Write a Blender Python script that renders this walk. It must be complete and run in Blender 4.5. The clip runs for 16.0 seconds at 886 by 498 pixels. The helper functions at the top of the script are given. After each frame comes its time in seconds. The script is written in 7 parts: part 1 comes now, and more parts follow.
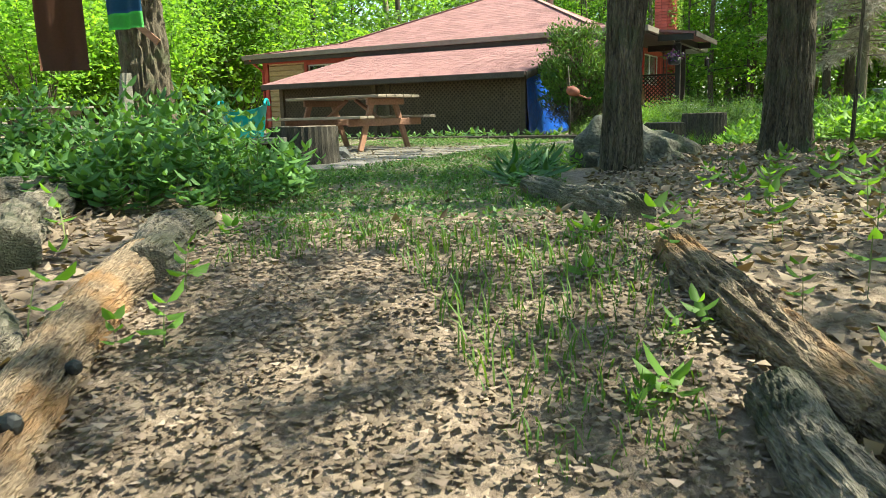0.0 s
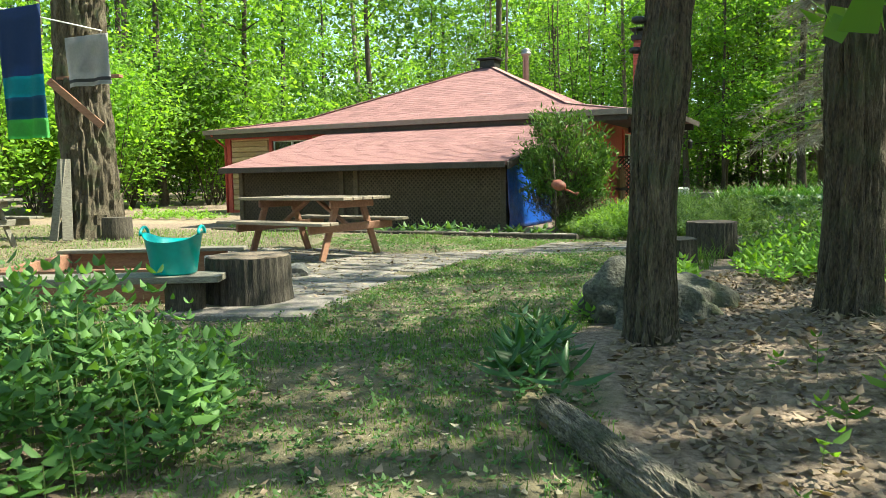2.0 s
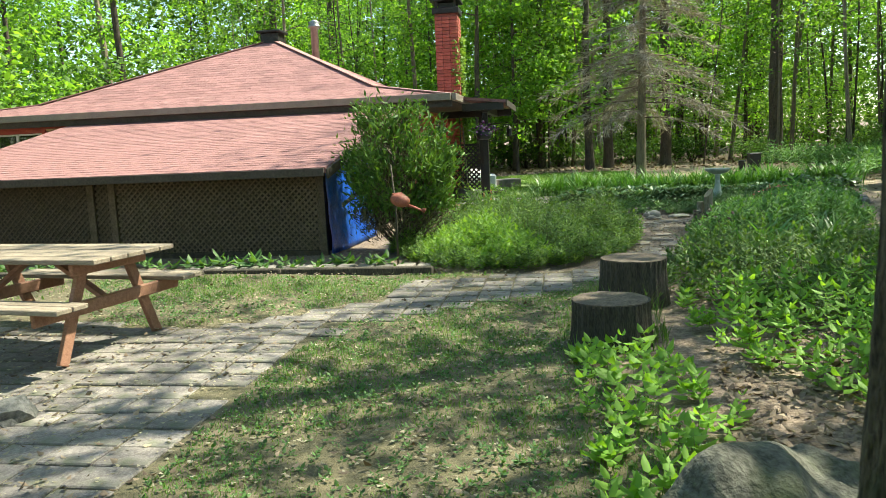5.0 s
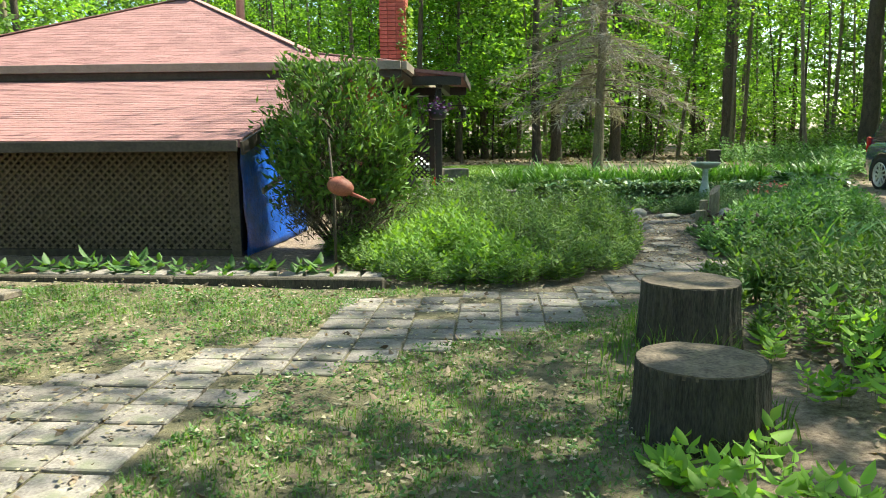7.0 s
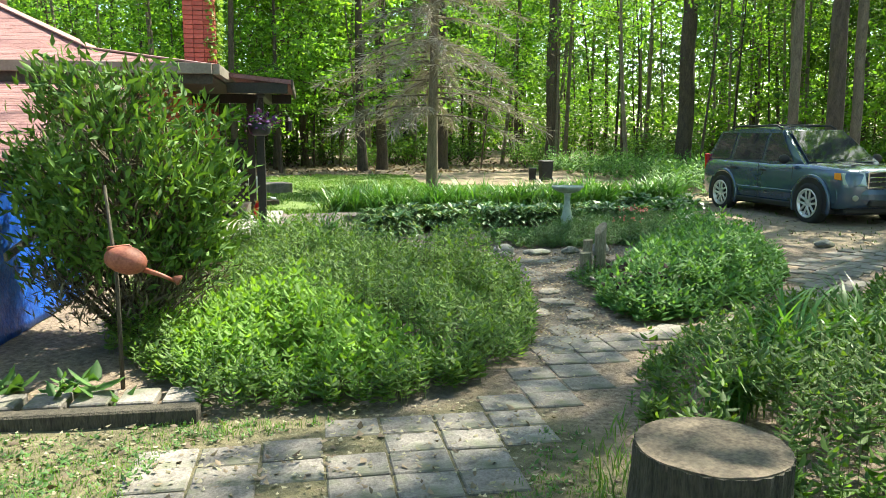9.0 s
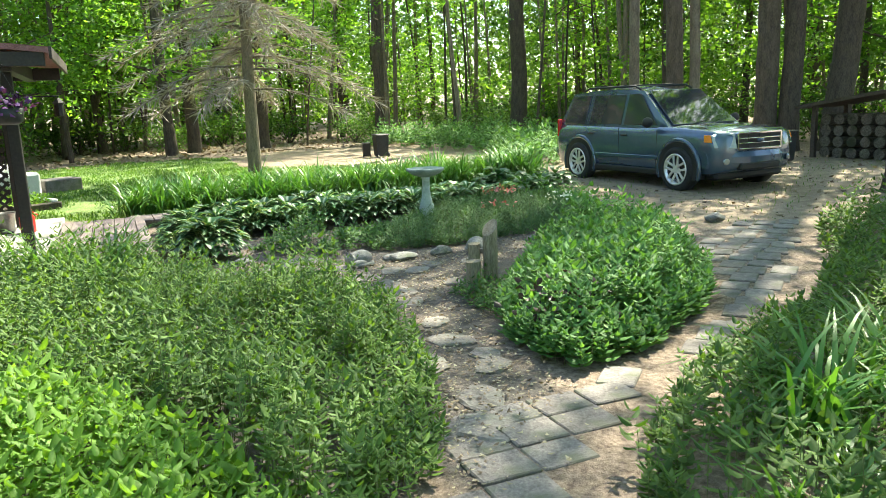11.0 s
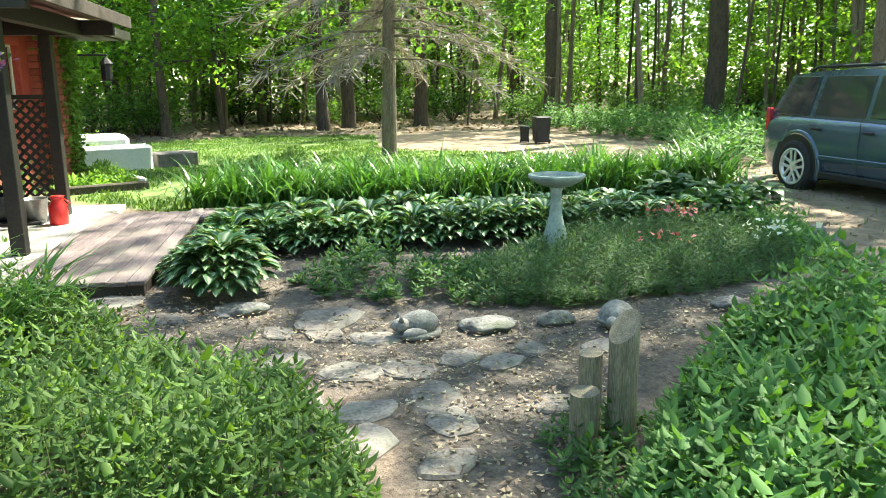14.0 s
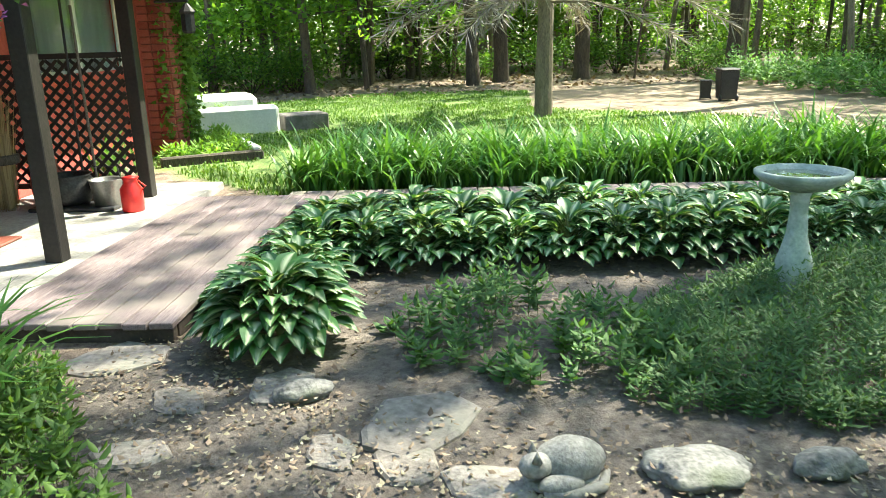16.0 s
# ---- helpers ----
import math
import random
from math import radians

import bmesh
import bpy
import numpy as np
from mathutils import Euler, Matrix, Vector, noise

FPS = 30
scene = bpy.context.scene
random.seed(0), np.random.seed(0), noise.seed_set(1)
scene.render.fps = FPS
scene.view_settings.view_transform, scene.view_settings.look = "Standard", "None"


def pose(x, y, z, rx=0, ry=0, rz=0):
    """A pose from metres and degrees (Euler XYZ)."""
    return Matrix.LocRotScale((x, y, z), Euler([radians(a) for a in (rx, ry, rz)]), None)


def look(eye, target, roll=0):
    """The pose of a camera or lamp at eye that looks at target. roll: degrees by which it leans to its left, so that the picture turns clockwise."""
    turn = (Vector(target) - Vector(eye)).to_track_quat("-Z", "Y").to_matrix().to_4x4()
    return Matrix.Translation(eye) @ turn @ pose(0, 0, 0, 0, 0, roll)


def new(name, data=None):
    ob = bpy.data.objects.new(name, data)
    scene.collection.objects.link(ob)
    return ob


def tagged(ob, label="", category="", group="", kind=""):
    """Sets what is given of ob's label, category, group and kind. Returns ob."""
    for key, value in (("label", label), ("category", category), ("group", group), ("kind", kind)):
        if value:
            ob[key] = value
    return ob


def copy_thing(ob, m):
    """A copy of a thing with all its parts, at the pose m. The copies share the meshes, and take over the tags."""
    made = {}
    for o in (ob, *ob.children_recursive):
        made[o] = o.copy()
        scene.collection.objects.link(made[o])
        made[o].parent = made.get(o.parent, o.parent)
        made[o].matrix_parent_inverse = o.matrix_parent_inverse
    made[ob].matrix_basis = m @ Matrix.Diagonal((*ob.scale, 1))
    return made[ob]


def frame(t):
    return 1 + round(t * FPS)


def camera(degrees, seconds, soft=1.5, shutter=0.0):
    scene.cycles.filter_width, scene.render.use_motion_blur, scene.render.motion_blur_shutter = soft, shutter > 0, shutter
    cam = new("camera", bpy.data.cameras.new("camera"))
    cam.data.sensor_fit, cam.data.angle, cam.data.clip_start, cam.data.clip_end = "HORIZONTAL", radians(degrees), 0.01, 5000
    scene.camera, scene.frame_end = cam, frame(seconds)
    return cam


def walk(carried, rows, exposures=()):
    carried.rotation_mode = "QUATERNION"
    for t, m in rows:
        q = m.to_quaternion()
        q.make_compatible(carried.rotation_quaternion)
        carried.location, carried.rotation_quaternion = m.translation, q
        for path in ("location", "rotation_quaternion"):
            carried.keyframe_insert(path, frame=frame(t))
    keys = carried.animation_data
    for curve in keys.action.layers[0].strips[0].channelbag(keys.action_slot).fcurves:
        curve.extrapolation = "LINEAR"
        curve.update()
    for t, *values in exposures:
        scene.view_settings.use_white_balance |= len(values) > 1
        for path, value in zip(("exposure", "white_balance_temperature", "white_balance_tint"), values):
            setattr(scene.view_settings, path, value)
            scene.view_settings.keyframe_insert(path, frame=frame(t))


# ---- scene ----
cam = camera(60.5, 16.0, 0.75, 0.15)
PATH = [
    (0, (0.016, 0.098, 0.45), (0.014, 2.069, 0.107), -1.5),
    (0.5, (0.021, 0.406, 0.586), (0.082, 2.375, 0.24), -1.1),
    (0.9, (0.026, 0.644, 0.701), (0.066, 2.618, 0.38), -0.9),
    (1, (0.005, 0.711, 0.715), (0.058, 2.687, 0.413), -0.8),
    (1.5, (-0.036, 1.109, 0.858), (0.033, 3.093, 0.616), -1.4),
    (2, (-0.012, 1.537, 0.995), (0.068, 3.527, 0.806), -1.0),
    (2.5, (-0.079, 2.028, 1.122), (0.103, 4.009, 0.917), -2.5),
    (3, (-0.104, 2.582, 1.213), (0.211, 4.541, 0.962), -2.9),
    (3.5, (-0.089, 3.109, 1.309), (0.28, 5.058, 1.057), -2.9),
    (4, (-0.119, 3.615, 1.403), (0.324, 5.552, 1.176), -2.8),
    (4.5, (-0.189, 4.14, 1.454), (0.382, 6.041, 1.208), -3.0),
    (4.7, (-0.23, 4.357, 1.478), (0.384, 6.241, 1.212), -2.9),
    (6.8, (0.27, 6.792, 1.25), (1.026, 8.624, 0.989), -0.5),
    (7, (0.354, 6.982, 1.282), (1.168, 8.784, 0.986), -0.4),
    (7.5, (0.523, 7.463, 1.35), (1.529, 9.159, 1.013), -0.3),
    (8, (0.699, 7.947, 1.417), (1.849, 9.553, 1.105), -0.2),
    (8.5, (0.873, 8.438, 1.515), (2.053, 10.028, 1.235), 0.3),
    (9, (1.072, 8.945, 1.571), (2.293, 10.501, 1.273), 0.1),
    (9.5, (1.351, 9.409, 1.609), (2.639, 10.898, 1.252), -0.4),
    (10, (1.628, 9.916, 1.634), (3.047, 11.273, 1.251), -0.5),
    (10.2, (1.778, 10.082, 1.62), (3.253, 11.382, 1.253), -0.7),
    (12.3, (3.347, 11.483, 1.606), (4.888, 12.696, 1.218), -2.7),
    (12.5, (3.537, 11.585, 1.612), (5.057, 12.828, 1.237), -2.4),
    (13, (4.04, 11.81, 1.592), (5.467, 13.164, 1.231), -1.1),
    (13.5, (4.546, 12.099, 1.559), (5.854, 13.567, 1.192), -1.3),
    (14, (5.013, 12.373, 1.54), (6.205, 13.923, 1.119), -0.5),
    (14.5, (5.426, 12.735, 1.508), (6.464, 14.362, 0.985), -2.1),
    (15, (5.724, 13.174, 1.51), (6.748, 14.808, 0.978), -1.9),
    (15.5, (6.015, 13.608, 1.516), (6.947, 15.293, 0.976), -1.1),
    (16, (6.246, 14.107, 1.518), (7.08, 15.844, 0.984), -1.6),
]

walk(cam, [(t, look(eye, target, roll)) for t, eye, target, roll in PATH],
     [(0.0, 1.68, 6900, -3), (2.0, 1.6, 6900, -3), (4.5, 1.5, 6900, -3), (7.0, 1.65, 6900, -3), (8.5, 1.85, 6900, -2), (10.0, 2.1, 6900, -1), (12.5, 2.3, 6800, 1), (16.0, 2.3, 6700, 1)])

# ---------- sky and sun ----------
SUN_ELEV, SUN_AZ = 54.0, 86.0      # azimuth clockwise from +y
world = bpy.data.worlds.new("sky")
scene.world = world
world.use_nodes = True
wn = world.node_tree
sky = wn.nodes.new("ShaderNodeTexSky")
sky.sky_type = 'NISHITA'
sky.sun_disc = False
sky.sun_elevation = radians(SUN_ELEV)
sky.sun_rotation = radians(SUN_AZ)
wn.nodes["Background"].inputs[1].default_value = 0.11
wn.links.new(sky.outputs[0], wn.nodes["Background"].inputs[0])
sun_data = bpy.data.lights.new("sun", 'SUN')
sun_data.energy, sun_data.angle, sun_data.color = 5.0, radians(0.6), (1.0, 0.94, 0.82)
sun = new("sun", sun_data)
az, el = radians(SUN_AZ), radians(SUN_ELEV)
sun_way = Vector((math.sin(az) * math.cos(el), math.cos(az) * math.cos(el), math.sin(el)))
sun.matrix_basis = look(Vector((0, 0, 40)) + sun_way, (0, 0, 40))


# ---------- materials ----------
def rgb(c):
    return (c[0], c[1], c[2], 1.0)


def surf(name, c1, c2, scale=8.0, rough=0.8, bump=0.3, metal=0.0, stretch=(1, 1, 1), fine=6.0, c3=None, spread=0.25, coat=0.0, depth=0.02, island=0.0):
    """Two-scale noisy surface in object space: c1 to c2 by noise, c3 as scattered stains; per-object variation."""
    m = bpy.data.materials.new(name)
    m.use_nodes = True
    t = m.node_tree
    b = t.nodes["Principled BSDF"]
    co = t.nodes.new("ShaderNodeTexCoord")
    mp = t.nodes.new("ShaderNodeMapping")
    mp.inputs["Scale"].default_value = stretch
    t.links.new(co.outputs["Object"], mp.inputs[0])
    n1 = t.nodes.new("ShaderNodeTexNoise")
    n1.inputs["Scale"].default_value, n1.inputs["Detail"].default_value, n1.inputs["Roughness"].default_value = scale, 5, 0.65
    n2 = t.nodes.new("ShaderNodeTexNoise")
    n2.inputs["Scale"].default_value, n2.inputs["Detail"].default_value = scale * fine, 4
    t.links.new(mp.outputs[0], n1.inputs[0])
    t.links.new(mp.outputs[0], n2.inputs[0])
    mixf = t.nodes.new("ShaderNodeMath")
    mixf.operation = 'MULTIPLY_ADD'
    mixf.inputs[1].default_value, mixf.inputs[2].default_value = 0.5, 0.0
    t.links.new(n2.outputs[0], mixf.inputs[0])
    add = t.nodes.new("ShaderNodeMath")
    add.operation = 'MULTIPLY_ADD'
    add.inputs[1].default_value = 0.5
    t.links.new(n1.outputs[0], add.inputs[0])
    t.links.new(mixf.outputs[0], add.inputs[2])
    ramp = t.nodes.new("ShaderNodeValToRGB")
    ramp.color_ramp.elements[0].position, ramp.color_ramp.elements[1].position = 0.5 - spread / 2, 0.5 + spread / 2
    ramp.color_ramp.elements[0].color, ramp.color_ramp.elements[1].color = rgb(c1), rgb(c2)
    t.links.new(add.outputs[0], ramp.inputs[0])
    out = ramp.outputs[0]
    if c3:
        n3 = t.nodes.new("ShaderNodeTexNoise")
        n3.inputs["Scale"].default_value, n3.inputs["Detail"].default_value = scale * 0.45, 6
        t.links.new(co.outputs["Object"], n3.inputs[0])
        r3 = t.nodes.new("ShaderNodeValToRGB")
        r3.color_ramp.elements[0].position, r3.color_ramp.elements[1].position = 0.52, 0.66
        t.links.new(n3.outputs[0], r3.inputs[0])
        mx = t.nodes.new("ShaderNodeMix")
        mx.data_type = 'RGBA'
        t.links.new(r3.outputs[0], mx.inputs[0])
        t.links.new(out, mx.inputs[6])
        mx.inputs[7].default_value = rgb(c3)
        out = mx.outputs[2]
    info = t.nodes.new("ShaderNodeObjectInfo")
    hsv = t.nodes.new("ShaderNodeHueSaturation")
    rv = t.nodes.new("ShaderNodeMapRange")
    rv.inputs[3].default_value, rv.inputs[4].default_value = 0.8, 1.2
    t.links.new(info.outputs["Random"], rv.inputs[0])
    if island:                                # each piece of a joined field has its own tone
        rv.inputs[3].default_value, rv.inputs[4].default_value = 1 - island, 1 + island
        t.links.new(t.nodes.new("ShaderNodeNewGeometry").outputs["Random Per Island"], rv.inputs[0])
    t.links.new(rv.outputs[0], hsv.inputs["Value"])
    t.links.new(out, hsv.inputs["Color"])
    t.links.new(hsv.outputs[0], b.inputs["Base Color"])
    b.inputs["Roughness"].default_value, b.inputs["Metallic"].default_value = rough, metal
    if coat:
        b.inputs["Coat Weight"].default_value, b.inputs["Coat Roughness"].default_value = coat, 0.06
    if bump:
        bp = t.nodes.new("ShaderNodeBump")
        bp.inputs["Strength"].default_value, bp.inputs["Distance"].default_value = bump, depth
        t.links.new(add.outputs[0], bp.inputs["Height"])
        t.links.new(bp.outputs[0], b.inputs["Normal"])
    return m


def leafy(name, c1, c2, glow=0.45, rough=0.62, mid=None, vary=0.22):
    """Leaf: each leaf its own tone between c1 and c2, light comes through it; mid: paler stripe along the middle, from attribute 'mid'."""
    m = bpy.data.materials.new(name)
    m.use_nodes = True
    t = m.node_tree
    b = t.nodes["Principled BSDF"]
    geo = t.nodes.new("ShaderNodeNewGeometry")
    ramp = t.nodes.new("ShaderNodeValToRGB")
    ramp.color_ramp.elements[0].color, ramp.color_ramp.elements[1].color = rgb(c1), rgb(c2)
    t.links.new(geo.outputs["Random Per Island"], ramp.inputs[0])
    out = ramp.outputs[0]
    if mid:
        at = t.nodes.new("ShaderNodeAttribute")
        at.attribute_name = "mid"
        mx = t.nodes.new("ShaderNodeMix")
        mx.data_type = 'RGBA'
        t.links.new(at.outputs["Fac"], mx.inputs[0])
        t.links.new(out, mx.inputs[6])
        mx.inputs[7].default_value = rgb(mid)
        out = mx.outputs[2]
    info = t.nodes.new("ShaderNodeObjectInfo")
    hsv = t.nodes.new("ShaderNodeHueSaturation")
    rv = t.nodes.new("ShaderNodeMapRange")
    rv.inputs[3].default_value, rv.inputs[4].default_value = 1 - vary, 1 + vary
    t.links.new(info.outputs["Random"], rv.inputs[0])
    t.links.new(rv.outputs[0], hsv.inputs["Value"])
    t.links.new(out, hsv.inputs["Color"])
    t.links.new(hsv.outputs[0], b.inputs["Base Color"])
    b.inputs["Roughness"].default_value = rough
    tr = t.nodes.new("ShaderNodeBsdfTranslucent")
    warm = t.nodes.new("ShaderNodeMix")
    warm.data_type, warm.blend_type = 'RGBA', 'MULTIPLY'
    warm.inputs[0].default_value = 1.0
    warm.inputs[7].default_value = (1.5, 1.45, 0.55, 1)
    t.links.new(hsv.outputs[0], warm.inputs[6])
    t.links.new(warm.outputs[2], tr.inputs[0])
    ms = t.nodes.new("ShaderNodeMixShader")
    ms.inputs[0].default_value = glow
    t.links.new(b.outputs[0], ms.inputs[1])
    t.links.new(tr.outputs[0], ms.inputs[2])
    t.links.new(ms.outputs[0], t.nodes["Material Output"].inputs[0])
    return m


def plain(name, c, rough=0.5, metal=0.0, coat=0.0):
    m = bpy.data.materials.new(name)
    m.use_nodes = True
    b = m.node_tree.nodes["Principled BSDF"]
    b.inputs["Base Color"].default_value = rgb(c)
    b.inputs["Roughness"].default_value, b.inputs["Metallic"].default_value = rough, metal
    b.inputs["Coat Weight"].default_value = coat
    return m


def glassy(name, tint, rough=0.02):
    m = plain(name, tint, rough)
    b = m.node_tree.nodes["Principled BSDF"]
    b.inputs["Transmission Weight"].default_value = 1.0
    b.inputs["IOR"].default_value = 1.45
    return m


M_BARK = surf("bark", (0.026, 0.02, 0.014), (0.17, 0.138, 0.094), 7, 0.95, 1.0, stretch=(3.2, 3.2, 0.6), c3=(0.085, 0.092, 0.05), spread=0.24, depth=0.06)
M_BARKFAR = surf("bark_far", (0.035, 0.026, 0.02), (0.125, 0.098, 0.075), 5, 0.95, 0.8, stretch=(2.6, 2.6, 0.7), spread=0.3)
M_BARKPALE = surf("bark_pale", (0.09, 0.07, 0.052), (0.25, 0.205, 0.155), 5, 0.95, 0.8, stretch=(2.6, 2.6, 0.7), spread=0.3)
M_STUMPBARK = surf("stump_bark", (0.02, 0.017, 0.013), (0.105, 0.088, 0.07), 6, 0.95, 1.0, stretch=(4, 4, 0.7), spread=0.3)
M_STUMPTOP = surf("stump_top", (0.075, 0.054, 0.04), (0.235, 0.18, 0.135), 9, 0.9, 0.5, c3=(0.08, 0.065, 0.05))
M_ROT = surf("rotten_wood", (0.07, 0.045, 0.03), (0.34, 0.25, 0.17), 9, 0.95, 1.0, stretch=(3, 0.8, 3), c3=(0.30, 0.165, 0.075), depth=0.05)
M_OLDWOOD = surf("old_log", (0.06, 0.05, 0.04), (0.31, 0.265, 0.21), 8, 0.95, 1.0, stretch=(3, 0.8, 3), c3=(0.055, 0.06, 0.035), depth=0.05)
M_TABLE = surf("weathered_board", (0.15, 0.115, 0.085), (0.34, 0.28, 0.22), 6, 0.85, 0.35, stretch=(0.6, 9, 9))
M_TABLERED = surf("red_stained_wood", (0.20, 0.09, 0.055), (0.34, 0.18, 0.12), 6, 0.8, 0.3, stretch=(0.8, 6, 6))
M_GREYWOOD = surf("grey_wood", (0.10, 0.09, 0.075), (0.26, 0.24, 0.20), 7, 0.9, 0.4, stretch=(0.7, 7, 7))
M_POST = surf("cut_log_post", (0.12, 0.10, 0.07), (0.30, 0.255, 0.19), 6, 0.9, 0.5, stretch=(6, 6, 0.8), c3=(0.11, 0.12, 0.075))
M_DECK = surf("deck_board", (0.12, 0.088, 0.092), (0.25, 0.20, 0.20), 5, 0.8, 0.25, stretch=(7, 0.7, 7), c3=(0.24, 0.20, 0.18))
M_CONCRETE = surf("concrete", (0.22, 0.21, 0.19), (0.36, 0.345, 0.32), 5, 0.9, 0.25)
M_PAVER = surf("paver", (0.125, 0.108, 0.10), (0.27, 0.238, 0.222), 12, 0.92, 0.4, c3=(0.13, 0.13, 0.095))
M_FLAG = surf("flagstone", (0.125, 0.108, 0.096), (0.275, 0.245, 0.22), 6, 0.92, 0.6, c3=(0.20, 0.19, 0.16))
M_ROCK = surf("grey_rock", (0.09, 0.088, 0.085), (0.26, 0.25, 0.235), 7, 0.92, 0.8, c3=(0.10, 0.11, 0.075))
M_BOULDER = surf("boulder", (0.04, 0.04, 0.032), (0.15, 0.145, 0.12), 7, 0.95, 0.9, c3=(0.075, 0.085, 0.045), depth=0.04)
M_SHINGLE = surf("red_shingle", (0.165, 0.072, 0.074), (0.32, 0.165, 0.163), 22, 0.95, 0.5, c3=(0.25, 0.13, 0.13), island=0.17)
M_RIDGE = surf("shingle_ridge", (0.20, 0.10, 0.095), (0.34, 0.20, 0.19), 14, 0.9, 0.3)
M_FASCIA = surf("dark_fascia", (0.035, 0.026, 0.022), (0.075, 0.058, 0.05), 6, 0.7, 0.2)
M_GUTTER = surf("grey_brown_gutter", (0.19, 0.155, 0.13), (0.27, 0.225, 0.195), 6, 0.6, 0.1)
M_SIDING = surf("tan_log_siding", (0.36, 0.23, 0.13), (0.58, 0.42, 0.26), 4, 0.75, 0.3, stretch=(0.5, 6, 6))
M_REDTRIM = surf("red_trim", (0.44, 0.055, 0.045), (0.56, 0.10, 0.08), 6, 0.55, 0.1)
M_LATTICE = surf("brown_lattice", (0.07, 0.05, 0.032), (0.135, 0.10, 0.066), 8, 0.85, 0.2)
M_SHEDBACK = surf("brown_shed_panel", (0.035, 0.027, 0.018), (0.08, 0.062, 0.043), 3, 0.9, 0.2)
M_BLACKWOOD = surf("black_brown_post", (0.012, 0.010, 0.009), (0.032, 0.026, 0.022), 6, 0.55, 0.2)
M_BRICK = surf("red_painted_brick", (0.32, 0.07, 0.05), (0.47, 0.13, 0.10), 11, 0.75, 0.4, c3=(0.30, 0.10, 0.08))
M_MORTAR = surf("red_mortar", (0.20, 0.06, 0.05), (0.28, 0.10, 0.08), 12, 0.9, 0.3)
M_BLUE = surf("blue_tarpaulin", (0.01, 0.09, 0.5), (0.03, 0.2, 0.8), 5, 0.35, 0.8)
M_WHITE = surf("white_paint", (0.72, 0.72, 0.70), (0.82, 0.82, 0.80), 4, 0.6, 0.1)
M_CURTAIN = surf("white_curtain", (0.62, 0.62, 0.64), (0.80, 0.80, 0.82), 3, 0.9, 0.3, stretch=(12, 12, 0.3))
M_TEAL = surf("teal_plastic", (0.0, 0.32, 0.33), (0.005, 0.40, 0.40), 4, 0.35, 0.05)
M_RUST = surf("rusty_red_metal", (0.20, 0.055, 0.035), (0.33, 0.11, 0.075), 12, 0.6, 0.2)
M_REDCAN = surf("red_enamel", (0.55, 0.02, 0.02), (0.66, 0.035, 0.03), 5, 0.3, 0.05)
M_STONEPALE = surf("pale_green_stone", (0.30, 0.36, 0.32), (0.48, 0.53, 0.49), 9, 0.85, 0.4, c3=(0.24, 0.29, 0.24))
M_CATSTONE = surf("cast_stone", (0.17, 0.16, 0.145), (0.36, 0.345, 0.32), 9, 0.9, 0.4, c3=(0.22, 0.21, 0.19))
M_WHITESTONE = surf("white_stone", (0.70, 0.69, 0.66), (0.85, 0.84, 0.82), 5, 0.8, 0.2)
M_BIN = surf("black_plastic", (0.012, 0.013, 0.015), (0.03, 0.032, 0.035), 5, 0.45, 0.05)
M_METAL = surf("galvanised_metal", (0.35, 0.35, 0.34), (0.5, 0.5, 0.49), 9, 0.4, 0.1, metal=0.9)
M_DARKMETAL = surf("dark_metal", (0.02, 0.02, 0.02), (0.05, 0.05, 0.05), 9, 0.5, 0.1, metal=0.5)
M_PURPLE = leafy("purple_petal", (0.07, 0.02, 0.12), (0.15, 0.05, 0.24), 0.3)
M_PINK = leafy("pink_petal", (0.62, 0.14, 0.16), (0.75, 0.25, 0.28), 0.3)
M_WHITEPETAL = leafy("white_petal", (0.7, 0.7, 0.68), (0.82, 0.82, 0.8), 0.3)

L_FOREST = leafy("forest_leaf", (0.06, 0.15, 0.028), (0.175, 0.335, 0.058), 0.6, vary=0.4)
L_LIGHT = leafy("light_forest_leaf", (0.075, 0.18, 0.028), (0.22, 0.39, 0.065), 0.6, vary=0.35)
L_UNDER = leafy("undergrowth_leaf", (0.035, 0.095, 0.02), (0.12, 0.23, 0.045), 0.45, vary=0.4)
L_MINT = leafy("mint_leaf", (0.045, 0.12, 0.03), (0.14, 0.28, 0.075), 0.35)
L_MIXED = leafy("mixed_perennial_leaf", (0.05, 0.115, 0.022), (0.16, 0.27, 0.055), 0.4)
# brighter yellow-green leaf; in the mound bed its colour stands in for sunlight
L_BRIGHT = leafy("bright_bed_leaf", (0.13, 0.26, 0.035), (0.24, 0.42, 0.07), 0.45)
L_MAPLE = leafy("maple_leaf", (0.09, 0.21, 0.03), (0.18, 0.34, 0.055), 0.5)
L_HOSTA = leafy("hosta_leaf", (0.03, 0.11, 0.03), (0.075, 0.19, 0.05), 0.25, 0.4, mid=(0.52, 0.60, 0.40))
L_HOSTADARK = leafy("dark_hosta_leaf", (0.025, 0.09, 0.022), (0.05, 0.14, 0.035), 0.25, 0.4)
L_LILY = leafy("day_lily_leaf", (0.06, 0.17, 0.03), (0.13, 0.28, 0.06), 0.35, 0.4)
L_FINE = leafy("fine_grey_green_leaf", (0.06, 0.14, 0.045), (0.15, 0.27, 0.095), 0.35)
L_CEDAR = leafy("cedar_spray", (0.04, 0.095, 0.018), (0.125, 0.23, 0.04), 0.25, 0.7)
L_CEDARDRY = leafy("dry_cedar_twig", (0.05, 0.04, 0.028), (0.16, 0.135, 0.09), 0.1, 0.9)
L_GRASS = leafy("grass_blade", (0.06, 0.145, 0.025), (0.15, 0.26, 0.05), 0.35)
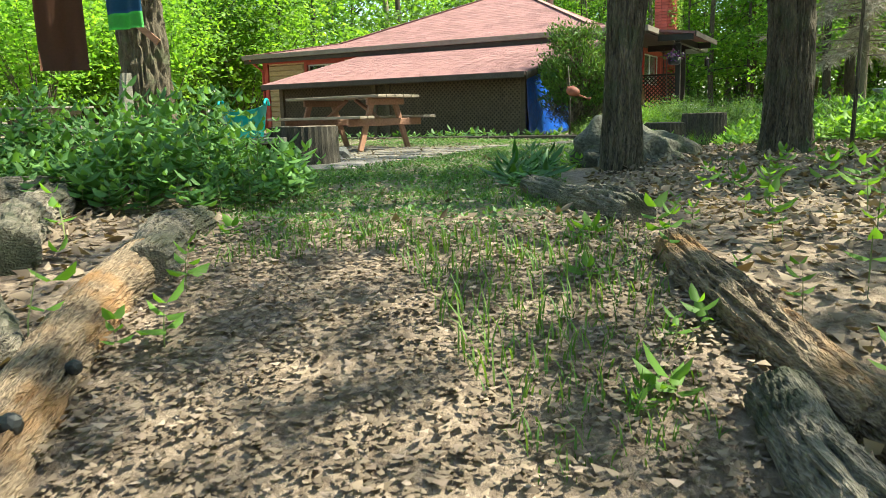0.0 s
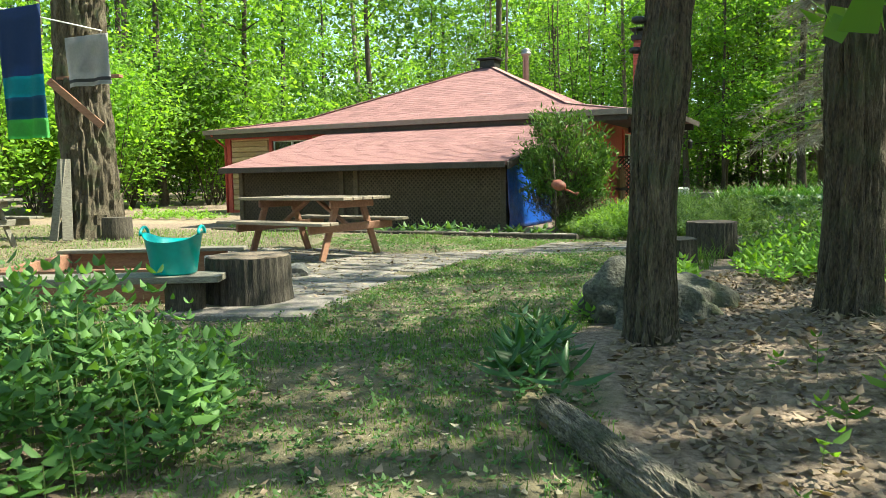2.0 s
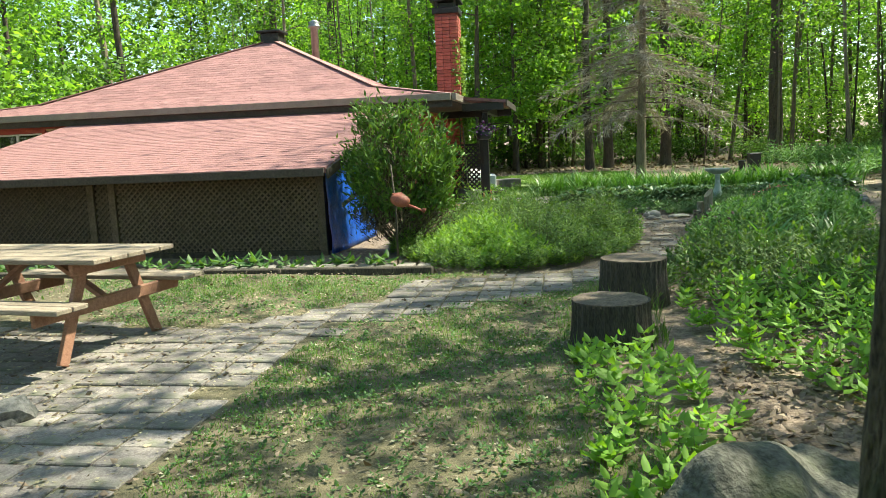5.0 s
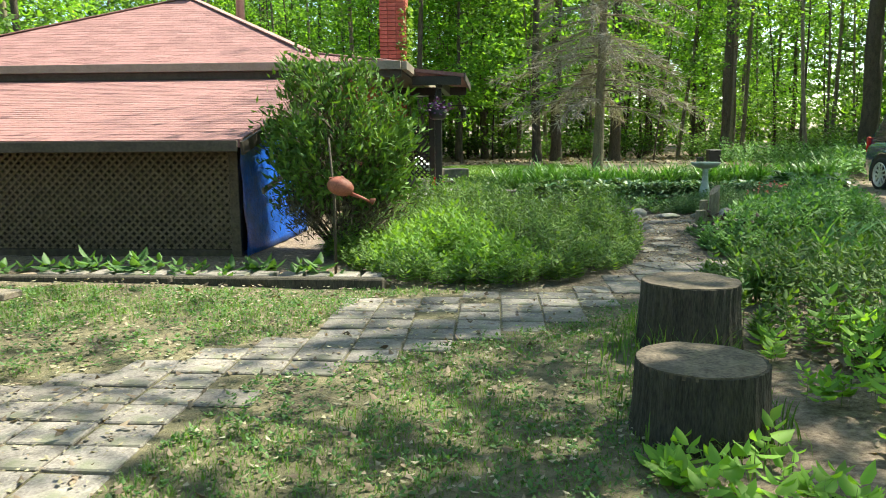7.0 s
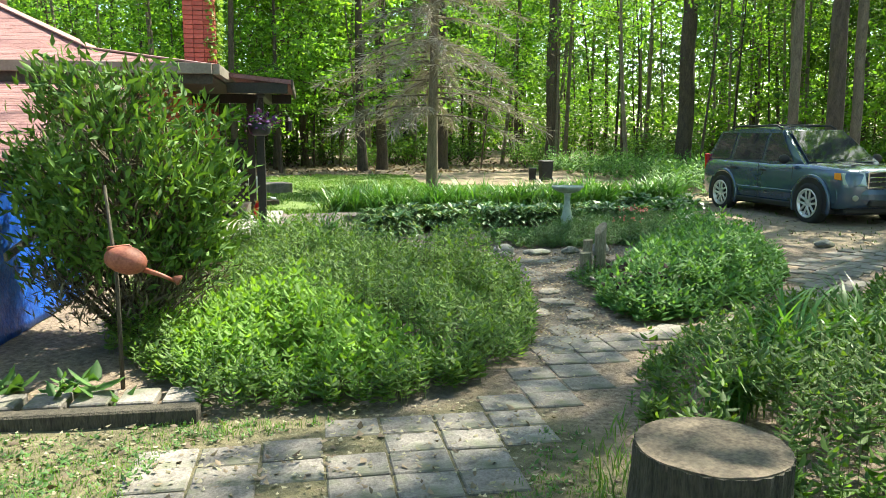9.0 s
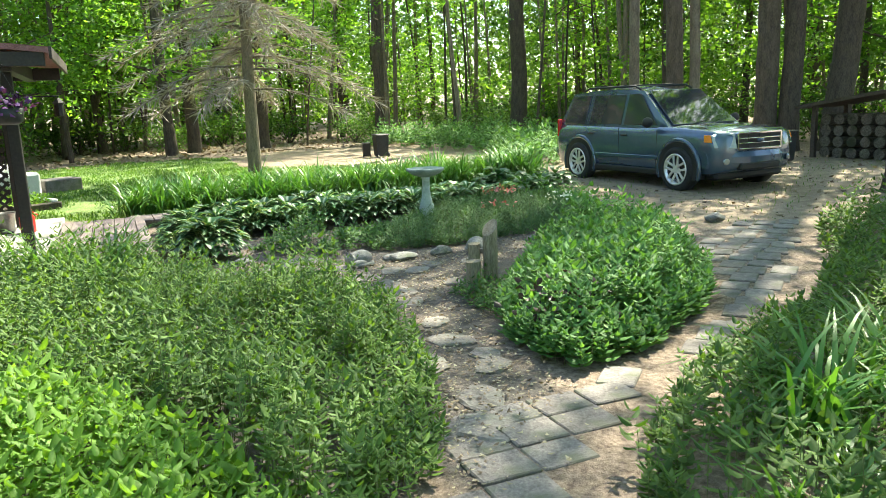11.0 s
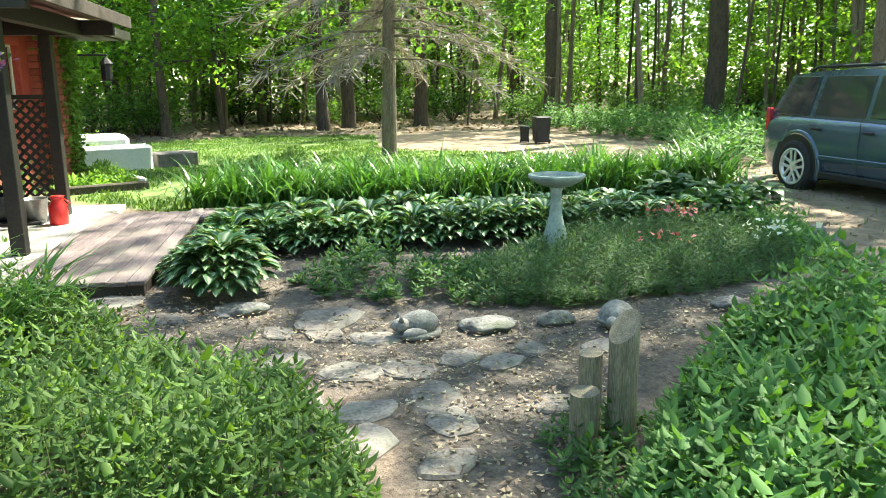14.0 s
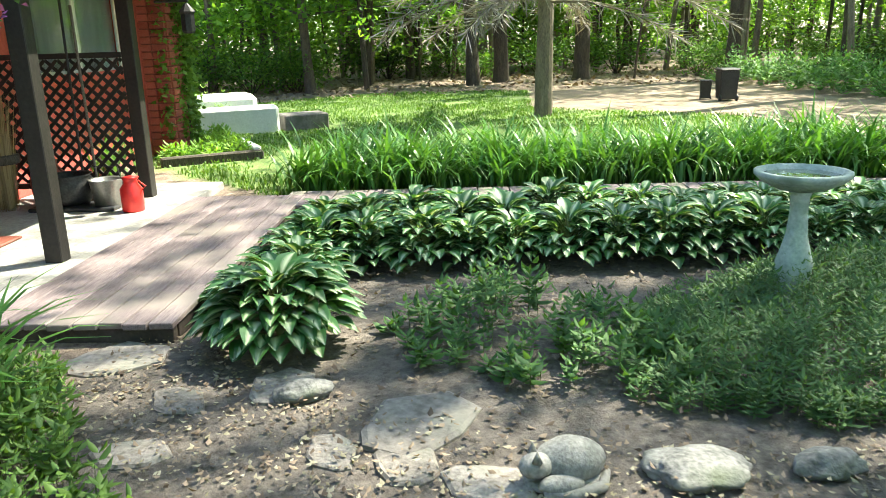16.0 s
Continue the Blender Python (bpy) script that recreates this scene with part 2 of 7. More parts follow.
L_IVY = leafy("ivy_leaf", (0.10, 0.20, 0.035), (0.22, 0.36, 0.08), 0.4)
L_BROWN = leafy("dry_leaf", (0.095, 0.065, 0.045), (0.33, 0.25, 0.185), 0.12, 0.8)
L_PALE = leafy("pale_petal_litter", (0.20, 0.17, 0.11), (0.42, 0.38, 0.28), 0.15, 0.8)
L_TAN = leafy("bleached_leaf", (0.19, 0.135, 0.105), (0.36, 0.275, 0.225), 0.12, 0.85)
L_DEADTWIG = leafy("dead_twig", (0.19, 0.17, 0.155), (0.35, 0.32, 0.29), 0.1, 0.9)
L_STRAW = leafy("dry_straw", (0.20, 0.14, 0.07), (0.40, 0.30, 0.16), 0.15, 0.9)
L_BURG = leafy("burgundy_leaf", (0.025, 0.016, 0.014), (0.065, 0.03, 0.024), 0.05, 0.5)
M_STEM = surf("green_stem", (0.10, 0.14, 0.04), (0.18, 0.20, 0.07), 8, 0.8, 0.1)


# ---------- geometry helpers ----------
TURN_HOUSE = -28.0
AB = pose(0, 0, 0, 0, 0, TURN_HOUSE)     # house axes: a along the long wall, b away from the garden side
WORLD = Matrix.Identity(4)


def to_world(a, b, z=0.0):
    return AB @ Vector((a, b, z))


def ss(x, lo, hi):
    k = min(1.0, max(0.0, (x - lo) / (hi - lo)))
    return k * k * (3 - 2 * k)


def ground_z(x, y):
    z = -0.02 - 0.56 * (1 - ss(y, -0.1, 3.1))
    z += 0.12 * ss(x, 1.0, 3.2) * ss(y, 0.5, 4.0) * (1 - ss(y, 7.0, 9.5))
    z += 0.06 * ss(y, 9.0, 16.0) + 0.05 * ss(x, 11.0, 16.0)
    z += 0.08 * ss(-x, 1.0, 3.0) * (1 - ss(y, 5.0, 7.0)) * ss(y, 1.0, 3.5)
    d = abs(x) + abs(y - 15)
    z += (0.025 * noise.noise((x * 0.5, y * 0.5, 0.3)) + 0.012 * noise.noise((x * 1.9, y * 1.9, 4.1)))
    if d > 45:
        z += 0.012 * (d - 45) * (0.5 + noise.noise((x * 0.03, y * 0.03, 9.0)))
    return z


def thing(name, m, label="", category="", group="", kind=""):
    ob = new(name)
    ob.empty_display_size = 0.1
    ob.matrix_basis = m
    return tagged(ob, label, category, group, kind)


def absolute(ob):
    m = ob.matrix_basis.copy()
    while ob.parent:
        ob = ob.parent
        m = ob.matrix_basis @ m
    return m


def mesh_of(name, bm, mat, smooth=False):
    me = bpy.data.meshes.new(name)
    if smooth:
        for f in bm.faces:
            f.smooth = True
    bm.to_mesh(me)
    bm.free()
    for mm in (mat if isinstance(mat, (list, tuple)) else (mat,)):
        me.materials.append(mm)
    return me


def part(name, bm, mat, parent, label="", space=None, smooth=False):
    me = bm if isinstance(bm, bpy.types.Mesh) else mesh_of(name, bm, mat, smooth)
    if space is not None:
        me.transform(absolute(parent).inverted() @ space)
    ob = new(name, me)
    ob.parent = parent
    return tagged(ob, label)


def solo(name, bm, mat, m, label, category, group="", kind="", space=None, smooth=False):
    me = bm if isinstance(bm, bpy.types.Mesh) else mesh_of(name, bm, mat, smooth)
    if space is not None:
        me.transform(m.inverted() @ space)
    ob = new(name, me)
    ob.matrix_basis = m
    return tagged(ob, label, category, group, kind)


def box(bm, x0, x1, y0, y1, z0, z1, bevel=0.0, m=None):
    r = bmesh.ops.create_cube(bm, size=1.0)
    vs = r["verts"]
    for v in vs:
        v.co = Vector((x0 + (v.co.x + 0.5) * (x1 - x0), y0 + (v.co.y + 0.5) * (y1 - y0), z0 + (v.co.z + 0.5) * (z1 - z0)))
    if bevel:
        es = list({e for v in vs for e in v.link_edges})
        bv = bmesh.ops.bevel(bm, geom=es, offset=bevel, segments=1, affect='EDGES')
        vs = bv["verts"]
    if m is not None:
        vs = list({v for v in vs if v.is_valid})
        for v in vs:
            v.co = m @ v.co
    return bm


def B(x0, x1, y0, y1, z0, z1, bevel=0.004, m=None):
    bm = bmesh.new()
    box(bm, x0, x1, y0, y1, z0, z1, bevel, m)
    return bm


def bar(p, q, w, h, bevel=0.004, roll=0.0):
    """A board or beam from p to q, w wide and h thick."""
    p, q = Vector(p), Vector(q)
    d = q - p
    m = Matrix.Translation(p) @ d.to_track_quat('X', 'Z').to_matrix().to_4x4() @ pose(0, 0, 0, roll, 0, 0)
    return B(0, d.length, -w / 2, w / 2, -h / 2, h / 2, bevel, m)


def tube(pts, radii, sides=12, rough=0.0, seed=0, caps=True, bm=None, ridges=0.0):
    """A tapered limb through pts, with an uneven skin."""
    bm = bm or bmesh.new()
    rng = random.Random(seed)
    ph = rng.random() * 50
    rings = []
    up = Vector((0.3, 0.1, 1)).normalized()
    for i, (p, r) in enumerate(zip(pts, radii)):
        p = Vector(p)
        d = (Vector(pts[min(i + 1, len(pts) - 1)]) - Vector(pts[max(i - 1, 0)])).normalized()
        side = d.cross(up if abs(d.dot(up)) < 0.9 else Vector((1, 0, 0))).normalized()
        other = d.cross(side)
        ring = []
        for k in range(sides):
            an = 2 * math.pi * k / sides
            c = p + (side * math.cos(an) + other * math.sin(an)) * r
            if rough:
                nz = noise.noise(c * 1.6 + Vector((ph, 0, 0))) + 0.5 * noise.noise(c * 5.0 + Vector((ph, 3, 0)))
                c += (side * math.cos(an) + other * math.sin(an)) * rough * r * nz
            if ridges:
                c += (side * math.cos(an) + other * math.sin(an)) * ridges * r * (1 if k % 2 else -1) * (0.6 + 0.6 * noise.noise(c * 3.0))
            ring.append(bm.verts.new(c))
        rings.append(ring)
    for a, b in zip(rings, rings[1:]):
        for k in range(sides):
            bm.faces.new((a[k], a[(k + 1) % sides], b[(k + 1) % sides], b[k]))
    if caps:
        bm.faces.new(rings[0][::-1])
        bm.faces.new(rings[-1])
    return bm


def turned(profile, sides=24, bm=None):
    """A turned shape from (radius, height) pairs."""
    bm = bm or bmesh.new()
    rings = [[bm.verts.new((r * math.cos(2 * math.pi * k / sides), r * math.sin(2 * math.pi * k / sides), z)) for k in range(sides)] for r, z in profile]
    for a, b in zip(rings, rings[1:]):
        for k in range(sides):
            bm.faces.new((a[k], a[(k + 1) % sides], b[(k + 1) % sides], b[k]))
    bm.faces.new(rings[0][::-1])
    bm.faces.new(rings[-1])
    return bm


def stone_mesh(sx, sy, sz, seed, flat=0.0, lumps=0.25, div=3):
    bm = bmesh.new()
    bmesh.ops.create_icosphere(bm, subdivisions=div, radius=1.0)
    for v in bm.verts:
        n = v.co.normalized()
        k = 1 + lumps * noise.noise(n * 1.3 + Vector((seed * 7.3, 0, 0))) + lumps * 0.4 * noise.noise(n * 3.7 + Vector((seed * 3.1, 5, 0)))
        c = n * k
        if flat:
            c.z = max(-1, min(1, c.z * (1 + 2 * flat)))
        v.co = Vector((c.x * sx, c.y * sy, c.z * sz))
    return bm


def leaves_mesh(name, P, D, S, L, W, mat, fold=0.25, rounded=False):
    """Leaves as folded diamonds: base P, direction D, side S, length L, width W."""
    P, D, S = (np.asarray(a, np.float32) for a in (P, D, S))
    L, W = np.asarray(L, np.float32)[:, None], np.asarray(W, np.float32)[:, None]
    N = np.cross(D, S)
    n = len(P)
    if rounded:                               # broader leaf with a curved, drooping tip
        V = np.empty((n, 6, 3), np.float32)
        V[:, 0] = P
        V[:, 1] = P + D * L * 0.24 + S * W * 0.42 + N * W * fold
        V[:, 2] = P + D * L * 0.62 + S * W * 0.40 + N * W * fold * 0.6
        V[:, 3] = P + D * L - N * L * 0.12
        V[:, 4] = P + D * L * 0.62 - S * W * 0.40 + N * W * fold * 0.6
        V[:, 5] = P + D * L * 0.24 - S * W * 0.42 + N * W * fold
        F = (np.arange(n)[:, None, None] * 6 + np.array([[0, 1, 2], [0, 2, 3], [0, 3, 4], [0, 4, 5]])[None]).reshape(-1, 3)
        return raw_mesh(name, V.reshape(-1, 3), F, mat)
    V = np.empty((n, 4, 3), np.float32)
    V[:, 0] = P
    V[:, 1] = P + D * L * 0.42 + S * W * 0.5 + N * W * fold
    V[:, 2] = P + D * L
    V[:, 3] = P + D * L * 0.42 - S * W * 0.5 + N * W * fold
    F = (np.arange(n)[:, None, None] * 4 + np.array([[0, 1, 2], [0, 2, 3]])[None]).reshape(-1, 3)
    return raw_mesh(name, V.reshape(-1, 3), F, mat)


def raw_mesh(name, V, F, mat, attr=None):
    me = bpy.data.meshes.new(name)
    me.vertices.add(len(V))
    me.vertices.foreach_set("co", np.asarray(V, np.float32).ravel())
    k = F.shape[1]
    me.loops.add(len(F) * k)
    me.loops.foreach_set("vertex_index", np.asarray(F, np.int32).ravel())
    me.polygons.add(len(F))
    me.polygons.foreach_set("loop_start", np.arange(0, len(F) * k, k, dtype=np.int32))
    me.update(calc_edges=True)
    for mm in (mat if isinstance(mat, (list, tuple)) else (mat,)):
        me.materials.append(mm)
    if attr is not None:
        at = me.attributes.new("mid", 'FLOAT', 'POINT')
        at.data.foreach_set("value", np.asarray(attr, np.float32))
    return me


def straps(name, P, H, L, W, arch, mat, segs=4, striped=False, widest=0.35, start=0.0):
    """Arching blades: from P, leaning towards H (unit, level), length L, width W; arch: how far they bend over."""
    P, H = np.asarray(P, float), np.asarray(H, float)
    n = len(P)
    L, W, arch = (np.broadcast_to(np.asarray(a, float), (n,)) for a in (L, W, arch))
    S = np.stack([-H[:, 1], H[:, 0], np.zeros(n)], 1)
    cols = 5 if striped else 2
    V = np.empty((n, segs + 1, cols, 3))
    A = np.zeros((n, segs + 1, cols))
    c = P.copy()
    for i in range(segs + 1):
        f = i / segs
        wf = max(0.04, math.sin(math.pi * min(1, (f * (0.5 / widest)) if f < widest else 0.5 + (f - widest) / (1 - widest) * 0.5)) if 0 < f < 1 else 0.08)
        for k in range(cols):
            o = (k / (cols - 1) - 0.5)
            V[:, i, k] = c + S * (W * wf * o)[:, None]
            V[:, i, k, 2] += abs(o) * W * wf * 0.35
            A[:, i, k] = 1.0 if (striped and k == 2) else 0.0
        an = start + arch * (f + 0.5 / segs)
        step = (L / segs)
        c = c + H * (np.sin(an) * step)[:, None]
        c[:, 2] += np.cos(an) * step
    V[:, :, :, 2] = np.maximum(V[:, :, :, 2], P[:, None, None, 2] - 0.02)
    F = []
    for i in range(segs):
        for k in range(cols - 1):
            a = i * cols + k
            F.append((a, a + 1, a + cols + 1, a + cols))
    F = (np.arange(n)[:, None, None] * ((segs + 1) * cols) + np.array(F)[None]).reshape(-1, 4)
    return raw_mesh(name, V.reshape(-1, 3), F, mat, A.ravel() if striped else None)


def unit(v):
    return v / np.maximum(1e-9, np.linalg.norm(v, axis=1))[:, None]


def inside(poly, x, y):
    hit = False
    for (x0, y0), (x1, y1) in zip(poly, poly[1:] + poly[:1]):
        if (y0 > y) != (y1 > y) and x < (x1 - x0) * (y - y0) / (y1 - y0) + x0:
            hit = not hit
    return hit


def scatter(poly, n, rng, avoid=()):
    xs, ys = [p[0] for p in poly], [p[1] for p in poly]
    out, tries = [], 0
    while len(out) < n and tries < n * 40:
        tries += 1
        x, y = rng.uniform(min(xs), max(xs)), rng.uniform(min(ys), max(ys))
        if inside(poly, x, y) and not any(inside(q, x, y) for q in avoid):
            out.append((x, y))
    return out


def random_leaves(P, size, rng, droop=0.2, aspect=0.6):
    """Orientation and size for leaves at points P."""
    n = len(P)
    D = unit(rng.normal(size=(n, 3)) * (1, 1, 0.6) - (0, 0, droop))
    S = unit(np.cross(D, unit(rng.normal(size=(n, 3)) * (0.6, 0.6, 0.4) + (0, 0, 1.0))))
    L = size * rng.uniform(0.65, 1.35, n)
    return D, S, L, L * aspect * rng.uniform(0.8, 1.2, n)

# ---------- plan ----------
PATIO = [(-3.3, 12.6), (-2.9, 10.9), (-1.9, 9.3), (-1.15, 7.4), (-0.72, 7.65), (-0.5, 8.25), (-0.1, 9.1), (0.25, 9.85), (0.62, 10.35), (1.0, 10.9), (1.9, 11.1),
         (2.75, 11.2), (3.3, 11.3), (4.0, 11.75), (4.55, 11.9), (5.3, 12.3), (6.0, 12.4), (5.9, 12.75), (5.1, 13.0), (4.5, 12.45), (3.9, 12.2), (3.3, 12.3), (2.25, 12.65), (1.6, 11.85),
         (0.5, 11.55), (-0.3, 11.5), (-1.2, 12.2)]
WALKWAY = [(6.0, 12.4), (6.7, 12.35), (7.9, 12.2), (9.4, 12.35), (12.0, 13.1), (11.8, 13.75), (10.2, 13.55), (8.9, 12.8), (7.7, 12.5), (6.6, 12.5), (5.95, 12.65)]
PATH_SOIL = [(4.5, 12.4), (5.1, 13.0), (5.6, 13.5), (6.4, 14.3), (6.95, 15.3), (6.4, 16.4), (5.9, 17.6), (6.6, 18.3), (7.0, 17.2), (7.6, 16.3), (8.4, 15.75), (10.0, 15.25), (11.6, 14.9),
             (11.2, 14.2), (9.8, 15.0), (8.0, 14.75), (7.2, 14.2), (6.5, 13.65), (6.15, 13.1), (5.9, 12.7)]
BED_MOUND = [(2.55, 13.0), (2.95, 12.72), (3.35, 12.42), (4.2, 12.42), (4.9, 12.78), (5.45, 13.3), (6.0, 13.92), (6.35, 14.6), (6.55, 15.4), (6.12, 16.6), (6.05, 17.7), (5.5, 18.3), (4.6, 18.0), (3.2, 16.4), (2.4, 14.6)]
BED_MINT = [(6.05, 12.72), (6.9, 12.58), (7.9, 12.62), (9.0, 13.0), (10.1, 13.75), (9.7, 14.75), (8.2, 14.5), (7.3, 14.1), (6.45, 13.5)]
BED_RIGHT = [(4.0, 10.75), (4.5, 11.6), (5.3, 12.0), (6.5, 12.2), (7.9, 12.0), (9.5, 12.1), (11.5, 12.7), (13.0, 12.2), (12.0, 9.5), (8.0, 7.8), (5.2, 8.2), (4.0, 9.2)]
BED_BATH = [(8.15, 16.3), (8.7, 15.75), (9.7, 15.45), (11.3, 15.3), (12.4, 16.2), (11.6, 17.1), (10.1, 17.35), (9.2, 17.3), (8.6, 17.0)]
GARDEN_SOIL = [(6.8, 17.0), (7.6, 16.2), (8.5, 15.7), (10.0, 15.3), (11.6, 15.0), (13.0, 16.3), (12.6, 18.0), (8.2, 20.3), (7.4, 19.0)]
LAWN = [(-3.6, 5.6), (-1.2, 4.6), (-0.9, 3.2), (0.5, 3.0), (0.75, 4.5), (0.95, 6.2), (2.0, 7.4), (2.2, 8.8), (3.0, 10.2), (4.0, 11.3), (4.2, 12.1), (2.5, 13.0), (-4.6, 16.6), (-9.0, 19.5), (-12, 14), (-7, 8)]
FAR_LAWN = [(8.0, 21.2), (10.0, 20.9), (13.5, 19.4), (16.0, 21.0), (16.8, 24.0), (14.8, 27.5), (17.5, 32.0), (14.0, 34.5), (8.0, 34.0), (5.5, 30.0), (6.9, 25.0)]
DIRT = [(11.6, 13.2), (11.4, 15.2), (13.0, 16.6), (14.6, 19.6), (18.0, 21.5), (23.0, 18.5), (22.0, 12.0), (16.0, 9.0), (12.0, 11.5)]
DIRT_FAR = [(16.4, 21.8), (15.2, 26.0), (16.8, 30.5), (20.0, 33.5), (23.0, 30.0), (21.5, 25.0), (19.5, 22.0)]
BRICK_WALK_LEFT = [(-9.5, 24.5), (-6.0, 21.5), (-4.2, 19.9), (-4.9, 18.8), (-7.5, 20.2), (-11.0, 22.5)]


# ---------- ground ----------
def build_ground():
    xs = np.concatenate([[-900, -400, -200, -110, -70, -45, -30, -20, -14], np.arange(-10, 20, 0.2), [20.5, 21.5, 23, 26, 30, 36, 45, 60, 80, 120, 220, 450, 900]])
    ys = np.concatenate([[-900, -400, -200, -100, -50, -25, -12, -6, -3], np.arange(-2, 24, 0.2), np.arange(24, 36, 0.5), [38, 42, 48, 58, 75, 110, 220, 450, 900]])
    V, grass, meadow, dirt, soil = [], [], [], [], []
    for y in ys:
        for x in xs:
            V.append((x, y, ground_z(x, y)))
            wx, wy = x + 0.25 * noise.noise((x * 1.3, y * 1.3, 2)), y + 0.25 * noise.noise((x * 1.3, y * 1.3, 7))
            grass.append(1.0 if inside(LAWN, wx, wy) else 0.0)
            meadow.append(1.0 if inside(FAR_LAWN, wx, wy) else 0.0)
            dirt.append(1.0 if inside(DIRT, wx, wy) or inside(DIRT_FAR, wx, wy) or inside(BRICK_WALK_LEFT, wx, wy) else 0.0)
            soil.append(1.0 if inside(GARDEN_SOIL, wx, wy) or inside(PATH_SOIL, wx, wy) or inside(BED_MOUND, wx, wy) else 0.0)
    nx, ny = len(xs), len(ys)
    F = [(j * nx + i, j * nx + i + 1, (j + 1) * nx + i + 1, (j + 1) * nx + i) for j in range(ny - 1) for i in range(nx - 1)]
    m = bpy.data.materials.new("ground")
    m.use_nodes = True
    t = m.node_tree
    b = t.nodes["Principled BSDF"]
    b.inputs["Roughness"].default_value = 0.95
    geo = t.nodes.new("ShaderNodeNewGeometry")

    def noisy(scale, lo, hi, c1, c2, detail=6):
        n = t.nodes.new("ShaderNodeTexNoise")
        n.inputs["Scale"].default_value, n.inputs["Detail"].default_value, n.inputs["Roughness"].default_value = scale, detail, 0.7
        t.links.new(geo.outputs["Position"], n.inputs[0])
        r = t.nodes.new("ShaderNodeValToRGB")
        r.color_ramp.elements[0].position, r.color_ramp.elements[1].position = lo, hi
        r.color_ramp.elements[0].color, r.color_ramp.elements[1].color = rgb(c1), rgb(c2)
        t.links.new(n.outputs[0], r.inputs[0])
        return r.outputs[0], n.outputs[0]

    def blend(f, a, c):
        x = t.nodes.new("ShaderNodeMix")
        x.data_type = 'RGBA'
        t.links.new(f, x.inputs[0])
        t.links.new(a, x.inputs[6])
        t.links.new(c, x.inputs[7])
        return x.outputs[2]

    leafc, h1 = noisy(24, 0.35, 0.68, (0.095, 0.065, 0.048), (0.34, 0.26, 0.20))
    lawnc, h3 = noisy(9, 0.3, 0.7, (0.06, 0.06, 0.03), (0.20, 0.165, 0.10))
    meadowc, h6 = noisy(7, 0.3, 0.7, (0.075, 0.13, 0.03), (0.18, 0.25, 0.07))
    dirtc, h4 = noisy(6, 0.3, 0.7, (0.17, 0.125, 0.09), (0.33, 0.255, 0.185))
    soilc, h5 = noisy(18, 0.3, 0.7, (0.055, 0.044, 0.037), (0.19, 0.16, 0.138))
    col = leafc
    for name, c in (("dirt", dirtc), ("soil", soilc), ("grass", lawnc), ("meadow", meadowc)):
        at = t.nodes.new("ShaderNodeAttribute")
        at.attribute_name = name
        col = blend(at.outputs["Fac"], col, c)
    t.links.new(col, b.inputs["Base Color"])
    bp = t.nodes.new("ShaderNodeBump")
    bp.inputs["Strength"].default_value, bp.inputs["Distance"].default_value = 0.8, 0.03
    t.links.new(h1, bp.inputs["Height"])
    t.links.new(bp.outputs[0], b.inputs["Normal"])
    me = raw_mesh("ground", np.array(V), np.array(F), m)
    for name, vals in (("grass", grass), ("meadow", meadow), ("dirt", dirt), ("soil", soil)):
        at = me.attributes.new(name, 'FLOAT', 'POINT')
        at.data.foreach_set("value", np.array(vals, np.float32))
    for p in me.polygons:
        p.use_smooth = True
    ob = new("ground", me)
    return tagged(ob, "woodland ground of leaf litter, patchy lawn, soil and bare dirt", "ground", kind="structure")


ground = build_ground()


# ---------- house ----------
EAVE_Z, FOLD_Z, PEAK_Z = 2.42, 2.80, 4.5
HA0, HA1, HB0, HB1 = -16.7, -4.4, 18.6, 27.1
PEAK_A, PEAK_B = -10.0, 24.3


def slab_roof(bm, quad, thick):
    """A roof plane as a solid slab; quad counter-clockwise from above."""
    top = [bm.verts.new(p) for p in quad]
    low = [bm.verts.new((p[0], p[1], p[2] - thick)) for p in quad]
    bm.faces.new(top)
    bm.faces.new(low[::-1])
    n = len(quad)
    for i in range(n):
        bm.faces.new((top[i], low[i], low[(i + 1) % n], top[(i + 1) % n]))
    return bm


def shingle_rows(e0, e1, t0, t1, step, tab, rng, lift=0.003):
    """Shingle tabs that cover a roof plane, from the eave e0-e1 up to t0-t1; rows of (corner points) for each tab."""
    e0, e1, t0, t1 = (Vector(p) for p in (e0, e1, t0, t1))
    height = ((t0 + t1) / 2 - (e0 + e1) / 2).length
    rows = int(height / step)
    nrm = (e1 - e0).cross(t0 - e0)
    if nrm.length < 1e-6:
        nrm = (e1 - e0).cross(t1 - e0)
    nrm.normalize()
    if nrm.z < 0:
        nrm.negate()
    tabs = []
    for r in range(rows):
        f0, f1 = r / rows, min(1.0, (r + 1.25) / rows)
        a0, a1 = e0.lerp(t0, f0), e1.lerp(t1, f0)
        b0, b1 = e0.lerp(t0, f1), e1.lerp(t1, f1)
        n = max(1, int((a1 - a0).length / tab))
        cuts = sorted([0.0, 1.0] + [min(0.999, max(0.001, (k + 0.5 * (r % 2) + rng.uniform(-.08, .08)) / n)) for k in range(1 - r % 2, n)])
        for s, e in zip(cuts, cuts[1:]):
            if e - s < 1e-3:
                continue
            up = nrm * (lift + rng.uniform(0, 0.003))
            g = 0.004 / max(0.1, (a1 - a0).length)
            tabs.append((a0.lerp(a1, s + g) + up, a0.lerp(a1, e - g) + up, b0.lerp(b1, e - g) + nrm * 0.001, b0.lerp(b1, s + g) + nrm * 0.001, up))
    return tabs


